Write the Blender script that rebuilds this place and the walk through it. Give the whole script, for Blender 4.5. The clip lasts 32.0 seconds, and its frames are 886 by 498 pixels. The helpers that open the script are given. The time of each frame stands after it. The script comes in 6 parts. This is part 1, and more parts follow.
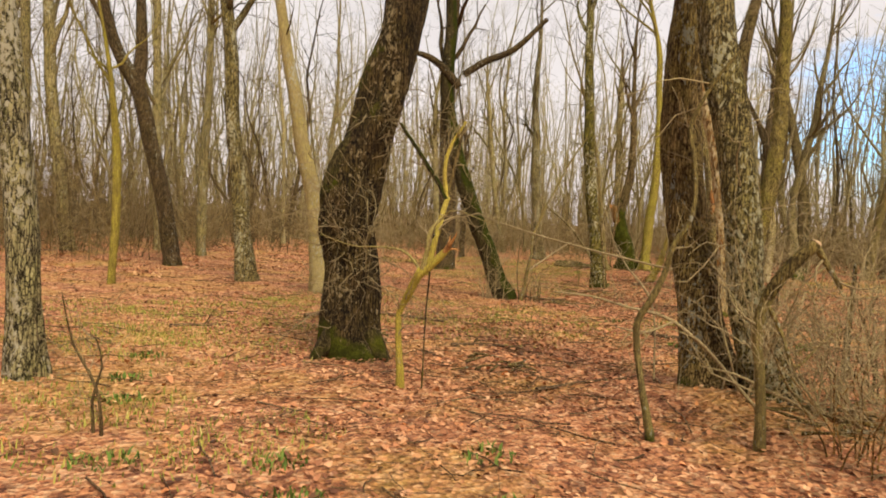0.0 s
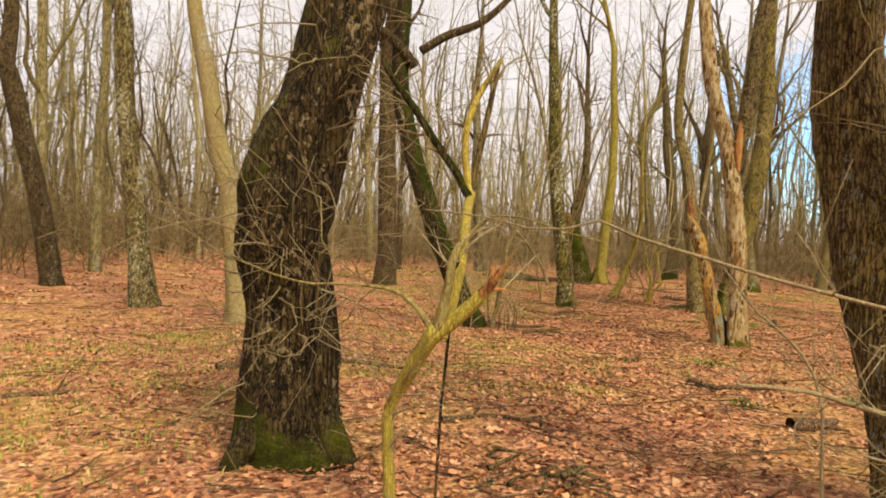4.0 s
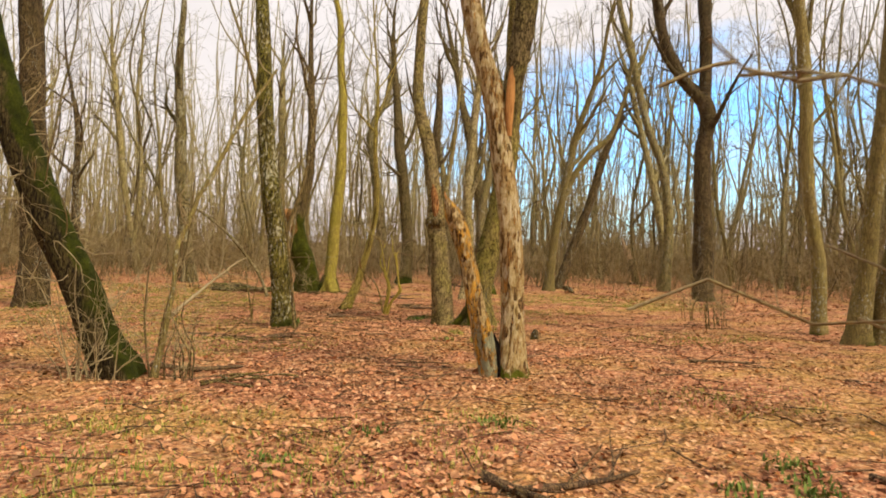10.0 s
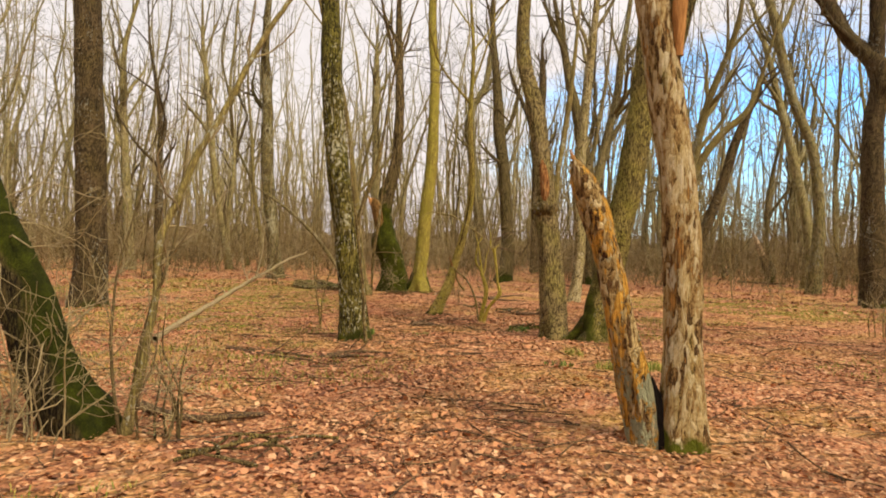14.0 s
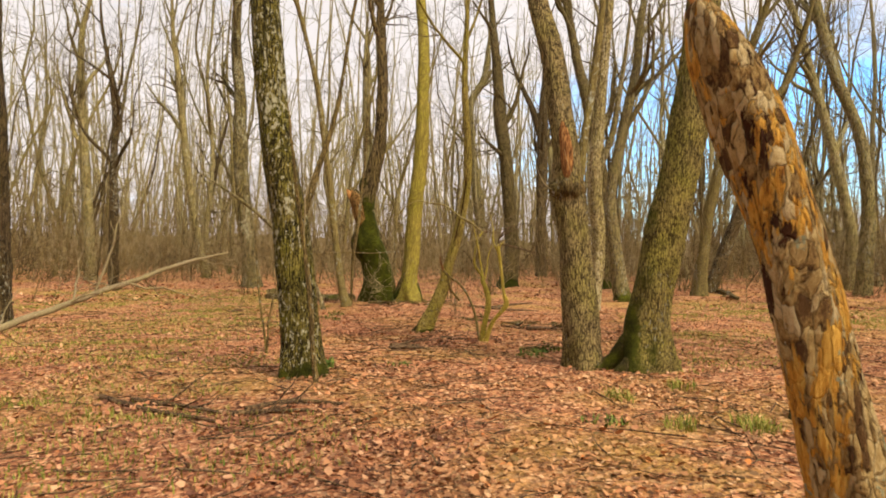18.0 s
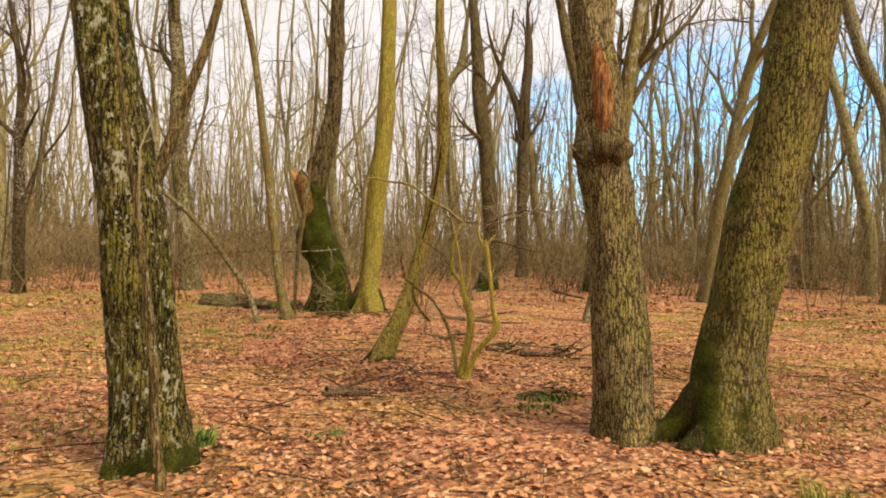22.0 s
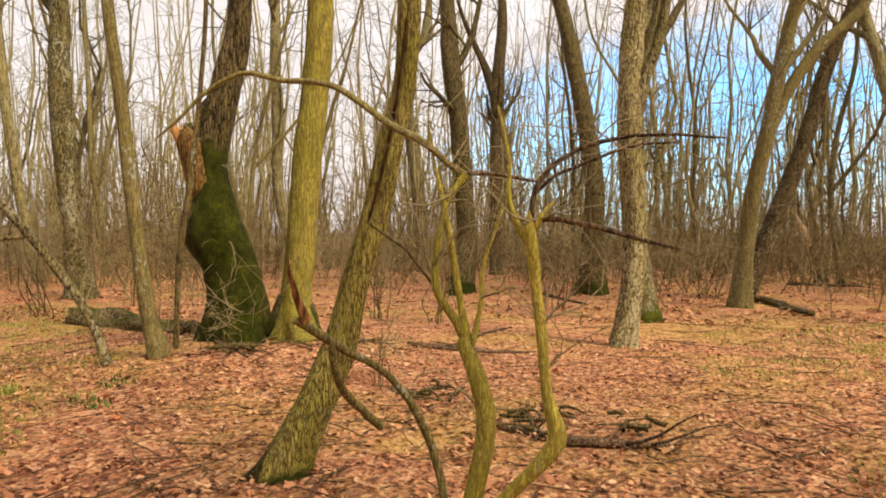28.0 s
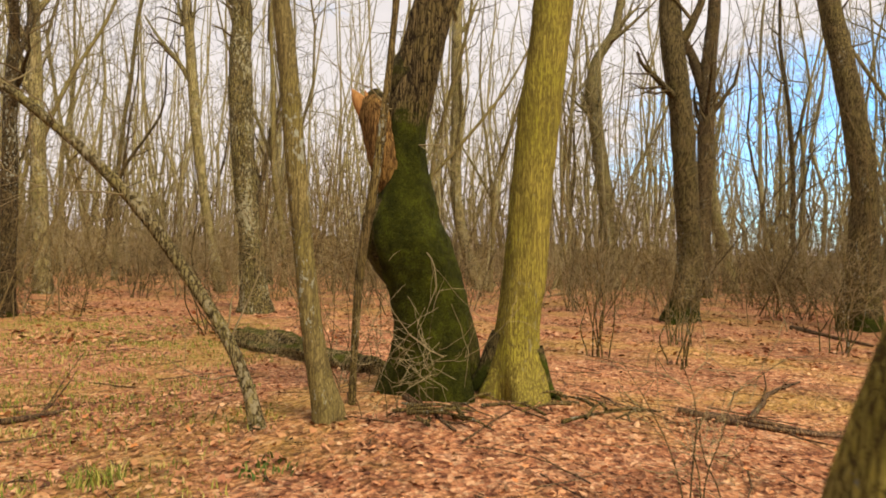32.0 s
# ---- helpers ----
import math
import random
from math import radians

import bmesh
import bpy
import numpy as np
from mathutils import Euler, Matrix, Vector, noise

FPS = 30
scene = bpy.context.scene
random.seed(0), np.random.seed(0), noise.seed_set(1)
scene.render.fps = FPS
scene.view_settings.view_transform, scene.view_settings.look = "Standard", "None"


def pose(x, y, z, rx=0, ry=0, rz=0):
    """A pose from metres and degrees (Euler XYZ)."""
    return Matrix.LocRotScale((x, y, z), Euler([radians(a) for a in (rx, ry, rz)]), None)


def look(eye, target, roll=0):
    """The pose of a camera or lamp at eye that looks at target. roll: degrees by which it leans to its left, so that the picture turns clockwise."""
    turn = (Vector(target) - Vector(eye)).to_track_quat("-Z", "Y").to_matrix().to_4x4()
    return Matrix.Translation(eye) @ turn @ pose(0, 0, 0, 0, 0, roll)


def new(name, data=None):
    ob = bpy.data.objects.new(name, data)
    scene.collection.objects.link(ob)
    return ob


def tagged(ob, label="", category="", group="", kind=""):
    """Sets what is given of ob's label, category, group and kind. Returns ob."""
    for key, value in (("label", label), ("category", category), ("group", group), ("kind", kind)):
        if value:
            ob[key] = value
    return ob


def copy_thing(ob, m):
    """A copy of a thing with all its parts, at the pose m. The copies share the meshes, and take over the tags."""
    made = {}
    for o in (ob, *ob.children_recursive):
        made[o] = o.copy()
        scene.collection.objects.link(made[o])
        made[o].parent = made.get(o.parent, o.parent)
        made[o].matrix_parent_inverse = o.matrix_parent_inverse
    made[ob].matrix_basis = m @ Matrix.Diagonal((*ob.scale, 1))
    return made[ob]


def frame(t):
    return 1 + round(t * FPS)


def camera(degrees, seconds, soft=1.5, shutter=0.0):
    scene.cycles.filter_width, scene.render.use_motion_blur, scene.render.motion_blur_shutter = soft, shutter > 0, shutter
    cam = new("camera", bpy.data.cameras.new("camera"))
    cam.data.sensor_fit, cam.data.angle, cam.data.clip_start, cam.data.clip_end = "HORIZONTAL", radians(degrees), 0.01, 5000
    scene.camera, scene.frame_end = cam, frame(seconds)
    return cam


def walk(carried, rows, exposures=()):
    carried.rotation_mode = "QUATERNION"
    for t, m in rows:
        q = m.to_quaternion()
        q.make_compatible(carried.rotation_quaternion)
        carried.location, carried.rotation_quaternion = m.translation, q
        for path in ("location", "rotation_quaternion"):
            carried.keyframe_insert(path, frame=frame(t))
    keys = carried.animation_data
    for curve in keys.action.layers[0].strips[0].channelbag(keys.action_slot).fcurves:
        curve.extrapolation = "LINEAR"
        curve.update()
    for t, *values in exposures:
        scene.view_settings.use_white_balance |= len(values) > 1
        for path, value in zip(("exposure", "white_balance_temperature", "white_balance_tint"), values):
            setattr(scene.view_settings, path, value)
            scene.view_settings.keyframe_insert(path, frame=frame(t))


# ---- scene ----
cam = camera(66.1, 32.0, soft=1.8, shutter=0.35)
METRES, EYE, TILT, LEAN, TURN = 25.4, 1.5, 0.0, 0.0, 0.0
ROWS = [
    (0.0, 0.0, 0.0, 0.0, 0.07, -1.46, -2.63),
    (0.5, -0.0035, 0.0131, 0.001, -0.14, -1.53, -2.7),
    (1.0, -0.0042, 0.0293, 0.0012, -1.44, -1.75, -2.69),
    (1.5, -0.0066, 0.0429, 0.0015, -2.7, -1.58, -2.61),
    (2.0, -0.0126, 0.0571, 0.0025, -3.44, -1.37, -2.59),
    (2.5, -0.0156, 0.0722, 0.0017, -3.61, -1.42, -2.54),
    (4.5, -0.0245, 0.1371, 0.0022, -8.91, -0.17, -2.44),
    (5.0, -0.0276, 0.1526, 0.0013, -12.7, -0.1, -2.24),
    (5.5, -0.0278, 0.1647, 0.0021, -17.26, 0.5, -1.93),
    (6.0, -0.0223, 0.1786, 0.0009, -22.78, 0.91, -1.63),
    (6.5, -0.0154, 0.1906, 0.0008, -26.86, 0.96, -1.26),
    (7.0, -0.0072, 0.204, -0.0011, -29.09, 0.99, -1.16),
    (7.5, 0.0024, 0.2179, -0.0048, -31.43, 1.09, -1.05),
    (8.0, 0.0089, 0.2318, -0.0042, -34.48, 1.8, -0.84),
    (8.5, 0.0158, 0.2453, -0.0037, -34.73, 1.97, -0.66),
    (9.0, 0.0239, 0.2557, -0.0028, -32.46, 1.68, -0.81),
    (9.5, 0.0325, 0.2665, -0.0013, -30.07, 1.44, -1.1),
    (10.0, 0.0386, 0.2804, -0.0015, -28.54, 0.81, -1.36),
    (10.5, 0.0425, 0.2934, 0.0002, -28.11, 0.41, -1.53),
    (11.0, 0.0472, 0.3089, 0.0003, -27.5, 0.31, -1.44),
    (11.5, 0.052, 0.322, 0.0007, -26.36, 0.31, -1.46),
    (12.0, 0.0587, 0.3359, 0.001, -24.75, 0.6, -1.47),
    (12.5, 0.0668, 0.349, 0.0002, -23.34, 0.44, -1.53),
    (13.0, 0.0759, 0.3633, 0.0003, -22.3, 0.4, -1.54),
    (13.5, 0.0836, 0.3787, -0.0007, -21.22, 0.4, -1.54),
    (14.0, 0.0905, 0.3925, -0.0014, -20.19, 0.21, -1.53),
    (14.5, 0.0987, 0.4077, -0.0014, -19.88, 0.24, -1.58),
    (16.5, 0.1217, 0.4697, -0.0051, -19.82, 1.12, -0.76),
    (17.0, 0.1261, 0.4831, -0.0042, -19.36, 1.01, -0.71),
    (17.5, 0.1357, 0.4971, -0.0053, -19.32, 0.55, -0.67),
    (18.0, 0.1431, 0.5105, -0.0047, -20.01, 0.63, -0.62),
    (18.5, 0.1489, 0.5263, -0.0052, -20.65, 0.65, -0.62),
    (19.0, 0.1562, 0.5411, -0.0051, -21.28, 0.39, -0.64),
    (19.5, 0.1646, 0.5555, -0.0038, -22.27, 0.13, -0.68),
    (20.0, 0.1706, 0.5718, -0.006, -22.75, -0.22, -0.68),
    (20.5, 0.1759, 0.5872, -0.0052, -22.32, 0.26, -0.81),
    (21.0, 0.184, 0.6025, -0.0055, -21.6, 0.53, -0.92),
    (21.5, 0.1894, 0.618, -0.0058, -21.63, 0.64, -0.98),
    (22.0, 0.1924, 0.6325, -0.0033, -22.21, 0.48, -1.02),
    (22.5, 0.1957, 0.6489, -0.0056, -22.55, -0.21, -0.98),
    (23.0, 0.199, 0.6644, -0.0049, -22.86, -0.38, -0.98),
    (23.5, 0.2025, 0.6808, -0.004, -22.72, 0.18, -0.96),
    (24.0, 0.208, 0.6963, -0.0039, -22.49, 0.31, -0.92),
    (24.5, 0.2122, 0.7115, -0.0028, -23.84, 0.06, -0.88),
    (25.0, 0.2157, 0.7271, -0.0029, -25.19, 0.11, -0.64),
    (25.5, 0.222, 0.7407, -0.0031, -25.47, 0.39, -0.48),
    (27.5, 0.2538, 0.7901, -0.0028, -25.41, 0.26, -0.41),
    (28.0, 0.2606, 0.8038, -0.0023, -25.36, 0.07, -0.46),
    (28.5, 0.2652, 0.8205, -0.0016, -24.26, 0.74, -0.61),
    (29.0, 0.2708, 0.835, -0.002, -21.1, 1.33, -0.83),
    (29.5, 0.2753, 0.8493, -0.0015, -17.33, 1.24, -1.12),
    (30.0, 0.275, 0.8643, -0.0025, -13.81, 0.75, -1.45),
    (30.5, 0.2733, 0.8785, -0.0028, -11.1, 0.69, -1.64),
    (31.0, 0.2728, 0.8943, -0.0024, -10.45, 0.64, -1.76),
    (31.5, 0.2712, 0.9085, -0.0033, -10.9, 0.91, -1.66),
    (32.0, 0.2677, 0.9242, -0.0016, -11.58, 1.03, -1.61),
]
walk(cam, [(t, pose(0, 0, EYE, TILT, LEAN, TURN) @ pose(METRES * x, METRES * y, METRES * z, 90 + pitch, roll, yaw)) for t, x, y, z, yaw, pitch, roll in ROWS], exposures=[(0.0, -0.04), (2.0, 0.0), (4.5, 0.12), (7.0, 0.26), (9.0, 0.17), (11.0, 0.03), (20.0, 0.12), (28.5, 0.16), (30.5, -0.02), (32.0, 0.0)])

# ---- world and light ----
world = bpy.data.worlds.new("sky")
scene.world = world
world.use_nodes = True
wn, wl = world.node_tree.nodes, world.node_tree.links
wn.clear()
sky = wn.new("ShaderNodeTexSky")
sky.sky_type, sky.sun_disc = "NISHITA", False
sky.sun_elevation, sky.sun_rotation, sky.air_density, sky.dust_density = radians(43), radians(154), 1.0, 0.6
sky_gain = wn.new("ShaderNodeVectorMath")
sky_gain.operation = "MULTIPLY"
sky_gain.inputs[1].default_value = (0.195, 0.31, 0.365)
coord = wn.new("ShaderNodeTexCoord")
sep = wn.new("ShaderNodeSeparateXYZ")
wl.new(coord.outputs["Generated"], sep.inputs[0])
stretch = wn.new("ShaderNodeMapping")
stretch.inputs["Scale"].default_value = (1, 1, 3.2)
wl.new(coord.outputs["Generated"], stretch.inputs[0])
clouds = wn.new("ShaderNodeTexNoise")
clouds.inputs["Scale"].default_value, clouds.inputs["Detail"].default_value, clouds.inputs["Roughness"].default_value = 2.6, 9, 0.62
wl.new(stretch.outputs[0], clouds.inputs["Vector"])
# the cloud cover breaks up low in the east-north-east
gap = wn.new("ShaderNodeVectorMath")
gap.operation = "DISTANCE"
gap.inputs[1].default_value = (0.71, 0.68, 0.36)
flatten = wn.new("ShaderNodeMapping")
flatten.inputs["Scale"].default_value = (1, 1, 2.3)
wl.new(coord.outputs["Generated"], flatten.inputs[0])
wl.new(flatten.outputs[0], gap.inputs[0])
gap_soft = wn.new("ShaderNodeMapRange")
gap_soft.inputs[1].default_value, gap_soft.inputs[2].default_value = 0.05, 0.52
gap_soft.inputs[3].default_value, gap_soft.inputs[4].default_value = 0.0, 0.36
wl.new(gap.outputs["Value"], gap_soft.inputs[0])
cover = wn.new("ShaderNodeMath")
wl.new(clouds.outputs["Fac"], cover.inputs[0]), wl.new(gap_soft.outputs[0], cover.inputs[1])
cover_ramp = wn.new("ShaderNodeMapRange")
cover_ramp.inputs[1].default_value, cover_ramp.inputs[2].default_value = 0.47, 0.74
wl.new(cover.outputs[0], cover_ramp.inputs[0])
shade = wn.new("ShaderNodeMapRange")
shade.inputs[1].default_value, shade.inputs[2].default_value, shade.inputs[3].default_value, shade.inputs[4].default_value = 0.3, 0.72, 0.82, 0.98
wl.new(clouds.outputs["Fac"], shade.inputs[0])
cloud_colour = wn.new("ShaderNodeVectorMath")
cloud_colour.operation = "SCALE"
cloud_colour.inputs[0].default_value = (1.02, 0.945, 0.925)
wl.new(shade.outputs[0], cloud_colour.inputs["Scale"])
mixed = wn.new("ShaderNodeMix")
mixed.data_type = "RGBA"
wl.new(cover_ramp.outputs[0], mixed.inputs["Factor"])
wl.new(sky.outputs[0], sky_gain.inputs[0])
wl.new(sky_gain.outputs[0], mixed.inputs["A"]), wl.new(cloud_colour.outputs[0], mixed.inputs["B"])
back = wn.new("ShaderNodeBackground")
back.inputs["Strength"].default_value = 1.0
wl.new(mixed.outputs["Result"], back.inputs["Color"])
wl.new(back.outputs[0], wn.new("ShaderNodeOutputWorld").inputs["Surface"])
sun = new("sun", bpy.data.lights.new("sun", "SUN"))
sun.data.energy, sun.data.angle, sun.data.color = 4.6, radians(20), (1.0, 0.87, 0.675)
sun.matrix_world = look((5.5, -11.5, 12), (0, 0, 0))


# ---- materials ----
class Nodes:
    """A small helper to wire a procedural material."""

    def __init__(self, name, rough=0.9, spec=0.2):
        self.mat = bpy.data.materials.new(name)
        self.mat.use_nodes = True
        self.n, self.l = self.mat.node_tree.nodes, self.mat.node_tree.links
        self.bsdf = self.n["Principled BSDF"]
        self.bsdf.inputs["Roughness"].default_value = rough
        self.bsdf.inputs["Specular IOR Level"].default_value = spec
        self.tc = self.n.new("ShaderNodeTexCoord")
        self.info = self.n.new("ShaderNodeObjectInfo")

    def put(self, socket, value):
        if isinstance(value, bpy.types.NodeSocket):
            self.l.new(value, socket)
        else:
            socket.default_value = value

    def place(self, scale=(1, 1, 1), shift=True):
        """Object coordinates, scaled, and shifted by each object's own random number."""
        m = self.n.new("ShaderNodeMapping")
        m.inputs["Scale"].default_value = scale
        self.l.new(self.tc.outputs["Object"], m.inputs[0])
        if shift:
            s = self.n.new("ShaderNodeMath")
            s.operation, s.inputs[1].default_value = "MULTIPLY", 37.0
            self.l.new(self.info.outputs["Random"], s.inputs[0])
            self.l.new(s.outputs[0], m.inputs["Location"])
        return m.outputs[0]

    def noise(self, vec, scale, detail=5, rough=0.6, warp=0.0):
        t = self.n.new("ShaderNodeTexNoise")
        t.inputs["Scale"].default_value, t.inputs["Detail"].default_value = scale, detail
        t.inputs["Roughness"].default_value, t.inputs["Distortion"].default_value = rough, warp
        self.l.new(vec, t.inputs["Vector"])
        return t.outputs["Fac"]

    def warped(self, vec, scale, amount):
        """Coordinates pushed about by noise, so that patterns do not run straight."""
        t = self.n.new("ShaderNodeTexNoise")
        t.inputs["Scale"].default_value, t.inputs["Detail"].default_value = scale, 3
        self.l.new(vec, t.inputs["Vector"])
        m = self.n.new("ShaderNodeVectorMath")
        m.operation = "MULTIPLY_ADD"
        self.l.new(t.outputs["Color"], m.inputs[0])
        m.inputs[1].default_value = (amount, amount, amount)
        self.l.new(vec, m.inputs[2])
        return m.outputs[0]

    def cells(self, vec, scale, out="Distance", feature="F1"):
        t = self.n.new("ShaderNodeTexVoronoi")
        t.feature = feature
        t.inputs["Scale"].default_value = scale
        self.l.new(vec, t.inputs["Vector"])
        return t.outputs[out]

    def span(self, value, a, b, c=0.0, d=1.0):
        m = self.n.new("ShaderNodeMapRange")
        self.l.new(value, m.inputs[0])
        for i, v in enumerate((a, b, c, d)):
            m.inputs[i + 1].default_value = v
        return m.outputs[0]

    def math(self, op, a, b=0.0):
        m = self.n.new("ShaderNodeMath")
        m.operation = op
        self.put(m.inputs[0], a), self.put(m.inputs[1], b)
        return m.outputs[0]

    def mix(self, f, a, b):
        m = self.n.new("ShaderNodeMix")
        m.data_type = "RGBA"
        self.put(m.inputs["Factor"], f)
        self.put(m.inputs["A"], (*a, 1) if isinstance(a, tuple) else a)
        self.put(m.inputs["B"], (*b, 1) if isinstance(b, tuple) else b)
        return m.outputs["Result"]

    def ramp(self, value, *stops):
        r = self.n.new("ShaderNodeValToRGB")
        e = r.color_ramp.elements
        while len(e) < len(stops):
            e.new(0.5)
        for x, (p, c) in zip(e, stops):
            x.position, x.color = p, (*c, 1)
        self.l.new(value, r.inputs[0])
        return r.outputs[0]

    def done(self, colour, height=None, depth=0.01, strength=1.0):
        self.put(self.bsdf.inputs["Base Color"], colour if isinstance(colour, bpy.types.NodeSocket) else (*colour, 1))
        if height is not None:
            b = self.n.new("ShaderNodeBump")
            b.inputs["Distance"].default_value, b.inputs["Strength"].default_value = depth, strength
            self.l.new(height, b.inputs["Height"])
            self.l.new(b.outputs[0], self.bsdf.inputs["Normal"])
        return self.mat


def bark(name, light, dark, furrow=26, depth=0.02, lichen=0.0, lichen_colour=(0.46, 0.46, 0.34), moss=0.0, foot=0.0, moss_colour=(0.044, 0.047, 0.004), tint=0.45, ridge=0.4, squash=0.3, foot_gain=0.26, moss_from=None, soft=0.12, foot_low=0.0, crack=0.24, patch=0.0, stain=0.55, algae=0.5, scurf=0.5):
    """Bark in upright plates and fissures. furrow: plates to the metre; squash: their width over their height; lichen and moss: the
    shares of the trunk they cover; foot: the height of a mossy foot; algae: green film in broad patches; scurf: pale flecks on the plates."""
    k = Nodes(name, 0.93, 0.14)
    light = (light[0], 1.0 * light[1], 0.92 * light[2])
    even = k.place()
    tall = k.place((1, 1, squash))
    up = k.warped(k.warped(tall, 4.0, 0.10), furrow * 0.9, 0.55 / furrow)
    fine = k.noise(up, furrow * 2.6, 7, 0.78)
    broad = k.noise(even, 2.2, 5)
    coarse = k.noise(k.place((1, 1, 0.5)), 7.0, 6, 0.7)
    columns = k.cells(k.warped(k.warped(k.place((1, 1, squash * 0.28)), 3.0, 0.12), furrow * 0.8, 0.5 / furrow), furrow, "Distance", "DISTANCE_TO_EDGE")
    breaks = k.cells(k.warped(k.place((0.75, 0.75, squash * 1.15)), furrow * 0.8, 0.6 / furrow), furrow, "Distance", "DISTANCE_TO_EDGE")
    edge = k.math("MINIMUM", columns, k.math("ADD", k.math("MULTIPLY", breaks, 1.5), 0.04))
    ragged = k.math("MULTIPLY", k.math("SUBTRACT", k.noise(up, furrow * 1.5, 7, 0.78), 0.5), 0.8)
    width = k.math("ADD", k.math("ADD", edge, ragged), k.math("MULTIPLY", k.math("SUBTRACT", coarse, 0.5), 0.35))
    ridges = k.span(width, 0.0, crack)
    lesser = k.cells(k.warped(up, furrow * 2.0, 0.4 / furrow), furrow * 2.1, "Distance", "DISTANCE_TO_EDGE")
    runs = k.noise(k.place((1, 1, squash * 0.35)), furrow * 1.1, 6, 0.7)
    grain = k.math("ADD", k.math("ADD", k.math("MULTIPLY", ridges, ridge), k.math("MULTIPLY", k.span(lesser, 0, 0.22), 0.14)), k.math("ADD", k.math("MULTIPLY", fine, 0.5 - 0.3 * ridge), k.math("MULTIPLY", runs, 0.3 - 0.2 * ridge)))
    plates = k.n.new("ShaderNodeSeparateColor")
    k.l.new(k.cells(up, furrow, "Color"), plates.inputs[0])
    face = k.mix(k.span(plates.outputs[0], 0, 1, 0, 0.32), light, tuple(0.5 * a for a in light))
    face = k.mix(k.span(fine, 0.42, 0.7, 0, 0.55), face, (min(1, 1.35 * light[0]), min(1, 1.4 * light[1]), min(1, 1.7 * light[2])))
    face = k.mix(k.span(fine, 0.48, 0.3, 0, 0.6), face, tuple(0.42 * a for a in light))
    face = k.mix(k.span(broad, 0.38, 0.72, 0, tint), face, tuple(0.5 * a for a in light))
    streak = k.noise(k.place((1, 1, 0.12)), 9, 5, 0.65)
    face = k.mix(k.span(streak, 0.52, 0.68, 0, stain), face, k.mix(0.5, dark, tuple(0.25 * a for a in light)))
    if scurf:
        flecks = k.noise(k.place((1, 1, 0.55)), 46, 4, 0.65)
        face = k.mix(k.span(flecks, 0.60, 0.66, 0, scurf), face, (min(1, 1.5 * light[0] + 0.05), min(1, 1.55 * light[1] + 0.05), min(1, 1.7 * light[2] + 0.05)))
    greenish = k.span(k.noise(even, 2.4, 5, 0.65), 0.40, 0.64, 0, algae)
    face = k.mix(greenish, face, k.mix(0.55, face, (light[0] * 0.80, light[1] * 0.98, light[2] * 0.25)))
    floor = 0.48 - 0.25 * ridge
    # fissures get the dark bark tone, deepened so that they carry shade too
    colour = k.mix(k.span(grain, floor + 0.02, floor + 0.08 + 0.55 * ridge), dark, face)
    high = grain
    if lichen:
        spots = k.math("ADD", k.noise(k.place((1, 1, 0.6)), 24 - 12 * patch, 5, 0.7), k.math("MULTIPLY", k.noise(k.place((1, 1, 0.35)), 2.3 + 3 * patch, 4), 0.55))
        mask = k.span(spots, 0.97 - 0.28 * lichen, 1.01 - 0.28 * lichen)
        colour = k.mix(mask, colour, k.mix(fine, lichen_colour, tuple(0.6 * a for a in lichen_colour)))
        high = k.math("ADD", high, k.math("MULTIPLY", mask, 0.15))
    if moss or foot:
        s = k.n.new("ShaderNodeSeparateXYZ")
        k.l.new(k.tc.outputs["Object"], s.inputs[0])
        field = k.math("ADD", k.noise(even, 2.6, 6, 0.65), k.math("MULTIPLY", k.math("SUBTRACT", k.noise(even, 19, 5, 0.75), 0.5), 0.22))
        if foot:
            field = k.math("ADD", field, k.span(s.outputs[2], foot_low, foot, foot_gain, -0.12))
        if moss_from:
            geo, dot = k.n.new("ShaderNodeNewGeometry"), k.n.new("ShaderNodeVectorMath")
            dot.operation, dot.inputs[1].default_value = "DOT_PRODUCT", moss_from
            k.l.new(geo.outputs["Normal"], dot.inputs[0])
            field = k.math("ADD", field, k.math("MULTIPLY", dot.outputs["Value"], 0.42))
        mask = k.span(field, 0.74 - 0.35 * moss, 0.74 + soft - 0.35 * moss)
        tuft = k.noise(even, 70, 5, 0.75)
        clump = k.math("ADD", k.math("MULTIPLY", tuft, 0.5), k.math("MULTIPLY", k.noise(even, 6, 6, 0.7), 0.5))
        green = k.ramp(clump, (0.36, tuple(0.22 * a for a in moss_colour)), (0.5, moss_colour), (0.60, tuple(2.1 * a for a in moss_colour)), (0.72, (3.9 * moss_colour[0], 3.5 * moss_colour[1], 3.0 * moss_colour[2])))
        colour = k.mix(mask, colour, green)
        high = k.mix(mask, high, k.math("ADD", k.math("MULTIPLY", tuft, 0.6), k.math("MULTIPLY", k.noise(even, 14, 4), 0.8)))
    lightness = k.span(k.info.outputs["Random"], 0, 1, 0.8, 1.2)
    v = k.n.new("ShaderNodeVectorMath")
    v.operation = "SCALE"
    k.l.new(colour, v.inputs[0]), k.l.new(lightness, v.inputs["Scale"])
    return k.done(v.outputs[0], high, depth)


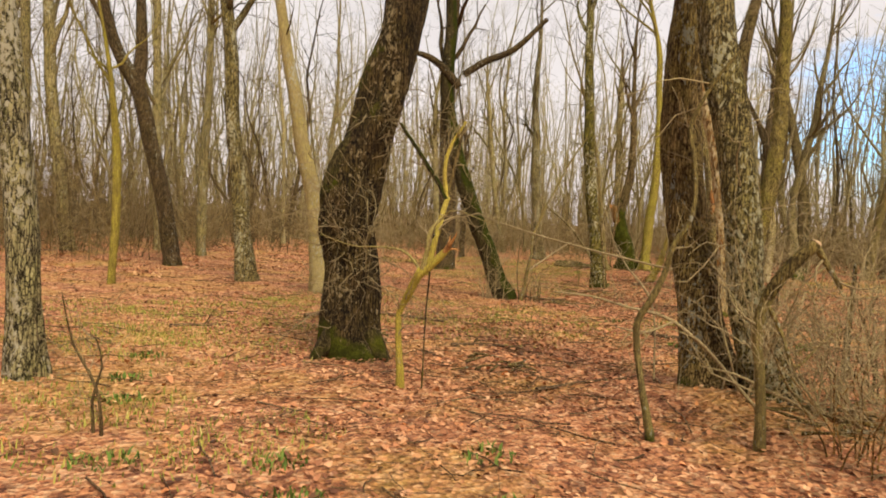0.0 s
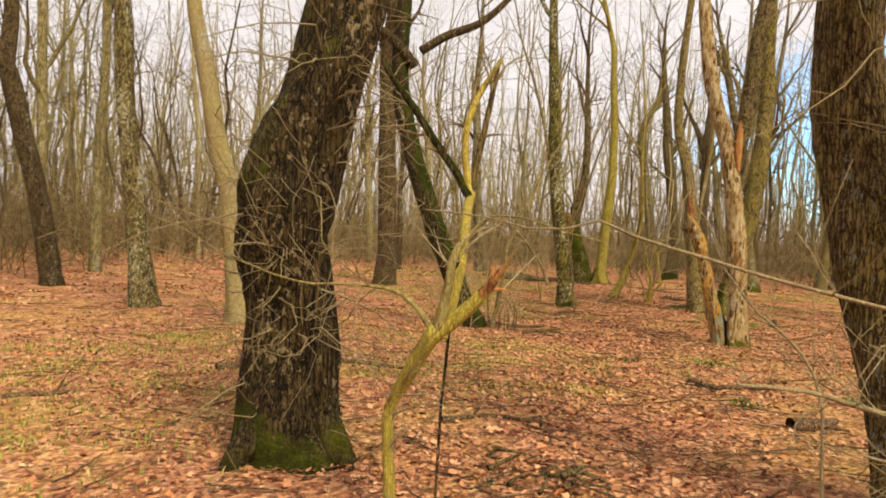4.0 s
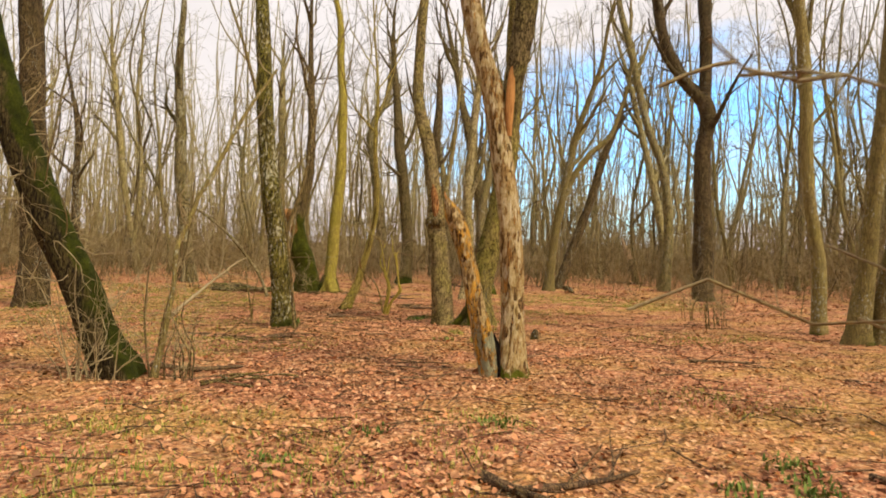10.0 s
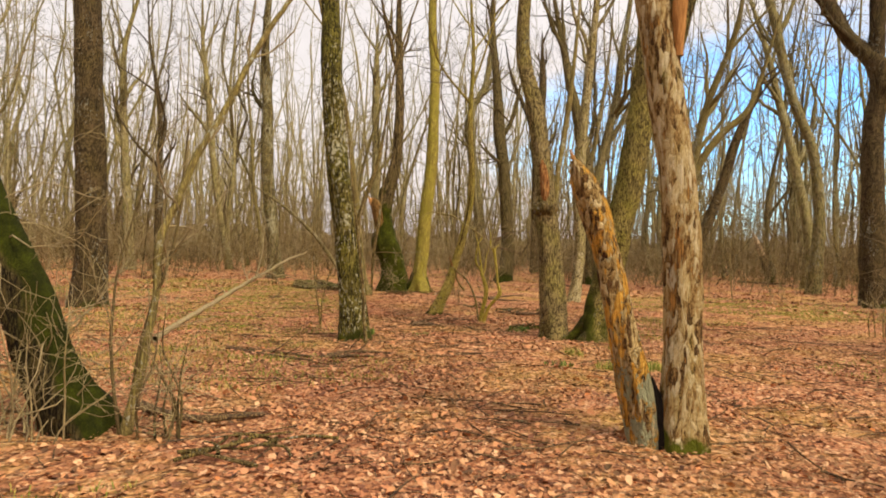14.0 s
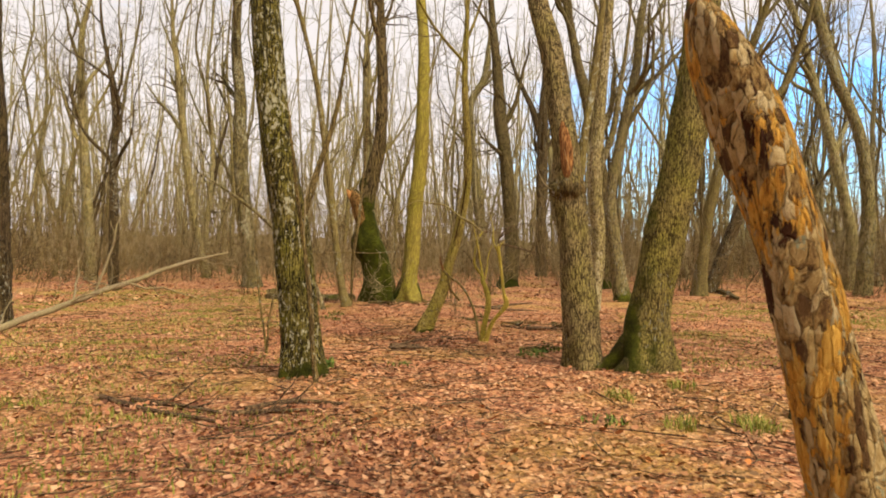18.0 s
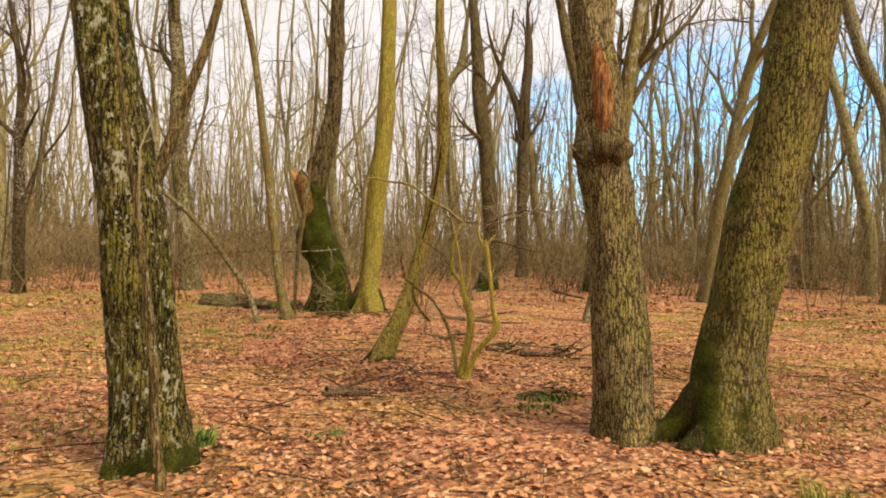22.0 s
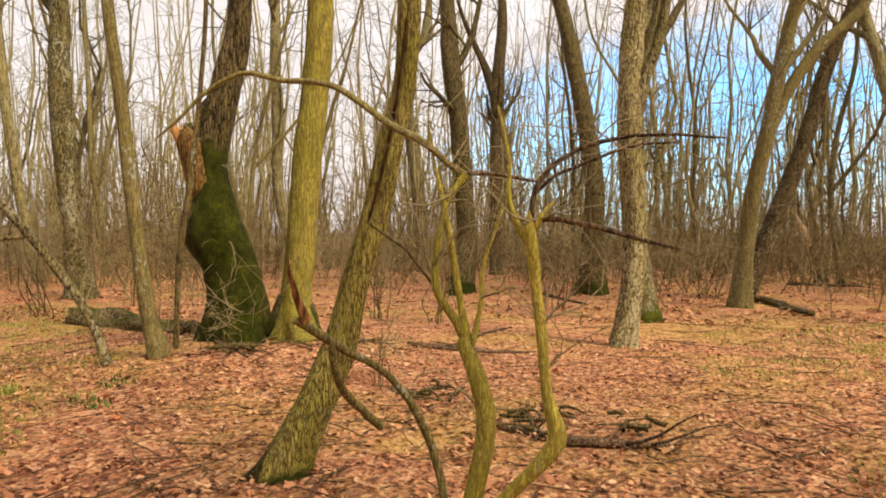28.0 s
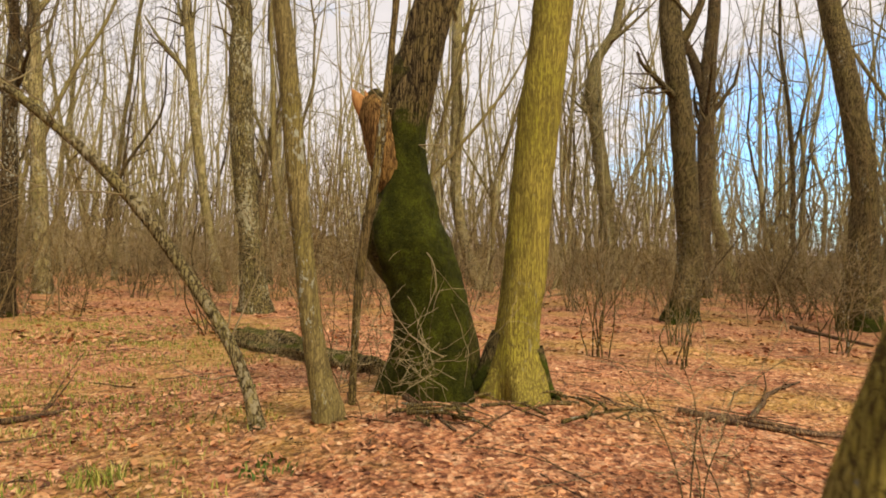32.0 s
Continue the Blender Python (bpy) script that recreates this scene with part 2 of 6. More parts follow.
BARK = {
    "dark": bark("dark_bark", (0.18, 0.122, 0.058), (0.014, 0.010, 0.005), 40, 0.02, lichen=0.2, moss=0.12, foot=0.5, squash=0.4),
    "ivy_dark": bark("dark_rough_bark", (0.135, 0.088, 0.036), (0.010, 0.007, 0.004), 34, 0.05, lichen=0.42, lichen_colour=(0.40, 0.31, 0.16), moss=0.22, moss_from=(-0.55, -0.3, 0.6), foot=0.45, foot_gain=0.26, squash=0.22, ridge=0.34, tint=0.7, stain=0.9),
    "lichen": bark("lichened_bark", (0.38, 0.295, 0.125), (0.026, 0.019, 0.008), 34, 0.025, crack=0.36, lichen=0.46, lichen_colour=(0.50, 0.47, 0.29), moss=0.1, foot=0.28, squash=0.35, patch=0.1),
    "furrow": bark("furrowed_bark", (0.56, 0.415, 0.19), (0.05, 0.034, 0.015), 38, 0.035, lichen=0.12, moss=0.08, foot=0.22, ridge=0.56, squash=0.55, crack=0.29, tint=0.35, stain=0.3, algae=0.8, scurf=0.35),
    "long_furrow": bark("long_furrowed_bark", (0.54, 0.37, 0.155), (0.05, 0.029, 0.011), 40, 0.03, lichen=0.3, moss=0.06, foot=0.25, ridge=0.5, squash=0.25, crack=0.34, algae=0.7),
    "olive": bark("smooth_olive_bark", (0.45, 0.36, 0.07), (0.15, 0.115, 0.026), 48, 0.016, lichen=0.22, lichen_colour=(0.34, 0.30, 0.13), foot=0.25, ridge=0.22, squash=0.10, tint=0.5, stain=0.4, algae=0.8),
    "olive_grey": bark("grey_olive_bark", (0.33, 0.255, 0.095), (0.12, 0.090, 0.034), 44, 0.012, lichen=0.3, foot=0.3, ridge=0.28, squash=0.2),
    "pale_olive": bark("pale_olive_bark", (0.50, 0.40, 0.18), (0.26, 0.20, 0.085), 44, 0.008, lichen=0.4, foot=0.2, ridge=0.22, squash=0.3, algae=0.7),
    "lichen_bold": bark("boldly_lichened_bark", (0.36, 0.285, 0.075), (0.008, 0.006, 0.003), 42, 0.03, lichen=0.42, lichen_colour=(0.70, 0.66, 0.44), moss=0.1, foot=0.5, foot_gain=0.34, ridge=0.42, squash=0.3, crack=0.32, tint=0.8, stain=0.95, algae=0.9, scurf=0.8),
    "pale_lichen": bark("pale_lichened_bark", (0.42, 0.33, 0.15), (0.06, 0.042, 0.018), 30, 0.02, lichen=0.5, lichen_colour=(0.56, 0.48, 0.28), foot=0.4, squash=0.4),
    "blotched": bark("blotched_pale_bark", (0.50, 0.42, 0.235), (0.022, 0.016, 0.008), 30, 0.025, lichen=0.46, lichen_colour=(0.66, 0.60, 0.42), foot=0.3, squash=0.5, stain=1.0, tint=0.5),
    "tan_plate": bark("tan_plated_bark", (0.68, 0.52, 0.14), (0.17, 0.115, 0.034), 50, 0.03, lichen=0.08, foot=0.45, foot_gain=0.36, ridge=0.45, squash=0.2, crack=0.21, tint=0.12, stain=0.2, algae=0.9),
    "dark_mossfoot": bark("dark_mossy_footed_bark", (0.25, 0.185, 0.08), (0.028, 0.020, 0.009), 36, 0.02, lichen=0.12, moss=0.2, foot=1.0, foot_gain=0.42, moss_colour=(0.03, 0.036, 0.003)),
    "mossroot": bark("moss_on_bark", (0.15, 0.11, 0.045), (0.02, 0.014, 0.007), 34, 0.03, moss=0.85, soft=0.2, moss_colour=(0.046, 0.048, 0.003)),
    "rust": bark("rusty_brown_bark", (0.34, 0.19, 0.06), (0.07, 0.035, 0.012), 40, 0.01, squash=0.15),
    "mosslog": bark("mossy_log_bark", (0.50, 0.37, 0.18), (0.016, 0.011, 0.006), 22, 0.06, lichen=0.25, moss=0.14, moss_from=(0.0, 0.0, 1.0), soft=0.25, squash=1.0, moss_colour=(0.062, 0.062, 0.006)),
    "thicket": bark("thicket_bark", (0.28, 0.196, 0.086), (0.11, 0.075, 0.032), 60, 0.004, tint=0.3),
    "brown": bark("brown_bark", (0.31, 0.215, 0.085), (0.045, 0.030, 0.012), 46, 0.018, lichen=0.3, foot=0.12, squash=0.18, algae=0.6),
    "far": bark("woodland_bark", (0.43, 0.345, 0.16), (0.06, 0.045, 0.018), 34, 0.012, lichen=0.3, foot=0.3, tint=0.5, squash=0.25),
    "far_pale": bark("pale_woodland_bark", (0.52, 0.43, 0.22), (0.16, 0.125, 0.06), 34, 0.012, lichen=0.3, foot=0.3, tint=0.5, squash=0.25),
    "mossfoot": bark("mossy_footed_bark", (0.33, 0.26, 0.12), (0.06, 0.045, 0.022), 34, 0.018, lichen=0.3, moss=0.15, foot=1.1, foot_gain=0.42),
    "mosslean": bark("moss_covered_bark", (0.12, 0.088, 0.036), (0.012, 0.009, 0.005), 32, 0.02, moss=0.85, lichen=0.1, moss_from=(0.75, 0.0, 0.66), soft=0.2, moss_colour=(0.028, 0.033, 0.002)),
    "mossbig": bark("thick_moss_bark", (0.33, 0.23, 0.105), (0.022, 0.014, 0.007), 30, 0.05, moss=0.32, foot=3.3, foot_low=2.0, foot_gain=0.42, squash=0.22, moss_colour=(0.044, 0.048, 0.003)),
    "furrow_moss": bark("furrowed_bark_with_moss", (0.56, 0.43, 0.14), (0.05, 0.035, 0.013), 42, 0.03, lichen=0.15, moss=0.06, foot=1.3, foot_gain=0.24, moss_from=(-0.9, 0.3, 0.1), soft=0.2, ridge=0.56, squash=0.45, crack=0.30, tint=0.35, stain=0.3, algae=0.9, moss_colour=(0.05, 0.054, 0.005)),
    "yellow": bark("yellow_green_bark", (0.64, 0.505, 0.10), (0.28, 0.21, 0.04), 60, 0.008, lichen=0.2, lichen_colour=(0.46, 0.38, 0.18), ridge=0.25, squash=0.2, algae=0.8),
    "elder_pale": bark("pale_elder_bark", (0.54, 0.43, 0.19), (0.24, 0.175, 0.06), 44, 0.01, lichen=0.35, lichen_colour=(0.48, 0.42, 0.12), ridge=0.3, squash=0.25, algae=0.9),
    "twig": bark("twig_bark", (0.18, 0.127, 0.06), (0.065, 0.044, 0.02), 60, 0.004),
    "pale_twig": bark("pale_twig_bark", (0.46, 0.36, 0.20), (0.26, 0.195, 0.105), 60, 0.004),
    "stick": bark("dead_stick_bark", (0.27, 0.165, 0.09), (0.05, 0.031, 0.02), 34, 0.012, lichen=0.15, lichen_colour=(0.26, 0.27, 0.14)),
}
k = Nodes("splintered_wood", 0.85, 0.15)
fibre = k.noise(k.place((1, 1, 0.06)), 60, 5, 0.7)
BARE_WOOD = k.done(k.ramp(fibre, (0.25, (0.24, 0.10, 0.035)), (0.55, (0.55, 0.27, 0.085)), (0.8, (0.70, 0.42, 0.16))), fibre, 0.012)
k = Nodes("weathered_torn_wood", 0.9, 0.1)
fibre = k.noise(k.place((1, 1, 0.15)), 45, 6, 0.75)
RED_WOOD = k.done(k.ramp(fibre, (0.36, (0.04, 0.018, 0.008)), (0.5, (0.22, 0.09, 0.03)), (0.62, (0.52, 0.27, 0.09))), fibre, 0.02)
k = Nodes("charred_wood", 0.9, 0.15)
fibre = k.noise(k.place((1, 1, 0.4)), 30, 5, 0.7)
CHARRED = k.done(k.ramp(fibre, (0.3, (0.006, 0.005, 0.004)), (0.7, (0.03, 0.022, 0.016))), fibre, 0.02)

# very dark brown wood, coloured for the shaded inside of a bark crack
k = Nodes("crack_shade_wood", 0.95, 0.1)
fibre = k.noise(k.place((1, 1, 0.2)), 40, 5, 0.7)
CRACK_SHADE = k.done(k.ramp(fibre, (0.35, (0.012, 0.007, 0.004)), (0.65, (0.10, 0.045, 0.018))), fibre, 0.02)
k = Nodes("bleached_wood", 0.9, 0.1)
fibre = k.noise(k.place((1, 1, 0.1)), 40, 5, 0.7)
PALE_WOOD = k.done(k.ramp(fibre, (0.3, (0.22, 0.13, 0.06)), (0.5, (0.60, 0.40, 0.22)), (0.7, (0.78, 0.62, 0.42))), fibre, 0.02)
WOOD = {"wood": BARE_WOOD, "redwood": RED_WOOD, "char": CHARRED, "rot": CRACK_SHADE, "pale": PALE_WOOD}

# a dead trunk's bark: pale loose plates, some fallen away from the rusty layer under them
k = Nodes("peeling_bark", 0.92, 0.12)
skin = k.warped(k.warped(k.place((1, 1, 0.3)), 5.0, 0.2), 30.0, 0.05)
rim = k.cells(skin, 26, "Distance", "DISTANCE_TO_EDGE")
tone = k.n.new("ShaderNodeSeparateColor")
k.l.new(k.cells(skin, 26, "Color"), tone.inputs[0])
grit = k.noise(k.place((1, 1, 0.5)), 60, 6, 0.75)
flake = k.noise(k.place((1, 1, 0.3)), 22, 8, 0.78)
blotch = k.noise(k.place((1, 1, 0.22)), 6.5, 6, 0.7)
plate = k.ramp(k.math("ADD", k.math("MULTIPLY", tone.outputs[0], 0.22), k.math("ADD", k.math("MULTIPLY", flake, 0.6), k.math("MULTIPLY", grit, 0.2))), (0.40, (0.07, 0.036, 0.015)), (0.45, (0.34, 0.20, 0.07)), (0.51, (0.50, 0.36, 0.15)), (0.58, (0.62, 0.49, 0.26)), (0.66, (0.70, 0.60, 0.38)))
plate = k.mix(k.span(blotch, 0.54, 0.7, 0, 0.6), plate, (0.32, 0.26, 0.06))
lost = k.span(k.math("ADD", k.math("MULTIPLY", flake, 0.6), k.math("MULTIPLY", blotch, 0.7)), 0.60, 0.56)
under = k.mix(k.span(k.noise(k.place((1, 1, 0.08)), 34, 5, 0.7), 0.42, 0.6), (0.10, 0.042, 0.015), (0.66, 0.34, 0.09))
plate = k.mix(lost, plate, under)
plate = k.mix(k.span(k.math("ADD", rim, k.math("MULTIPLY", grit, 0.3)), 0.2, 0.1, 0, 0.6), plate, (0.07, 0.038, 0.016))
foot = k.n.new("ShaderNodeSeparateXYZ")
k.l.new(k.tc.outputs["Object"], foot.inputs[0])
plate = k.mix(k.span(k.math("ADD", k.noise(k.place(), 5, 4), k.span(foot.outputs[2], 0, 0.3, 0.3, -0.2)), 0.62, 0.72), plate, (0.12, 0.13, 0.012))
BARK["peel"] = k.done(plate, k.math("ADD", k.math("MULTIPLY", k.span(rim, 0, 0.2), 0.3), k.math("SUBTRACT", k.math("ADD", k.math("MULTIPLY", grit, 0.3), flake), k.math("MULTIPLY", lost, 0.4))), 0.03)


# a broken leaning stem: weathered bark in patches over orange wood, dark rot along its edges, grey-green lichen low down
k = Nodes("snag_bark", 0.92, 0.12)
skin = k.warped(k.warped(k.place((1, 1, 0.42)), 7.0, 0.12), 34.0, 0.03)
rim = k.cells(skin, 30, "Distance", "DISTANCE_TO_EDGE")
tone = k.n.new("ShaderNodeSeparateColor")
k.l.new(k.cells(skin, 30, "Color"), tone.inputs[0])
fibre = k.noise(k.place((1, 1, 0.07)), 55, 6, 0.75)
flake = k.noise(k.place((1, 1, 0.5)), 30, 8, 0.78)
strips = k.noise(k.warped(k.place((1, 1, 0.22)), 6.0, 0.1), 8, 7, 0.7)
crust = k.ramp(k.math("ADD", k.math("MULTIPLY", tone.outputs[0], 0.3), k.math("MULTIPLY", flake, 0.7)), (0.36, (0.12, 0.06, 0.022)), (0.44, (0.36, 0.22, 0.075)), (0.54, (0.55, 0.38, 0.15)), (0.66, (0.70, 0.54, 0.28)))
crust = k.mix(k.span(k.math("ADD", rim, k.math("MULTIPLY", flake, 0.25)), 0.19, 0.12, 0, 0.6), crust, (0.045, 0.024, 0.011))
wood = k.ramp(fibre, (0.34, (0.22, 0.085, 0.018)), (0.48, (0.68, 0.33, 0.05)), (0.62, (0.84, 0.52, 0.11)))
torn = k.math("ADD", strips, k.math("MULTIPLY", k.math("SUBTRACT", tone.outputs[1], 0.5), 0.12))
bared = k.span(torn, 0.515, 0.53)
shell = k.mix(bared, crust, wood)
rot = k.span(k.math("ADD", k.noise(k.place((1, 1, 0.25)), 7, 7, 0.72), k.math("MULTIPLY", k.math("SUBTRACT", tone.outputs[2], 0.5), 0.1)), 0.585, 0.605)
shell = k.mix(rot, shell, k.mix(fibre, (0.02, 0.009, 0.005), (0.12, 0.045, 0.016)))
low = k.n.new("ShaderNodeSeparateXYZ")
k.l.new(k.tc.outputs["Object"], low.inputs[0])
grey = k.math("ADD", k.noise(k.place((1, 1, 0.6)), 7, 7, 0.7), k.span(low.outputs[2], 0.3, 1.7, 0.12, -0.10))
grown = k.span(grey, 0.62, 0.635)
shell = k.mix(grown, shell, k.mix(flake, (0.26, 0.25, 0.12), (0.52, 0.51, 0.33)))
height = k.math("ADD", k.math("MULTIPLY", k.span(rim, 0, 0.16), 0.4), k.math("MULTIPLY", flake, 0.7))
height = k.math("SUBTRACT", k.math("ADD", height, k.math("MULTIPLY", grown, 0.2)), k.math("ADD", k.math("MULTIPLY", bared, 0.5), k.math("MULTIPLY", rot, 0.6)))
BARK["snag"] = k.done(shell, height, 0.035)


def island_colours(name, *stops, rough=0.8, broad=None, grown=None):
    """Each separate leaf or blade takes its own colour."""
    k = Nodes(name, rough, 0.25)
    g = k.n.new("ShaderNodeNewGeometry")
    colour = k.ramp(g.outputs["Random Per Island"], *stops)
    vein = k.noise(k.tc.outputs["Object"], 60, 3, 0.6)
    colour = k.mix(k.span(vein, 0.3, 0.75, 0, 0.5), colour, k.mix(0.5, colour, (0.12, 0.06, 0.03)))
    if broad:
        area = k.noise(k.tc.outputs["Object"], 0.55, 5, 0.65)
        colour = k.mix(k.span(area, 0.5, 0.72, 0, 0.5), colour, broad[0])
        colour = k.mix(k.span(area, 0.5, 0.3, 0, 0.45), colour, broad[1])
        damp = k.noise(k.tc.outputs["Object"], 1.9, 7, 0.75)
        colour = k.mix(k.span(damp, 0.52, 0.66, 0, 0.7), colour, k.mix(0.6, colour, (0.07, 0.03, 0.018)))
    if grown:
        flat = k.place(shift=False)
        grassy = k.math("ADD", k.noise(flat, 0.42, 5, 0.65), k.math("MULTIPLY", k.noise(flat, 9, 4, 0.7), 0.18))
        colour = k.mix(k.span(grassy, 0.60, 0.78, 0, 0.3), colour, grown)
    return k.done(colour, vein, 0.004)


LEAF = island_colours("dead_leaves", (0.0, (0.055, 0.022, 0.013)), (0.22, (0.22, 0.094, 0.046)), (0.5, (0.51, 0.216, 0.094)), (0.8, (0.66, 0.335, 0.158)), (0.95, (0.78, 0.47, 0.26)), (1.0, (0.66, 0.20, 0.04)), broad=((0.62, 0.38, 0.15), (0.45, 0.165, 0.085)), grown=(0.48, 0.38, 0.08))
GRASS = island_colours("grass_blades", (0.0, (0.11, 0.17, 0.018)), (0.45, (0.25, 0.28, 0.036)), (0.8, (0.45, 0.40, 0.08)), (1.0, (0.58, 0.46, 0.17)))
WEED = island_colours("green_weeds", (0.0, (0.05, 0.11, 0.015)), (0.6, (0.12, 0.20, 0.03)), (1.0, (0.22, 0.26, 0.05)))

k = Nodes("leaf_litter_ground", 0.95, 0.1)
flat = k.place(shift=False)
patch = k.cells(flat, 17, "Color")
patch_fine = k.cells(flat, 38, "Color")
s1, s2 = k.n.new("ShaderNodeSeparateColor"), k.n.new("ShaderNodeSeparateColor")
k.l.new(patch, s1.inputs[0]), k.l.new(patch_fine, s2.inputs[0])
litter = k.ramp(k.math("ADD", k.math("MULTIPLY", s1.outputs[0], 0.55), k.math("MULTIPLY", s2.outputs[1], 0.45)), (0.14, (0.15, 0.056, 0.031)), (0.36, (0.42, 0.165, 0.076)), (0.6, (0.62, 0.278, 0.126)), (0.9, (0.75, 0.46, 0.25)))
soil = k.math("ADD", k.span(k.noise(flat, 5, 8, 0.8), 0.5, 0.66), k.span(k.noise(flat, 0.9, 5, 0.7), 0.55, 0.8, 0, 0.7))
litter = k.mix(k.math("MULTIPLY", soil, 0.6), litter, (0.12, 0.052, 0.032))
grassy = k.math("ADD", k.noise(flat, 0.42, 5, 0.65), k.math("MULTIPLY", k.noise(flat, 9, 4, 0.7), 0.18))
litter = k.mix(k.span(grassy, 0.55, 0.72, 0, 0.5), litter, k.mix(s2.outputs[0], (0.36, 0.27, 0.036), (0.62, 0.42, 0.10)))
streaky = k.noise(flat, 3.2, 9, 0.82)
litter = k.mix(k.span(streaky, 0.50, 0.37, 0, 0.75), litter, (0.12, 0.052, 0.031))
litter = k.mix(k.span(streaky, 0.53, 0.66, 0, 0.5), litter, (0.72, 0.45, 0.27))
GROUND = k.done(litter, k.math("ADD", k.cells(flat, 17), k.math("MULTIPLY", k.noise(flat, 30, 4), 0.6)), 0.05)

k = Nodes("distant_wood", 0.95, 0.05)
stems = k.noise(k.place((1, 1, 0.05), shift=False), 1.6, 6, 0.75)
DISTANCE = k.done(k.ramp(stems, (0.3, (0.13, 0.095, 0.05)), (0.5, (0.25, 0.19, 0.11)), (0.7, (0.36, 0.29, 0.19))))

# ---- geometry helpers ----
rng = np.random.default_rng(7)
PATH = np.array([(METRES * r[1], METRES * r[2]) for r in ROWS])


def off_path(x, y):
    """Distance from the line walked, continued a little at both ends."""
    x, y = np.asarray(x, float), np.asarray(y, float)
    line = np.vstack([PATH, PATH[-1] + (PATH[-1] - PATH[-3]) * 0.5])
    best = np.full(x.shape, 1e9)
    for px, py in line:
        best = np.minimum(best, (x - px) ** 2 + (y - py) ** 2)
    return np.sqrt(best)


def waves(x, y, wavelength, seed, n=5):
    """Smooth rolling noise between about -1 and 1."""
    g = np.random.default_rng(seed)
    out = 0
    for _ in range(n):
        a, ph, w = g.uniform(0, 6.28), g.uniform(0, 6.28), wavelength * g.uniform(0.6, 1.7)
        out = out + np.sin((x * np.cos(a) + y * np.sin(a)) * 6.28 / w + ph)
    return out / n ** 0.5 / 1.4


def rise(x, y):
    """The lie of the land: flat along the way, rising gently far off, with low mounds round the roots of two trees."""
    x, y = np.asarray(x, float), np.asarray(y, float)
    s = np.clip((off_path(x, y) - 6) / 22, 0, 1)
    return 0.30 * s * s * (3 - 2 * s) + 0.26 * np.exp(-((x - 8.2) ** 2 + (y - 29.8) ** 2) / 4.5) + 0.2 * np.exp(-((x - 2.9) ** 2 + (y - 6.3) ** 2) / 1.6)


def ground_z(x, y):
    return rise(x, y) + 0.018 * waves(x, y, 1.6, 3) + 0.012 * waves(x, y, 0.55, 4) - 0.012


def solid(name, verts, faces, material, smooth=True):
    """A mesh from arrays: verts (n, 3) and faces (m, 3 or 4), or a list of such face arrays."""
    faces = faces if isinstance(faces, list) else [faces]
    me = bpy.data.meshes.new(name)
    verts = np.asarray(verts, np.float32)
    loops = np.concatenate([f.ravel() for f in faces]).astype(np.int32)
    sizes = np.concatenate([np.full(len(f), f.shape[1]) for f in faces]).astype(np.int32)
    me.vertices.add(len(verts)), me.loops.add(len(loops)), me.polygons.add(len(sizes))
    me.vertices.foreach_set("co", verts.ravel())
    me.loops.foreach_set("vertex_index", loops)
    me.polygons.foreach_set("loop_start", (np.cumsum(sizes) - sizes).astype(np.int32))
    me.polygons.foreach_set("use_smooth", np.full(len(sizes), smooth))
    me.update(calc_edges=True)
    me.validate()
    me.materials.append(material)
    return me


def part(name, mesh, parent=None, label="", kind="", at=None):
    ob = new(name, mesh)
    if parent is not None:
        ob.parent = parent
    if at is not None:
        ob.location = at
    return tagged(ob, label, kind=kind)


def thing(name, x, y, label, category, group="", z=None):
    ob = new(name)
    ob.location = (x, y, float(ground_z(x, y)) if z is None else z)
    ob.empty_display_size = 0.2
    return tagged(ob, label, category, group)


def tubes(P, R, sides=4, rough=0.0):
    """Round tubes along m lines of n points each: P (m, n, 3), R (m, n). Returns verts and quads."""
    P, R = np.asarray(P, float), np.asarray(R, float)
    m, n, _ = P.shape
    T = np.gradient(P, axis=1)
    T /= np.linalg.norm(T, axis=2, keepdims=True) + 1e-9
    lead = P[:, -1] - P[:, 0]
    lead /= np.linalg.norm(lead, axis=1, keepdims=True) + 1e-9
    ref = np.where(np.abs(lead[:, :1]) < 0.75, np.array([[1.0, 0, 0]]), np.array([[0, 1.0, 0]]))[:, None, :]
    U = np.cross(T, ref)
    U /= np.linalg.norm(U, axis=2, keepdims=True) + 1e-9
    W = np.cross(T, U)
    a = np.arange(sides) * 6.2832 / sides
    ring = U[:, :, None, :] * np.cos(a)[None, None, :, None] + W[:, :, None, :] * np.sin(a)[None, None, :, None]
    RR = R[:, :, None, None]
    if rough:
        RR = RR * (1 + rough * rng.normal(size=(m, n, sides, 1)))
    V = (P[:, :, None, :] + ring * RR).reshape(-1, 3)
    i, j, s = np.meshgrid(np.arange(m), np.arange(n - 1), np.arange(sides), indexing="ij")
    base = (i * n + j) * sides
    s2 = (s + 1) % sides
    Q = np.stack([base + s, base + s2, base + sides + s2, base + sides + s], -1).reshape(-1, 4)
    return V, Q


def join(pieces):
    """Several (verts, quads) as one."""
    V, Q, at = [], [], 0
    for v, q in pieces:
        V.append(v), Q.append(q + at)
        at += len(v)
    return np.vstack(V), np.vstack(Q)


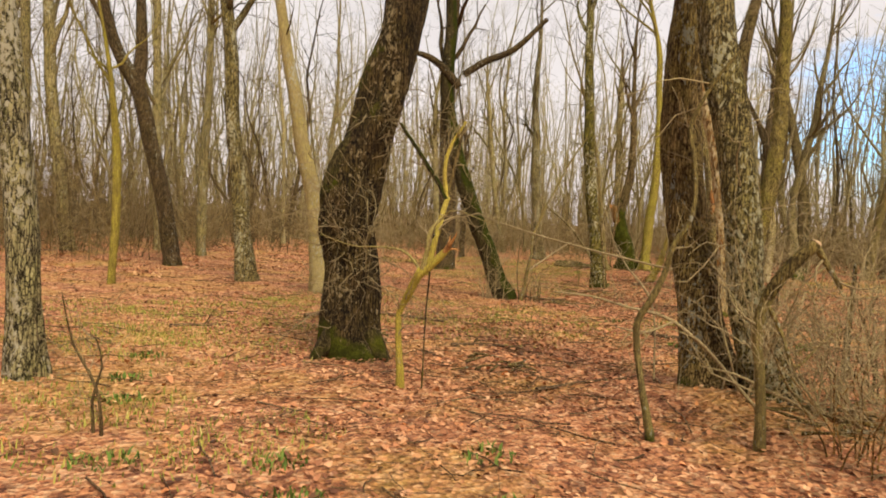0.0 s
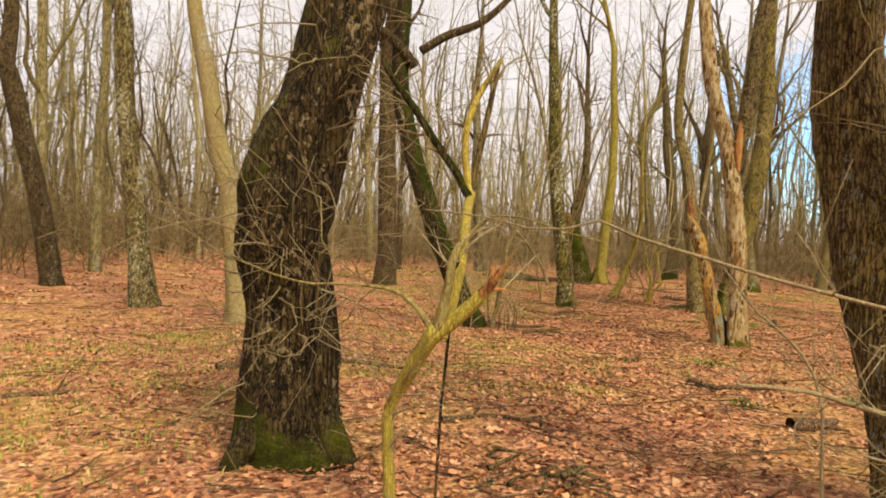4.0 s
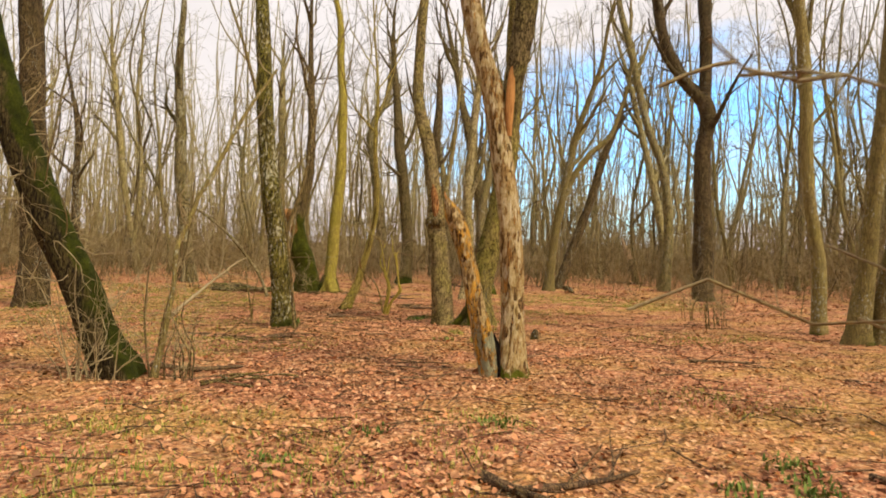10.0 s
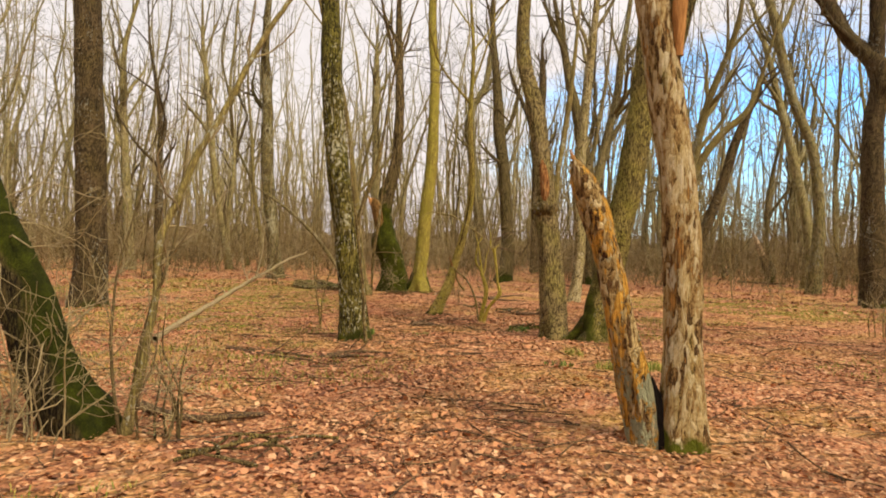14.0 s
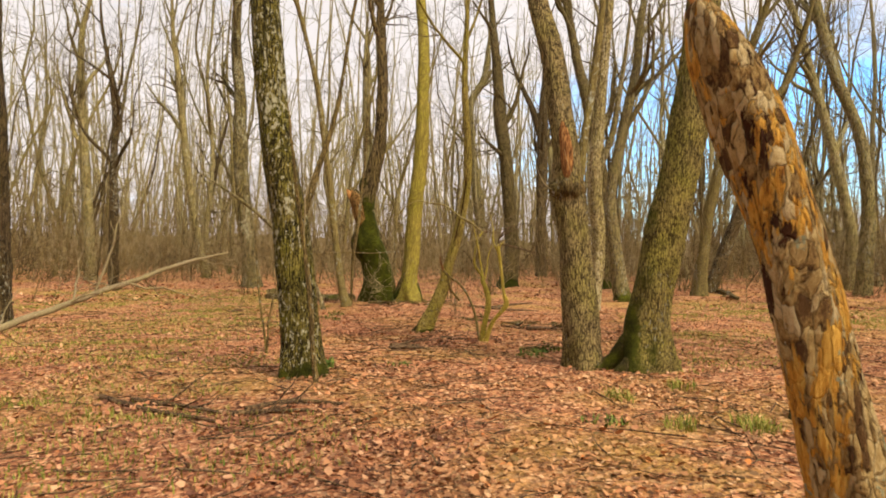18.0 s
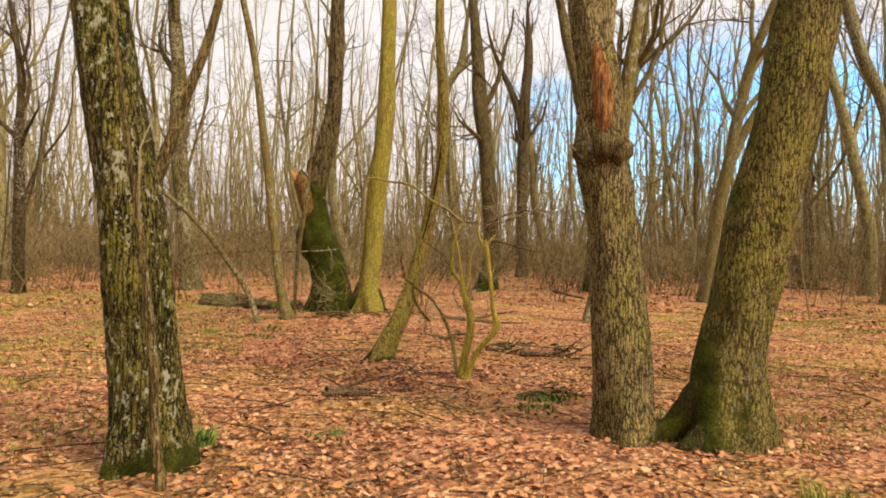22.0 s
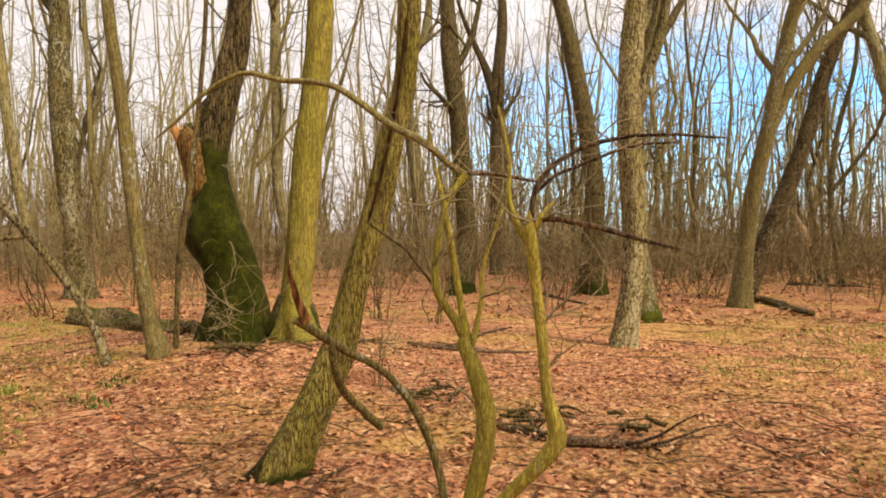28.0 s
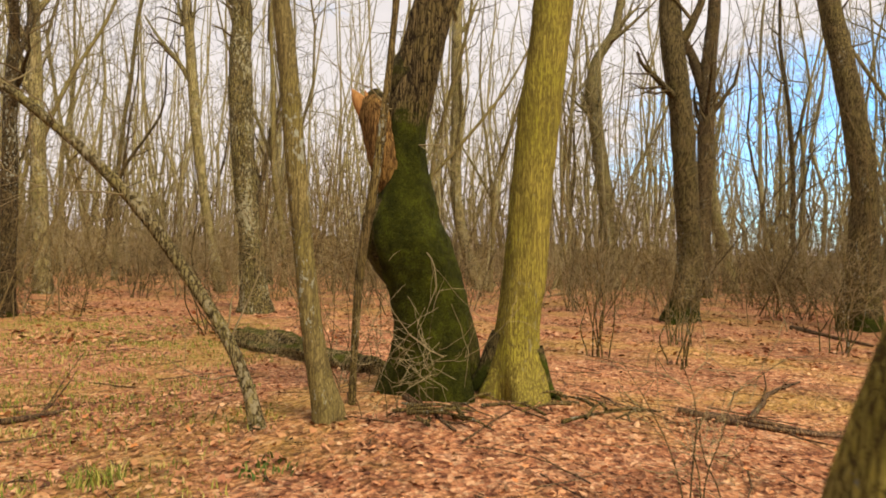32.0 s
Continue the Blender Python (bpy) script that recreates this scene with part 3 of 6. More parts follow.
def bend(stations, step=0.12):
    """A smooth line with radii through a few stations (x, y, z, r)."""
    S = np.array(stations, float)
    d = np.r_[0, np.cumsum(np.linalg.norm(np.diff(S[:, :3], axis=0), axis=1))]
    n = max(4, int(d[-1] / step) + 2)
    u = np.linspace(0, d[-1], n)
    tan = np.gradient(S, d, axis=0)
    k = np.clip(np.searchsorted(d, u, side="right") - 1, 0, len(d) - 2)
    hgt = d[k + 1] - d[k]
    f = ((u - d[k]) / hgt)[:, None]
    h00, h10, h01, h11 = 2 * f ** 3 - 3 * f ** 2 + 1, f ** 3 - 2 * f ** 2 + f, -2 * f ** 3 + 3 * f ** 2, f ** 3 - f ** 2
    out = h00 * S[k] + h10 * hgt[:, None] * tan[k] + h01 * S[k + 1] + h11 * hgt[:, None] * tan[k + 1]
    out[:, 3] = np.maximum(out[:, 3], 0.002)
    return out[:, :3], out[:, 3]


def sprout(P, R, k, frac, length, angle, up=0.25, wander=0.22, n=5, thick=0.45, g=None):
    """k side shoots on each of m lines. Returns their lines and radii."""
    g = g or rng
    m, n0, _ = P.shape
    idx = np.repeat(np.arange(m), k)
    f = g.uniform(frac[0], frac[1], m * k) * (n0 - 1)
    lo = np.clip(f.astype(int), 0, n0 - 2)
    w = (f - lo)[:, None]
    start = P[idx, lo] * (1 - w) + P[idx, lo + 1] * w
    r0 = R[idx, lo] * (1 - w[:, 0]) + R[idx, lo + 1] * w[:, 0]
    t = P[idx, lo + 1] - P[idx, lo]
    t /= np.linalg.norm(t, axis=1, keepdims=True) + 1e-9
    q = g.normal(size=t.shape)
    q -= (q * t).sum(1, keepdims=True) * t
    q /= np.linalg.norm(q, axis=1, keepdims=True) + 1e-9
    a = np.radians(g.uniform(angle[0], angle[1], m * k))[:, None]
    d = np.cos(a) * t + np.sin(a) * q
    ln = g.uniform(length[0], length[1], m * k)[:, None] / (n - 1)
    pts, at = [start], start
    for _ in range(n - 1):
        d = d + wander * g.normal(size=d.shape) + np.array([0, 0, up]) * 0.5
        d /= np.linalg.norm(d, axis=1, keepdims=True)
        at = at + d * ln
        pts.append(at)
    r = np.minimum(r0 * thick, 0.12)[:, None] * np.linspace(1, 0.25, n)[None]
    return np.stack(pts, 1), np.maximum(r, 0.0025)


def trunk_mesh(name, P, R, material, sides=16, lobes=0.22, lumps=0.06, g=None, flare=0.2, groove=None, tip=True):
    """A trunk: uneven round, with a lobed root flare at its foot; groove (dx, dy, z from, z to): a long split in the bark on that side."""
    g = g or rng
    n = len(P)
    V, Q = tubes(P[None], R[None], sides)
    V = V.reshape(n, sides, 3)
    a = np.arange(sides) * 6.2832 / sides
    z = np.r_[0, np.cumsum(np.linalg.norm(np.diff(P, axis=0), axis=1))]
    f = np.ones((n, sides))
    for kf in (2, 3, 5, 7):
        for _ in range(2):
            f += lumps / kf ** 0.5 * np.sin(kf * a[None] + g.uniform(0, 6.28) + z[:, None] * g.uniform(-1.6, 1.6)) * np.sin(z[:, None] * g.uniform(1, 5) + g.uniform(0, 6))
    foot = np.exp(-z / flare)[:, None]
    f += 0.12 * np.exp(-z / 0.1)[:, None] * (1 if lobes else 0)
    f += foot * lobes * (np.sin(3 * a + g.uniform(0, 6)) + 0.7 * np.sin(5 * a + g.uniform(0, 6)))[None]
    if sides >= 12:
        f += 0.018 * g.normal(size=f.shape)
    if groove:
        arm = V - P[:, None]
        side = (arm[:, :, 0] * groove[0] + arm[:, :, 1] * groove[1]) / (np.linalg.norm(arm[:, :, :2], axis=2) + 1e-9)
        deep = np.clip((P[:, 2] - groove[2]) / 0.3, 0, 1) * np.clip((groove[3] - P[:, 2]) / 0.5, 0, 1)
        f -= 0.2 * deep[:, None] * np.exp(-((np.arccos(np.clip(side, -1, 1)) / 0.2) ** 2))
    V = P[:, None] + (V - P[:, None]) * f[:, :, None]
    if lobes:
        V[0, :, 2] -= 0.12
    V = V.reshape(-1, 3)
    if tip:
        top = len(V)
        V = np.vstack([V, P[-1] + (P[-1] - P[-2]) * 0.3])
        last = (n - 1) * sides + np.arange(sides)
        tri = np.stack([last, np.roll(last, -1), np.full(sides, top)], 1)
        return solid(name, V, [Q, tri], material)
    return solid(name, V, Q, material)


def grow(stations, height, g):
    """Continue a trunk from its last station up to its full height."""
    S = [tuple(s) for s in stations]
    (x0, y0, z0, _), (x, y, z, r) = S[-2], S[-1]
    if height <= z or height < 4:
        return S
    height = max(height, z + 3)
    d = np.array([x - x0, y - y0, z - z0])
    d /= np.linalg.norm(d)
    p = np.array([x, y, z])
    steps = max(2, int((height - z) / 1.4))
    for i in range(steps):
        d = d * 0.8 + np.array([0, 0, 0.2]) + g.normal(size=3) * (0.07, 0.07, 0)
        d /= np.linalg.norm(d)
        p = p + d * (height - z) / steps
        S.append((*p, max(0.015, r * (1 - 0.88 * (i + 1) / steps))))
    return S


def crown(lines, g, limbs, first):
    """Limbs, branches and twigs on trunk lines. Returns the limbs one by one, and the finer wood."""
    big, small = [], []
    for P, R in lines:
        at = np.linspace(0, len(P) - 1, 40).astype(int)
        p, r = P[at][None], R[at][None]
        a, b = sprout(p, r, limbs, (first, 0.97), (1.6, 4.0), (20, 50), 0.3, 0.16, 7, 0.6, g)
        big.append((a, b))
        c, d = sprout(a, b, 4, (0.2, 0.95), (0.6, 1.9), (22, 55), 0.25, 0.22, 4, 0.55, g)
        small.append((c, d))
        e, f = sprout(c, d, 3, (0.25, 1.0), (0.3, 1.0), (20, 55), 0.2, 0.25, 3, 0.6, g)
        small.append((e, f))
        e2, f2 = sprout(p, r, limbs, (first, 1.0), (0.5, 1.6), (30, 70), 0.25, 0.25, 4, 0.18, g)
        small.append((e2, f2))
    return big, small


TREE_NO = 0


def tree(name, kind, x, y, stations, height, label, category="tree", stems=(), limbs=9, first=0.35, sides=14, low_twigs=0, lobes=0.2, lumps=0.05, limb_lines=(), flare=0.2, groove=None):
    """A bare winter tree. stems: more trunks (kind, dx, dy, stations, height). limb_lines: limbs of a known course, (name, kind, stations, label)."""
    global TREE_NO
    TREE_NO += 1
    g = np.random.default_rng(1000 + TREE_NO)
    base = thing(name, x, y, label, category)
    lines = []
    for i, (kd, dx, dy, st, h) in enumerate(((kind, 0, 0, stations, height), *stems)):
        full = grow([(a + dx, b + dy, c, d) for a, b, c, d in st], h, g)
        P, R = bend(full, 0.10 if sides >= 14 else 0.3)
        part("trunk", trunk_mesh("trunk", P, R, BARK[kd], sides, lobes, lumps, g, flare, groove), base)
        if h > 4:
            lines.append((P, R))
    if lines and limbs:
        big, small = crown(lines, g, limbs, first)
        for a, b in big:
            for i in range(len(a)):
                part("limb", solid("limb", *tubes(a[i:i + 1], b[i:i + 1], 6), BARK[kind]), base)
        part("brushwood", solid("brushwood", *join([tubes(a, b, 3) for a, b in small]), BARK["twig"]), base, kind="stuff")
    for nm, kd, st, lb in limb_lines:
        P, R = bend(grow(st, st[-1][2] + 4, g) if nm == "fork" else st, 0.08)
        part(nm, trunk_mesh(nm, P, R, WOOD.get(kd) or BARK[kd], 28 if nm == "snag" else 16, 0, 0.22 if nm == "burl" else 0.13 if nm == "snag" else 0.06, g), base, lb)
    if low_twigs:
        P, R = lines[0] if lines else bend(stations)
        keep = P[:, 2] < 3.2
        p, r = P[keep][None], R[keep][None]
        a, b = sprout(p, np.minimum(r, 0.024), low_twigs, (0.05, 1.0), (0.5, 1.5), (50, 100), 0.0, 0.28, 7, 0.35, g)
        c, d = sprout(a, b, 3, (0.2, 0.95), (0.2, 0.7), (30, 70), 0.0, 0.3, 5, 0.6, g)
        part("brush", solid("brush", *join([tubes(a, b, 4), tubes(c, d, 3)]), BARK["pale_twig"]), base, "thin pale bare shoots", "stuff")
    return base


def shrub(name, x, y, label, category, lines, twigs=5, reach=(0.3, 1.0)):
    """A shrub or sapling made of stems (part name, kind, stations, label), each its own part, with fine twigs."""
    global TREE_NO
    TREE_NO += 1
    g = np.random.default_rng(1000 + TREE_NO)
    base = thing(name, x, y, label, category)
    fine = []
    for nm, kd, st, lb in lines:
        thin = st[0][3] < 0.0125
        P, R = bend(st, 0.13 if thin else 0.06)
        P = P + np.cumsum(g.normal(size=P.shape) * 0.002, axis=0)
        mat = WOOD.get(kd) or BARK[kd]
        part(nm, trunk_mesh(nm, P, R, mat, 6 if thin else 9, 0.05 if P[0, 2] < 0.05 else 0, 0.05, g, 0.06), base, lb)
        if twigs and nm in ("stem", "branch"):
            at = np.linspace(0, len(P) - 1, 14).astype(int)
            a, b = sprout(P[at][None], np.minimum(R[at], 0.02)[None], twigs, (0.3, 1.0), reach, (25, 75), 0.1, 0.25, 6, 0.5, g)
            c, d = sprout(a, b, 3, (0.2, 1.0), (0.12, 0.5), (25, 65), 0.08, 0.28, 4, 0.6, g)
            fine += [tubes(a, b, 4), tubes(c, d, 3)]
    if fine:
        part("brushwood", solid("brushwood", *join(fine), BARK["pale_twig"]), base, kind="stuff")
    return base


def stick(points, r, label, kind="stick", name="fallen_branch", side=3, category="branch", lift=0.0):
    """A dead branch lying on the ground along a few plan points."""
    global TREE_NO
    TREE_NO += 1
    g = np.random.default_rng(1000 + TREE_NO)
    x0, y0 = points[0]
    base = thing(name, x0, y0, label, category)
    z0 = base.location.z
    n = len(points)
    st = [(px - x0, py - y0, float(ground_z(px, py)) - z0 + r * 0.7 + lift, r * (1 - 0.6 * i / max(1, n - 1))) for i, (px, py) in enumerate(points)]
    if n == 2:
        a, b = st
        st = [a, tuple((u + v) / 2 + (g.normal() * 0.05 if i < 2 else 0.0) for i, (u, v) in enumerate(zip(a, b))), b]
    P, R = bend(st, 0.07)
    if r > 0.12:
        P[:, 2] -= 0.3 * r
        R = R * (1 + 0.08 * np.cumsum(g.normal(size=len(R))) / len(R) ** 0.5)
    P[:, :2] += np.cumsum(g.normal(size=(len(P), 2)) * 0.006, axis=0)
    part("wood", trunk_mesh("wood", P, R, BARK[kind], 28 if r > 0.12 else 8, 0, 0.2 if r > 0.12 else 0.11, g), base)
    if side:
        at = np.linspace(0, len(P) - 1, 8).astype(int)
        a, b = sprout(P[at][None], R[at][None], side, (0.2, 0.95), (0.2, 0.7), (25, 60), 0.05, 0.15, 5, 0.55, g)
        a[:, :, 2] = np.maximum(a[:, :, 2], P[:, 2].min())
        for i in range(side):
            part("side_shoot", solid("side_shoot", *tubes(a[i:i + 1], b[i:i + 1], 5), BARK[kind]), base)
    return base


# ---- ground ----
def spread(lo, hi, step, far):
    mid = np.arange(lo, hi + step, step)
    out = [step]
    while sum(out) < far:
        out.append(out[-1] * 1.18)
    s = np.cumsum(out)
    return np.r_[lo - s[::-1], mid, hi + s]


gx, gy = spread(-9.0, 18.0, 0.14, 420), spread(0.5, 38.0, 0.14, 420)
GX, GY = np.meshgrid(gx, gy, indexing="ij")
GZ = ground_z(GX, GY)
ni, nj = GX.shape
i, j = np.meshgrid(np.arange(ni - 1), np.arange(nj - 1), indexing="ij")
c0 = (i * nj + j).ravel()
ground = new("ground", solid("ground", np.stack([GX, GY, GZ], -1).reshape(-1, 3), np.stack([c0, c0 + nj, c0 + nj + 1, c0 + 1], 1), GROUND))
tagged(ground, "forest floor of brown fallen leaves with thin yellowish grass", "ground", kind="structure")

# ---- trees along the way ----
tree("lichened_tree", "blotched", -3.75, 6.17, [(0, 0, 0, 0.19), (-0.02, -0.01, 0.56, 0.15), (-0.05, -0.03, 1.28, 0.14), (-0.11, -0.07, 2.13, 0.13), (-0.16, -0.1, 2.78, 0.11), (-0.22, -0.13, 3.36, 0.09)], 15, "old trunk flecked with pale and dark lichen", sides=20)
tree("forked_tree", "dark", -8.30, 20.90, [(0, 0, 0, 0.26), (-0.24, -0.09, 1.72, 0.24), (-0.61, -0.24, 3.4, 0.22), (-1.03, -0.41, 5.22, 0.22), (-1.63, -0.65, 6.47, 0.17), (-1.95, -0.77, 7.74, 0.13)], 15, "dark slender forked tree leaning over", sides=12, limb_lines=[("fork", "dark", [(-1.03, -0.41, 5.22, 0.186), (-0.99, -0.39, 6.4, 0.169), (-1.04, -0.41, 7.91, 0.135)], "")])
tree("lichened_tree", "lichen", -4.99, 17.39, [(0, 0, 0, 0.3), (-0.12, -0.04, 1.11, 0.23), (-0.29, -0.09, 2.62, 0.19), (-0.46, -0.14, 4.09, 0.18), (-0.54, -0.17, 5.57, 0.17)], 17, "slim straight grey-green lichened tree", sides=14)
tree("smooth_tree", "pale_olive", -2.79, 15.75, [(0, 0, 0, 0.28), (-0.12, -0.02, 0.97, 0.18), (-0.24, -0.04, 2.16, 0.18), (-0.53, -0.09, 3.31, 0.17), (-0.72, -0.13, 4.37, 0.16), (-0.91, -0.16, 5.24, 0.13)], 16, "pale smooth curving trunk, yellowish grey", sides=14)
tree("oak_tree", "ivy_dark", -1.00, 8.05, [(0, 0, 0, 0.41), (-0.05, 0, 0.29, 0.36), (-0.06, 0, 0.65, 0.32), (-0.09, -0.01, 1.21, 0.29), (-0.15, -0.01, 1.51, 0.33), (-0.12, -0.01, 1.84, 0.34), (-0.07, 0, 2.09, 0.31), (0.05, 0, 2.52, 0.27), (0.19, 0.01, 2.97, 0.26)], 15, "thick dark oak with a crooked bulging trunk and thin shoots", sides=36, low_twigs=105, lumps=0.12, first=0.5, lobes=0.08, limb_lines=[("moss_cushion", "mossroot", [(-0.42, -0.14, 1.72, 0.03), (-0.37, -0.2, 1.9, 0.085), (-0.29, -0.19, 2.12, 0.1), (-0.17, -0.17, 2.42, 0.085), (-0.08, -0.17, 2.62, 0.03)], "green moss on the shoulder"), ("root", "mossroot", [(-0.2, -0.2, 0.35, 0.12), (-0.3, -0.28, 0.15, 0.11), (-0.42, -0.36, -0.02, 0.06)], ""), ("root", "mossroot", [(0.2, -0.18, 0.3, 0.12), (0.3, -0.26, 0.12, 0.1), (0.4, -0.33, -0.02, 0.05)], "")])
tree("oak_tree", "long_furrow", 2.62, 6.50, [(0, 0, 0, 0.28), (-0.05, 0.11, 0.43, 0.22), (-0.11, 0.24, 1.01, 0.21), (-0.16, 0.34, 1.46, 0.21), (-0.2, 0.42, 1.85, 0.2), (-0.24, 0.5, 2.41, 0.2)], 16, "stout leaning tree with deeply furrowed grey-brown bark", sides=32, first=0.4, lobes=0.1)
tree("lichened_tree", "lichen", 3.02, 6.05, [(0, 0, 0, 0.23), (-0.23, 0.11, 0.72, 0.17), (-0.3, 0.15, 1.49, 0.16), (-0.4, 0.2, 2.26, 0.16), (-0.55, 0.27, 3.04, 0.17), (-0.61, 0.31, 3.57, 0.16)], 16, "stout trunk with pale lichen and thin shoots round its foot", sides=24, low_twigs=26, first=0.45, lobes=0.1)
tree("oak_tree", "dark", 0.10, 27.40, [(0, 0, 0, 0.43), (0.03, 0.01, 1.42, 0.34), (-0.06, -0.01, 3.62, 0.32), (-0.13, -0.03, 5.27, 0.3), (-0.16, -0.03, 6.37, 0.3)], 17, "straight dark brown trunk with a lichened foot", sides=18, first=0.45)
tree("lichened_tree", "lichen_bold", 4.83, 20.98, [(0, 0, 0, 0.27), (-0.05, 0.01, 0.7, 0.22), (-0.12, 0.01, 1.34, 0.21), (-0.19, 0.02, 1.93, 0.2), (-0.34, 0.04, 2.79, 0.18), (-0.4, 0.05, 3.48, 0.17), (-0.45, 0.05, 3.94, 0.17)], 15, "upright trunk spotted with lichen, moss at its foot", sides=28, first=0.5, limb_lines=[("fork", "brown", [(-0.1, -0.01, 1.62, 0.051), (-0.03, 0, 1.84, 0.046), (0.04, 0, 2.05, 0.043), (0.12, 0.01, 2.32, 0.037), (0.18, 0.01, 2.51, 0.034), (0.25, 0.01, 2.71, 0.031)], ""), ("broken_limb", "brown", [(0, 0, 1.94, 0.031), (-0.06, 0, 2.08, 0.024), (-0.12, -0.01, 2.2, 0.018), (-0.19, -0.01, 2.37, 0.012)], "")])
pieces = []
pieces.append(("knee", "mossroot", [(-0.33, 0.06, 1.75, 0.18), (-0.41, 0.07, 1.6, 0.258), (-0.43, 0.07, 1.45, 0.275), (-0.38, 0.06, 1.26, 0.236), (-0.28, 0.05, 1.03, 0.168)], "bulging mossy knee"))
pieces.append(("moss_cushion", "mossroot", [(-0.35, 0.06, 2.73, 0.141), (-0.33, 0.06, 2.89, 0.186), (-0.28, 0.05, 3.05, 0.163), (-0.24, 0.04, 3.18, 0.113)], ""))
pieces.append(("broken_stub", "rust", [(-0.28, 0.05, 1.6, 0.14), (-0.37, 0.05, 1.9, 0.19), (-0.46, 0.06, 2.2, 0.20), (-0.54, 0.08, 2.45, 0.175), (-0.61, 0.09, 2.62, 0.145), (-0.65, 0.10, 2.72, 0.08)], "broken stub with splintered bark"))
pieces.append(("splinter", "wood", [(-0.68, 0.11, 2.57, 0.073), (-0.76, 0.13, 2.71, 0.056), (-0.81, 0.14, 2.79, 0.011)], "torn orange wood"))
pieces.append(("splinter", "wood", [(-0.61, 0.1, 2.51, 0.056), (-0.66, 0.11, 2.68, 0.039), (-0.69, 0.12, 2.78, 0.008)], "torn orange wood"))
pieces.append(("stub", "mossroot", [(-0.45, 0.09, 2.42, 0.106), (-0.56, 0.11, 2.66, 0.096), (-0.62, 0.12, 2.79, 0.059)], ""))
pieces.append(("knob", "mossroot", [(-0.17, 0.03, 1.63, 0.133), (-0.06, 0.01, 1.68, 0.09), (0.01, 0, 1.69, 0.048)], ""))
pieces.append(("root", "mossroot", [(0, 0, 1.11, 0.159), (0.17, -0.03, 0.69, 0.164), (0.29, -0.06, 0.37, 0.148), (0.38, -0.07, 0.12, 0.079)], ""))
tree("mossy_tree", "mossbig", 8.01, 29.75, [(0, 0, 0, 0.39), (0, 0, 0.59, 0.34), (-0.09, 0.02, 0.98, 0.33), (-0.23, 0.04, 1.34, 0.36), (-0.29, 0.05, 1.48, 0.35), (-0.28, 0.05, 1.68, 0.3), (-0.29, 0.05, 1.9, 0.25), (-0.3, 0.05, 2.14, 0.2), (-0.31, 0.05, 2.44, 0.2), (-0.25, 0.04, 2.83, 0.2), (-0.13, 0.02, 3.41, 0.18), (-0.05, 0.01, 3.75, 0.17)], 12, "crooked old tree thickly covered in bright green moss", sides=32, low_twigs=10, first=0.5, lumps=0.07, lobes=0.22, flare=0.3, limb_lines=pieces)
tree("smooth_tree", "olive", 8.77, 29.50, [(0, 0, 0, 0.29), (-0.02, 0.01, 0.53, 0.21), (0.04, -0.01, 1.15, 0.2), (0.07, -0.02, 1.83, 0.19), (0.13, -0.04, 2.62, 0.19), (0.19, -0.06, 3.25, 0.18), (0.23, -0.07, 3.67, 0.18)], 17, "straight yellow-green smooth trunk with spreading roots", sides=26, first=0.5, lobes=0.3, limb_lines=[("root", "dark_mossfoot", [(-0.12, 0.04, 0.56, 0.138), (-0.23, 0.07, 0.3, 0.111), (-0.36, 0.1, 0.11, 0.072), (-0.49, 0.14, 0.01, 0.028)], ""), ("root", "dark_mossfoot", [(0.09, -0.03, 0.43, 0.138), (0.19, -0.06, 0.19, 0.099), (0.29, -0.08, 0.04, 0.055), (0.38, -0.11, -0.03, 0.022)], "")])
tree("slim_tree", "olive_grey", 7.04, 29.03, [(0.0, 0.0, 0.0, 0.13), (-0.13, 0.02, 0.55, 0.09), (-0.23, 0.02, 1.28, 0.08), (-0.32, 0.03, 2.01, 0.08), (-0.4, 0.03, 2.73, 0.08), (-0.5, 0.04, 3.46, 0.07)], 14, "slim pale olive-grey trunk with a green foot", sides=20)
tree("leaning_pole", "pale_lichen", 6.52, 29.02, [(0.0, 0.0, 0.0, 0.06), (-0.28, 0.04, 0.68, 0.05), (-0.62, 0.1, 1.2, 0.05), (-0.97, 0.16, 1.67, 0.05), (-1.35, 0.23, 2.06, 0.04), (-1.79, 0.3, 2.43, 0.04), (-2.27, 0.39, 2.77, 0.03), (-2.7, 0.47, 3.05, 0.02)], 3.2, "thin pale bare stem leaning far over", sides=12, low_twigs=8)
tree("thin_sapling", "brown", 7.25, 29.44, [(0.0, 0.0, 0.0, 0.03), (0.03, -0.02, 1.1, 0.04), (0.16, -0.07, 2.15, 0.04), (0.24, -0.1, 3.09, 0.03), (0.28, -0.11, 3.62, 0.03)], 5.5, "thin straight pale sapling before the mossy tree", sides=10, first=0.6, limbs=4)
tree("lichened_tree", "lichen", 5.73, 40.22, [(0, 0, 0, 0.4), (-0.14, -0.01, 1.36, 0.28), (-0.32, -0.02, 2.96, 0.27), (-0.53, -0.03, 5.36, 0.27), (-0.55, -0.04, 7.38, 0.23)], 17, "tall straight trunk with a pale lichened foot", sides=14)
pieces = []
# a solid dark strip in the groove, its colour standing for the shade there
pieces.append(("crack", "rot", [(0.46, -0.27, 1.5, 0.01), (0.49, -0.3, 1.65, 0.01), (0.56, -0.36, 2, 0.01), (0.63, -0.46, 2.6, 0.01), (0.64, -0.52, 3.4, 0.01), (0.64, -0.52, 4.1, 0.01)], "dark strip for the shade in a long crack"))
pieces.append(("bare_patch", "wood", [(0.40, -0.22, 1.22, 0.005), (0.415, -0.235, 1.29, 0.013), (0.44, -0.255, 1.38, 0.016), (0.455, -0.265, 1.45, 0.006)], "bare orange wood"))
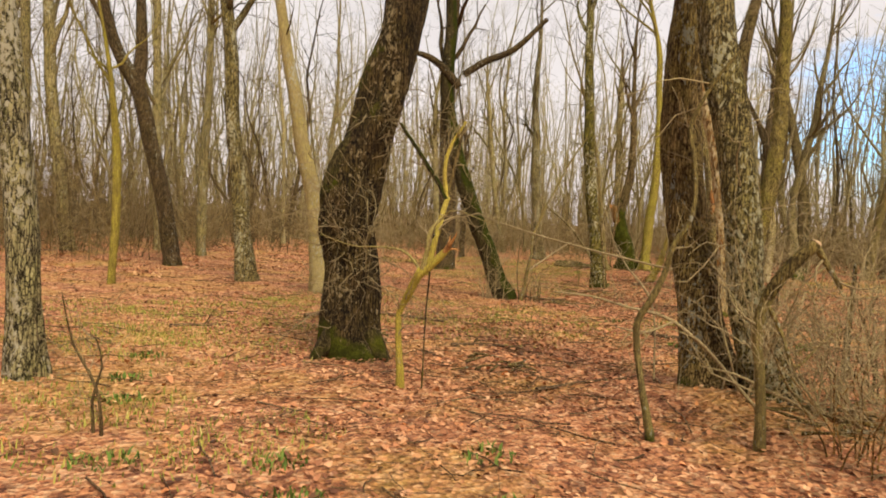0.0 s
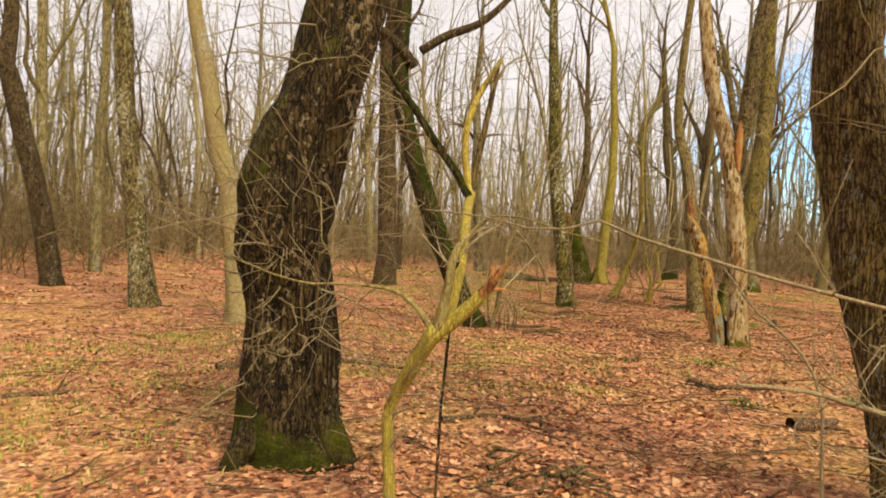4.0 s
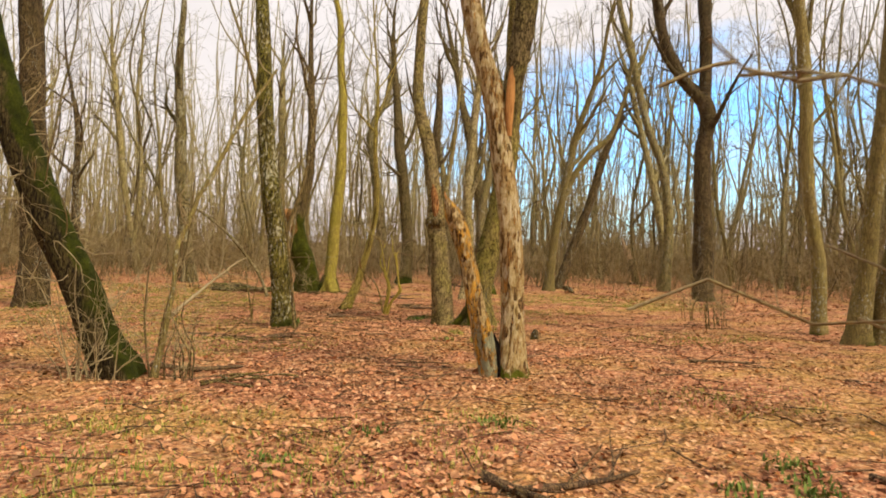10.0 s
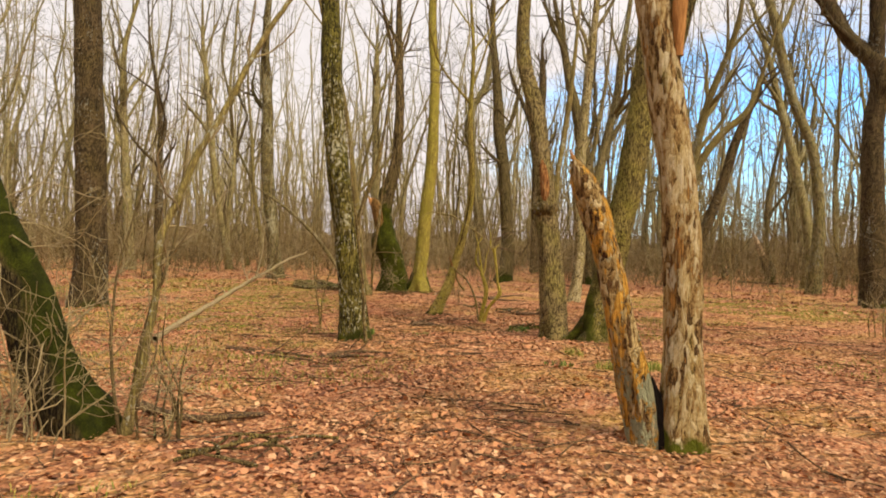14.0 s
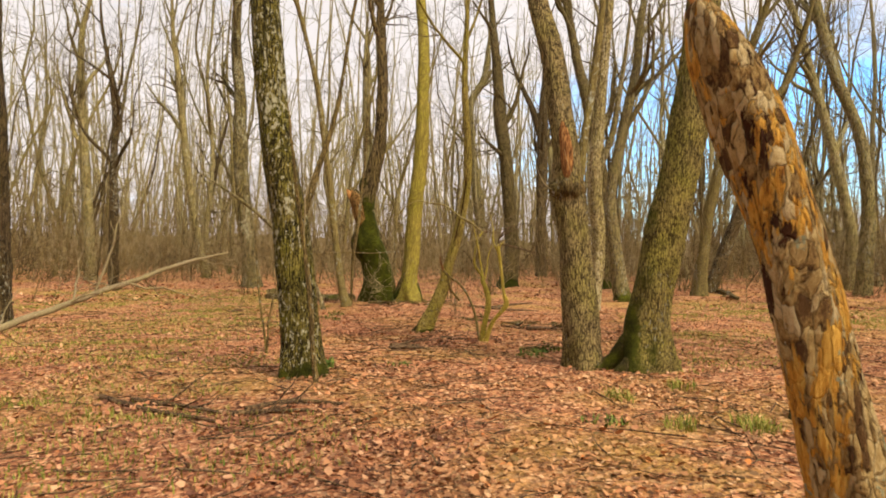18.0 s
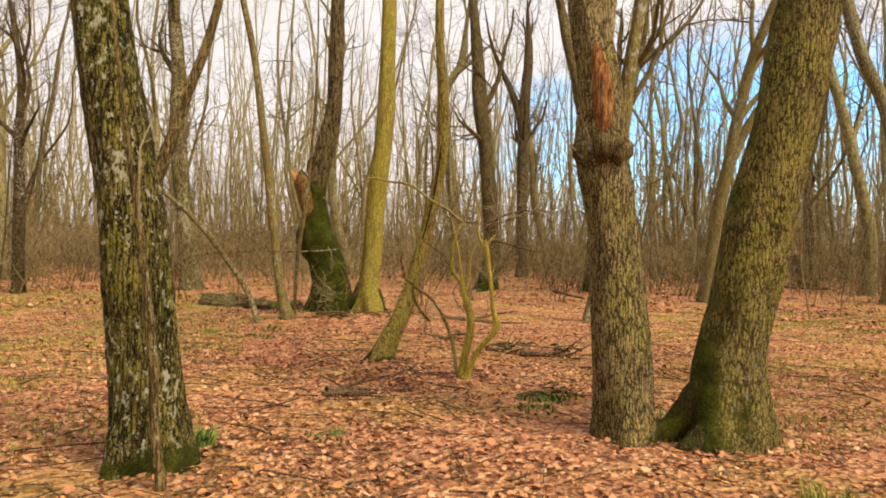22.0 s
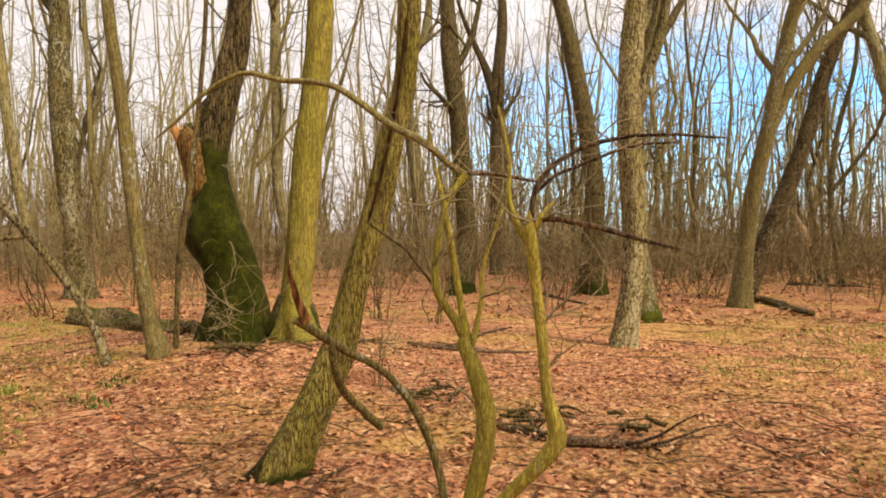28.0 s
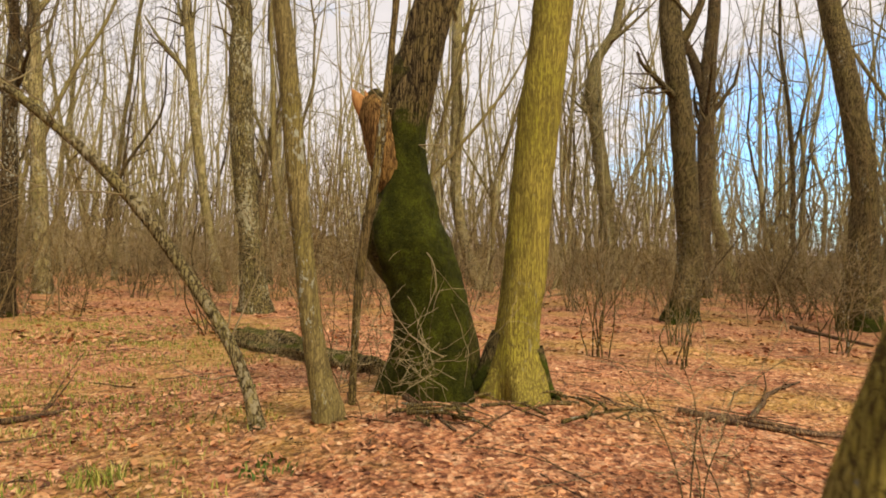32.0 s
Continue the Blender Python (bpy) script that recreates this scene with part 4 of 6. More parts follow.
pieces.append(("root", "mossroot", [(-0.03, 0.0, 0.1, 0.08), (-0.13, 0.0, 0.02, 0.06), (-0.24, 0.02, -0.03, 0.03)], ""))
tree("leaning_tree", "tan_plate", 7.54, 24.75, [(0, 0, 0, 0.16), (0.21, -0.04, 0.43, 0.12), (0.36, -0.08, 0.79, 0.11), (0.44, -0.16, 1.23, 0.09), (0.53, -0.23, 1.59, 0.09), (0.61, -0.31, 2.05, 0.08), (0.67, -0.39, 2.47, 0.07), (0.67, -0.47, 2.97, 0.07)], 9, "leaning brown tree with a dark strip for the shade in a long crack in its bark", sides=48, first=0.55, groove=(-0.605, -0.79, 1.55, 4.2), limb_lines=pieces)
tree("lichened_tree", "lichen", 7.89, 10.05, [(0, 0, 0, 0.26), (0.02, -0.05, 0.79, 0.16), (0.03, -0.07, 1.64, 0.17), (0.04, -0.07, 2.78, 0.18), (0.05, -0.1, 3.65, 0.17), (0.06, -0.12, 4.22, 0.17)], 16, "upright trunk with pale green lichen and a stub", sides=22)
tree("smooth_tree", "olive_grey", 15.20, 16.18, [(0, 0, 0, 0.17), (-0.01, 0.02, 1.46, 0.14), (-0.14, 0.21, 3.2, 0.13), (-0.17, 0.26, 5.23, 0.13), (-0.24, 0.37, 6.87, 0.12), (-0.31, 0.47, 7.99, 0.1)], 15, "slender slightly bent olive-grey trunk", sides=12)
tree("forked_tree", "dark", 21.92, 24.99, [(0, 0, 0, 0.4), (-0.05, 0.06, 3.15, 0.34), (-0.09, 0.1, 5.41, 0.29), (-0.07, 0.08, 7.56, 0.29), (-0.43, 0.49, 8.16, 0.23), (-0.94, 1.08, 9.59, 0.21), (-1.32, 1.52, 12.44, 0.19)], 14, "dark trunk forking into crooked limbs", sides=14, limb_lines=[("fork", "dark", [(-0.07, 0.08, 7.56, 0.249), (-0.04, 0.05, 8.81, 0.226), (-0.11, 0.13, 12.26, 0.227)], "")])
tree("woodland_tree", "far", 24.95, 29.79, [(0, 0, 0, 0.28), (0.08, -0.08, 3.42, 0.21), (-0.11, 0.12, 5.61, 0.18), (-0.58, 0.61, 7.55, 0.18), (-1.16, 1.22, 11.2, 0.17), (-1.56, 1.63, 13.48, 0.14)], 15, "thin snaking woodland trunk", sides=10)
tree("gnarled_tree", "dark", 21.53, 33.30, [(0, 0, 0, 0.25), (0.64, -0.5, 2.34, 0.22), (1.18, -0.92, 4.31, 0.2), (1.6, -1.25, 6.28, 0.18), (1.96, -1.53, 7.46, 0.14)], 9, "short dark gnarled leaning trunk", sides=10, limbs=6, first=0.4)
tree("forked_tree", "pale_lichen", 13.55, 28.62, [(0, 0, 0, 0.22), (0.12, -0.09, 1.07, 0.17), (0.13, -0.1, 2.11, 0.17), (0.06, -0.05, 3.16, 0.18), (0.07, -0.05, 4.2, 0.18), (0.14, -0.11, 5.46, 0.16), (0.17, -0.14, 6.08, 0.15)], 13, "pale lichened trunk with a slender fork", sides=18, limb_lines=[("fork", "pale_lichen", [(0.07, -0.06, 3.47, 0.105), (0.21, -0.17, 3.99, 0.094), (0.38, -0.3, 4.6, 0.083), (0.49, -0.39, 5.43, 0.073)], "")])
tree("woodland_tree", "mossfoot", 16.17, 31.00, [(0, 0, 0, 0.27), (-0.16, 0.12, 1.41, 0.22), (-0.31, 0.22, 3.3, 0.17), (-0.02, 0.02, 5.33, 0.16), (0.32, -0.23, 7.5, 0.14), (0.37, -0.27, 8.44, 0.12)], 14, "curving trunk with a dark mossy foot", sides=14)
tree("woodland_tree", "dark_mossfoot", 15.70, 38.40, [(0, 0, 0, 0.42), (0.17, -0.1, 1.23, 0.31), (0.09, -0.05, 3, 0.29), (-0.06, 0.03, 5.06, 0.27), (-0.26, 0.15, 6.73, 0.28), (-0.33, 0.2, 7.85, 0.24)], 15, "dark trunk with a green mossy foot", sides=16)
tree("forked_tree", "dark", 22.43, 48.04, [(0, 0, 0, 0.32), (-0.01, 0, 2.87, 0.29), (0.02, -0.02, 6.27, 0.32), (0.06, -0.04, 9.68, 0.29), (0.2, -0.13, 11.94, 0.23)], 15, "dark straight trunk with a forked top", sides=12, limb_lines=[("fork", "dark", [(0, 0, 7.86, 0.227), (-0.48, 0.31, 9.73, 0.183), (-0.86, 0.55, 10.69, 0.138)], "")])
tree("woodland_tree", "dark_mossfoot", 19.43, 36.91, [(0, 0, 0, 0.48), (-0.02, 0.02, 1.72, 0.33), (0.01, -0.01, 3.02, 0.3), (-0.09, 0.08, 4.34, 0.28), (-0.27, 0.25, 5.69, 0.26), (-0.45, 0.42, 6.92, 0.25), (-0.58, 0.55, 7.77, 0.24)], 16, "thick dark trunk with a mossy foot", sides=14)
tree("woodland_tree", "far", 14.57, 52.45, [(0, 0, 0, 0.45), (-0.69, 0.19, 1.51, 0.25), (-1.12, 0.3, 3.24, 0.25), (-1.34, 0.36, 7.74, 0.23), (-1.43, 0.38, 12.78, 0.2)], 15, "trunk bending up from a wide foot", sides=10)
tree("woodland_tree", "far", -0.43, 44.71, [(0, 0, 0, 0.26), (-0.15, -0.05, 2.69, 0.22), (-0.29, -0.1, 5.08, 0.19), (-0.43, -0.15, 7.31, 0.18)], 15, "plain straight woodland trunk", sides=10)
tree("woodland_tree", "far", 4.17, 47.12, [(0, 0, 0, 0.23), (-0.46, -0.05, 2.14, 0.17), (-0.9, -0.1, 4.92, 0.17), (-1.2, -0.13, 7.69, 0.17), (-1.39, -0.16, 9.53, 0.15)], 15, "slender leaning woodland trunk", sides=10)
tree("woodland_tree", "dark", 1.05, 38.41, [(0, 0, 0, 0.17), (0, 0, 2.01, 0.16), (-0.04, -0.01, 4.03, 0.13), (-0.05, -0.02, 6.29, 0.09)], 12, "thin dark upright trunk", sides=10)
tree("forked_tree", "far", 22.30, 55.97, [(0, 0, 0, 0.41), (-0.35, 0.16, 4.67, 0.38), (-0.86, 0.41, 8.49, 0.35), (-1.09, 0.52, 10.56, 0.35), (-0.81, 0.39, 12.02, 0.26), (-0.19, 0.09, 13.16, 0.23), (0.11, -0.05, 14.91, 0.2)], 15, "woodland trunk with a bent forked head", sides=10)
tree("woodland_tree", "far", 27.24, 53.11, [(0, 0, 0, 0.38), (-0.35, 0.24, 2.45, 0.3), (-0.69, 0.47, 3.83, 0.28), (-0.96, 0.66, 7.19, 0.25)], 12, "leaning thin woodland trunk", sides=10)
tree("woodland_tree", "olive_grey", 20.12, 32.18, [(0, 0, 0, 0.3), (0.07, -0.08, 1.27, 0.2), (0.18, -0.2, 2.62, 0.19), (0.38, -0.43, 4.23, 0.175), (0.58, -0.67, 5.94, 0.16), (0.77, -0.89, 7.24, 0.15)], 15, "leaning mossy trunk beside a dark fallen log", sides=14, limb_lines=[("fork", "olive_grey", [(0.35, -0.4, 3.98, 0.15), (0.77, -0.73, 5.24, 0.145), (1.23, -1.09, 6.11, 0.135), (1.98, -1.67, 7.03, 0.115), (2.34, -1.95, 8.22, 0.08)], "")])
tree("woodland_tree", "far", 27.63, 32.53, [(0, 0, 0, 0.29), (0.05, -0.08, 1.76, 0.23), (-0.17, 0.27, 4.35, 0.2), (-0.44, 0.69, 6.63, 0.18), (-0.71, 1.12, 8.59, 0.165), (-0.85, 1.34, 9.78, 0.15)], 15, "bent grey woodland trunk", sides=10)
tree("woodland_tree", "far", -13.72, 24.90, [(0, 0, 0, 0.27), (-0.31, -0.17, 2.9, 0.2), (-0.61, -0.34, 5.91, 0.2), (-0.76, -0.42, 8.9, 0.18)], 16, "straight grey-brown woodland trunk", sides=10)
tree("woodland_tree", "far", -14.85, 23.89, [(0, 0, 0, 0.22), (0.02, 0.01, 3.76, 0.18), (-0.05, -0.03, 8.65, 0.15)], 16, "straight grey-brown woodland trunk", sides=10)
tree("woodland_tree", "far", -9.48, 26.66, [(0, 0, 0, 0.2), (-0.01, 0, 3.36, 0.17), (0.08, 0.03, 6.67, 0.14), (0.06, 0.02, 9.94, 0.13)], 16, "straight grey-brown woodland trunk", sides=10)
tree("woodland_tree", "far", -11.95, 28.58, [(0, 0, 0, 0.19), (-0.28, -0.12, 8.03, 0.16), (-0.35, -0.15, 10.35, 0.15)], 16, "straight grey-brown woodland trunk", sides=10)
tree("slim_sapling", "olive", -7.23, 14.85, [(0, 0, 0, 0.08), (0.06, 0.03, 1.51, 0.09), (0.01, 0.01, 3.23, 0.08), (-0.12, -0.06, 4.55, 0.05)], 5.5, "slim olive-brown sapling with a knotted stem", sides=10, limbs=6, first=0.5)
tree("leaning_tree", "mosslean", 1.55, 15.98, [(0, 0, 0, 0.28), (-0.22, 0.03, 0.36, 0.22), (-0.46, 0.04, 1.02, 0.2), (-0.74, 0.06, 1.67, 0.2), (-1.18, 0.1, 2.85, 0.185), (-1.49, 0.13, 3.91, 0.17), (-1.63, 0.15, 4.97, 0.16), (-1.59, 0.15, 6.29, 0.13), (-1.62, 0.15, 6.95, 0.12)], 13, "leaning curved tree covered in dark green moss", sides=24, low_twigs=60, first=0.6, limb_lines=[("limb", "dark", [(-1.35, 0, 4.9, 0.1), (-1.6, 0, 5.2, 0.09), (-2.1, 0.1, 5.6, 0.07), (-2.6, 0.2, 5.75, 0.05)], ""), ("limb", "dark", [(-1.25, 0, 5.2, 0.09), (-0.8, 0, 5.5, 0.08), (-0.2, -0.1, 5.75, 0.07), (0.6, -0.2, 6.5, 0.05)], "")])
pieces = []
pieces.append(("fork", "furrow", [(-0.14, 0.1, 3.02, 0.079), (-0.07, 0.05, 3.53, 0.111), (0.02, -0.01, 4.25, 0.142), (0.07, -0.04, 4.81, 0.143), (0.09, -0.06, 5.21, 0.135)], "dark barked fork"))
pieces.append(("torn_wood", "wood", [(-0.12, 0.02, 3.05, 0.04), (-0.13, 0.0, 3.4, 0.06), (-0.11, -0.02, 3.8, 0.055), (-0.06, -0.04, 4.2, 0.012)], "bare orange torn wood"))
pieces.append(("snag", "snag", [(-0.22, 0.13, -0.05, 0.13), (-0.31, 0.2, 0.5, 0.12), (-0.41, 0.27, 0.96, 0.11), (-0.52, 0.35, 1.54, 0.11), (-0.61, 0.42, 1.9, 0.11), (-0.69, 0.47, 2.13, 0.085), (-0.73, 0.5, 2.24, 0.04)], "broken leaning stem with a jagged top"))
pieces.append(("splinter", "wood", [(-0.66, 0.45, 2.1, 0.03), (-0.73, 0.5, 2.24, 0.02), (-0.76, 0.52, 2.33, 0.006)], "bare splintered wood"))
pieces.append(("charred_hollow", "char", [(-0.12, 0.03, -0.02, 0.105), (-0.14, 0.05, 0.16, 0.085), (-0.18, 0.08, 0.32, 0.06), (-0.22, 0.10, 0.52, 0.012)], "black charred hollow"))
tree("dead_tree", "peel", 5.93, 14.31, [(0, 0, 0, 0.2), (-0.01, 0.01, 0.78, 0.15), (-0.05, 0.04, 1.87, 0.14), (-0.16, 0.11, 2.82, 0.14), (-0.27, 0.18, 3.61, 0.14), (-0.41, 0.28, 4.17, 0.13), (-0.55, 0.37, 4.97, 0.13), (-0.6, 0.41, 5.45, 0.12)], 8, "dead pale tree with peeling bark and torn orange wood", sides=28, limbs=4, first=0.8, lobes=0.14, limb_lines=pieces)
pieces = []
pieces.append(("burl", "brown", [(-0.34, 0.16, 2.18, 0.034), (-0.36, 0.16, 2.25, 0.075), (-0.36, 0.16, 2.32, 0.079), (-0.34, 0.16, 2.39, 0.037)], "dark knotted burl"))
pieces.append(("burl", "brown", [(-0.33, 0.07, 2.14, 0.045), (-0.34, 0.06, 2.21, 0.100), (-0.34, 0.06, 2.28, 0.105), (-0.33, 0.07, 2.35, 0.050)], "dark knotted burl"))
pieces.append(("burl", "brown", [(-0.27, -0.00, 2.19, 0.047), (-0.28, -0.02, 2.26, 0.105), (-0.28, -0.02, 2.33, 0.110), (-0.27, -0.00, 2.40, 0.052)], "dark knotted burl"))
pieces.append(("burl", "brown", [(-0.18, -0.02, 2.15, 0.043), (-0.18, -0.04, 2.22, 0.095), (-0.18, -0.04, 2.29, 0.100), (-0.18, -0.02, 2.36, 0.048)], "dark knotted burl"))
pieces.append(("burl", "brown", [(-0.10, 0.00, 2.19, 0.032), (-0.09, -0.01, 2.26, 0.070), (-0.09, -0.01, 2.33, 0.074), (-0.10, 0.00, 2.40, 0.035)], "dark knotted burl"))
pieces.append(("shoot", "pale_twig", [(-0.43, 0.13, 2.28, 0.006), (-0.51, 0.13, 2.34, 0.005), (-0.62, 0.22, 2.64, 0.002)], "thin pale shoot"))
pieces.append(("shoot", "pale_twig", [(-0.38, -0.02, 2.28, 0.006), (-0.44, -0.07, 2.34, 0.005), (-0.55, -0.08, 2.56, 0.002)], "thin pale shoot"))
pieces.append(("shoot", "pale_twig", [(-0.27, -0.09, 2.28, 0.006), (-0.30, -0.17, 2.34, 0.005), (-0.46, -0.26, 2.72, 0.002)], "thin pale shoot"))
pieces.append(("shoot", "pale_twig", [(-0.19, -0.11, 2.28, 0.006), (-0.19, -0.19, 2.34, 0.005), (-0.28, -0.29, 2.62, 0.002)], "thin pale shoot"))
pieces.append(("shoot", "pale_twig", [(-0.09, -0.09, 2.28, 0.006), (-0.06, -0.16, 2.34, 0.005), (-0.10, -0.31, 2.68, 0.002)], "thin pale shoot"))
pieces.append(("moss_cushion", "mossroot", [(-0.17, 0.01, 1.62, 0.03), (-0.2, 0, 1.8, 0.08), (-0.21, 0.02, 2, 0.09), (-0.22, 0.07, 2.22, 0.09)], "moss under the burl"))
pieces.append(("torn_wood", "redwood", [(-0.26, 0.0, 2.36, 0.04), (-0.26, 0.0, 2.55, 0.08), (-0.27, 0.02, 2.8, 0.085), (-0.3, 0.05, 3.05, 0.06), (-0.32, 0.08, 3.25, 0.01)], "bare reddish torn wood"))
pieces.append(("splinter", "wood", [(-0.22, 0, 2.5, 0.01), (-0.22, -0.01, 2.6, 0.03), (-0.22, 0, 2.75, 0.03), (-0.24, 0.03, 2.92, 0.01)], "torn orange wood"))
pieces.append(("splinter", "wood", [(-0.28, 0.04, 2.75, 0.01), (-0.3, 0.04, 2.88, 0.02), (-0.31, 0.07, 3.05, 0.02), (-0.32, 0.09, 3.2, 0.01)], "torn orange wood"))
pieces.append(("hollow", "char", [(-0.24, 0.01, 2.38, 0.02), (-0.24, 0, 2.45, 0.04), (-0.24, 0.01, 2.55, 0.03), (-0.24, 0.02, 2.62, 0.01)], "dark rotten hollow"))
pieces.append(("fork", "olive_grey", [(-0.11, 0.08, 2.22, 0.059), (-0.07, 0.05, 2.4, 0.059), (-0.04, 0.03, 2.63, 0.055), (-0.01, 0.01, 2.99, 0.05), (0.05, -0.04, 3.49, 0.05)], ""))
pieces.append(("root_web", "mossroot", [(0.16, -0.03, 0.0, 0.09), (0.34, -0.12, 0.06, 0.12), (0.5, -0.22, 0.26, 0.15), (0.62, -0.29, 0.5, 0.13), (0.7, -0.33, 0.8, 0.06)], "mossy buttress root between the stems"))
pieces.append(("root", "mossroot", [(0.66, -0.4, 0.3, 0.13), (0.5, -0.42, 0.14, 0.13), (0.36, -0.4, 0.04, 0.1), (0.2, -0.38, -0.05, 0.05)], ""))
tree("twin_tree", "furrow", 8.33, 20.55, [(0, 0, 0, 0.25), (-0.03, 0.02, 0.62, 0.23), (-0.1, 0.07, 1.39, 0.21), (-0.14, 0.1, 1.91, 0.2), (-0.19, 0.13, 2.28, 0.2), (-0.2, 0.14, 2.8, 0.18), (-0.27, 0.19, 3.33, 0.16), (-0.31, 0.22, 3.75, 0.15), (-0.38, 0.27, 4.18, 0.15), (-0.52, 0.36, 4.73, 0.13)], 14, "twin-stemmed oak with furrowed bark, mossy between the stems", sides=36, first=0.55, lobes=0.12, limb_lines=pieces, stems=[("furrow_moss", 0.72, -0.35, [(0, 0, 0, 0.35), (0, 0, 0.64, 0.27), (0.08, -0.07, 1.26, 0.25), (0.15, -0.13, 1.76, 0.25), (0.26, -0.24, 2.42, 0.24), (0.36, -0.32, 3.16, 0.23), (0.41, -0.36, 3.65, 0.22)], 16)])
tree("twin_tree", "olive_grey", 14.30, 14.86, [(0, 0, 0, 0.26), (0.07, -0.12, 1.23, 0.17), (0.14, -0.23, 3.01, 0.155), (0.25, -0.41, 5.39, 0.15), (0.28, -0.46, 7.18, 0.14)], 16, "two smooth grey-olive trunks growing from one foot", sides=14, stems=[("olive_grey", 0.38, -0.23, [(0, 0, 0, 0.22), (0.07, -0.12, 1.23, 0.17), (0.18, -0.3, 3.01, 0.15), (0.26, -0.44, 5.39, 0.145), (0.28, -0.49, 7.18, 0.135)], 16)])

# ---- saplings and shrubs ----
shrub("bent_sapling", 1.63, 5.09, "thin crooked brown sapling with a long pale branch", "sapling", [("stem", "olive_grey", [(0, 0, 0, 0.034), (-0.1, 0.05, 0.5, 0.026), (-0.13, 0.06, 0.91, 0.027), (-0.07, 0.03, 1.04, 0.026), (0.01, 0, 1.24, 0.023), (0.07, -0.03, 1.48, 0.02), (0.17, -0.07, 1.67, 0.018), (0.18, -0.08, 2.05, 0.017), (0.14, -0.06, 2.38, 0.015), (0.2, -0.09, 2.54, 0.013), (0.3, -0.13, 2.73, 0.013), (0.41, -0.18, 2.88, 0.01)], ""), ("branch", "pale_twig", [(0.08, -0.03, 1.3, 0.0075), (-0.45, 0.04, 1.4, 0.007), (-1.2, 0.23, 1.588, 0.0058), (-1.29, 0.27, 1.618, 0.0055), (-1.38, 0.3, 1.658, 0.0052), (-1.42, 0.31, 1.658, 0.0049), (-1.46, 0.33, 1.628, 0.0046), (-1.51, 0.34, 1.618, 0.0043), (-1.59, 0.37, 1.618, 0.004), (-1.68, 0.41, 1.638, 0.0037), (-1.76, 0.44, 1.658, 0.0034), (-1.85, 0.48, 1.668, 0.0031), (-1.95, 0.52, 1.678, 0.0028)], "long pale crooked branch")], twigs=3, reach=(0.05, 0.16))
shrub("broken_sapling", 2.34, 4.86, "thin stem ending in a broken dark limb", "sapling", [("stem", "olive_grey", [(0, 0, 0, 0.042), (-0.02, 0.01, 0.47, 0.035), (-0.04, 0.02, 0.95, 0.037), (0.01, -0.01, 1.16, 0.046)], ""), ("broken_limb", "brown", [(0.0, -0.01, 1.12, 0.045), (0.1, -0.05, 1.3, 0.05), (0.27, -0.08, 1.5, 0.045)], "broken dark limb"), ("broken_end", "pale", [(0.265, -0.08, 1.49, 0.04), (0.285, -0.085, 1.515, 0.03)], "pale broken end"), ("branch", "olive_grey", [(0.27, -0.08, 1.49, 0.024), (0.36, -0.08, 1.36, 0.02), (0.46, -0.08, 1.2, 0.014)], ""), ("branch", "olive_grey", [(0.0, 0.0, 1.05, 0.018), (0.13, 0.0, 0.8, 0.015), (0.22, 0.0, 0.6, 0.013), (0.36, 0.02, 0.72, 0.01), (0.55, 0.05, 0.9, 0.006)], "")], twigs=3)
pieces = []
pieces.append(("stem", "yellow", [(0, 0, 0, 0.042), (-0.03, 0, 0.4, 0.032), (-0.02, -0.01, 0.78, 0.032), (0.05, -0.06, 0.91, 0.039), (0.12, -0.12, 1.06, 0.043), (0.18, -0.17, 1.18, 0.043)], ""))
pieces.append(("arching_stem", "elder_pale", [(0.16, -0.17, 1.14, 0.029), (0.19, -0.19, 1.34, 0.022), (0.23, -0.21, 1.55, 0.02), (0.34, -0.16, 1.67, 0.011), (0.39, -0.22, 1.715, 0.007), (0.47, -0.34, 1.72, 0.005), (0.52, -0.48, 1.71, 0.004), (0.62, -0.65, 1.67, 0.003), (0.75, -0.84, 1.63, 0.003)], "stem arching over into a long thin branch"))
pieces.append(("stem", "yellow", [(0.19, -0.16, 1.12, 0.036), (0.24, -0.12, 1.3, 0.03), (0.27, -0.1, 1.45, 0.028), (0.31, 0.1, 1.65, 0.027), (0.37, 0.33, 1.88, 0.026)], ""))
pieces.append(("branch", "mosslean", [(0.36, 0.28, 1.84, 0.024), (0.25, 0.4, 2.05, 0.023), (0.04, 0.47, 2.35, 0.021), (-0.15, 0.55, 2.62, 0.014)], "dark mossy branch"))
pieces.append(("branch", "yellow", [(0.37, 0.32, 1.87, 0.024), (0.33, 0.33, 2.1, 0.02), (0.36, 0.35, 2.35, 0.018), (0.52, 0.35, 2.65, 0.014)], ""))
pieces.append(("branch", "brown", [(0.37, 0.32, 1.87, 0.02), (0.43, 0.34, 2.2, 0.018), (0.5, 0.36, 2.6, 0.014)], ""))
pieces.append(("broken_branch", "yellow", [(0.14, -0.15, 1.12, 0.044), (0.26, -0.2, 1.23, 0.036), (0.35, -0.24, 1.33, 0.031), (0.4, -0.26, 1.38, 0.026)], ""))
pieces.append(("splinter", "redwood", [(0.35, -0.235, 1.33, 0.028), (0.4, -0.275, 1.39, 0.026), (0.42, -0.3, 1.43, 0.018), (0.43, -0.31, 1.46, 0.006)], "torn red-brown wood"))
pieces.append(("splinter", "wood", [(0.38, -0.25, 1.36, 0.014), (0.43, -0.31, 1.45, 0.012), (0.465, -0.36, 1.54, 0.002)], "torn orange wood"))
pieces.append(("splinter", "wood", [(0.37, -0.26, 1.35, 0.012), (0.405, -0.29, 1.44, 0.009), (0.41, -0.3, 1.5, 0.002)], "torn orange wood"))
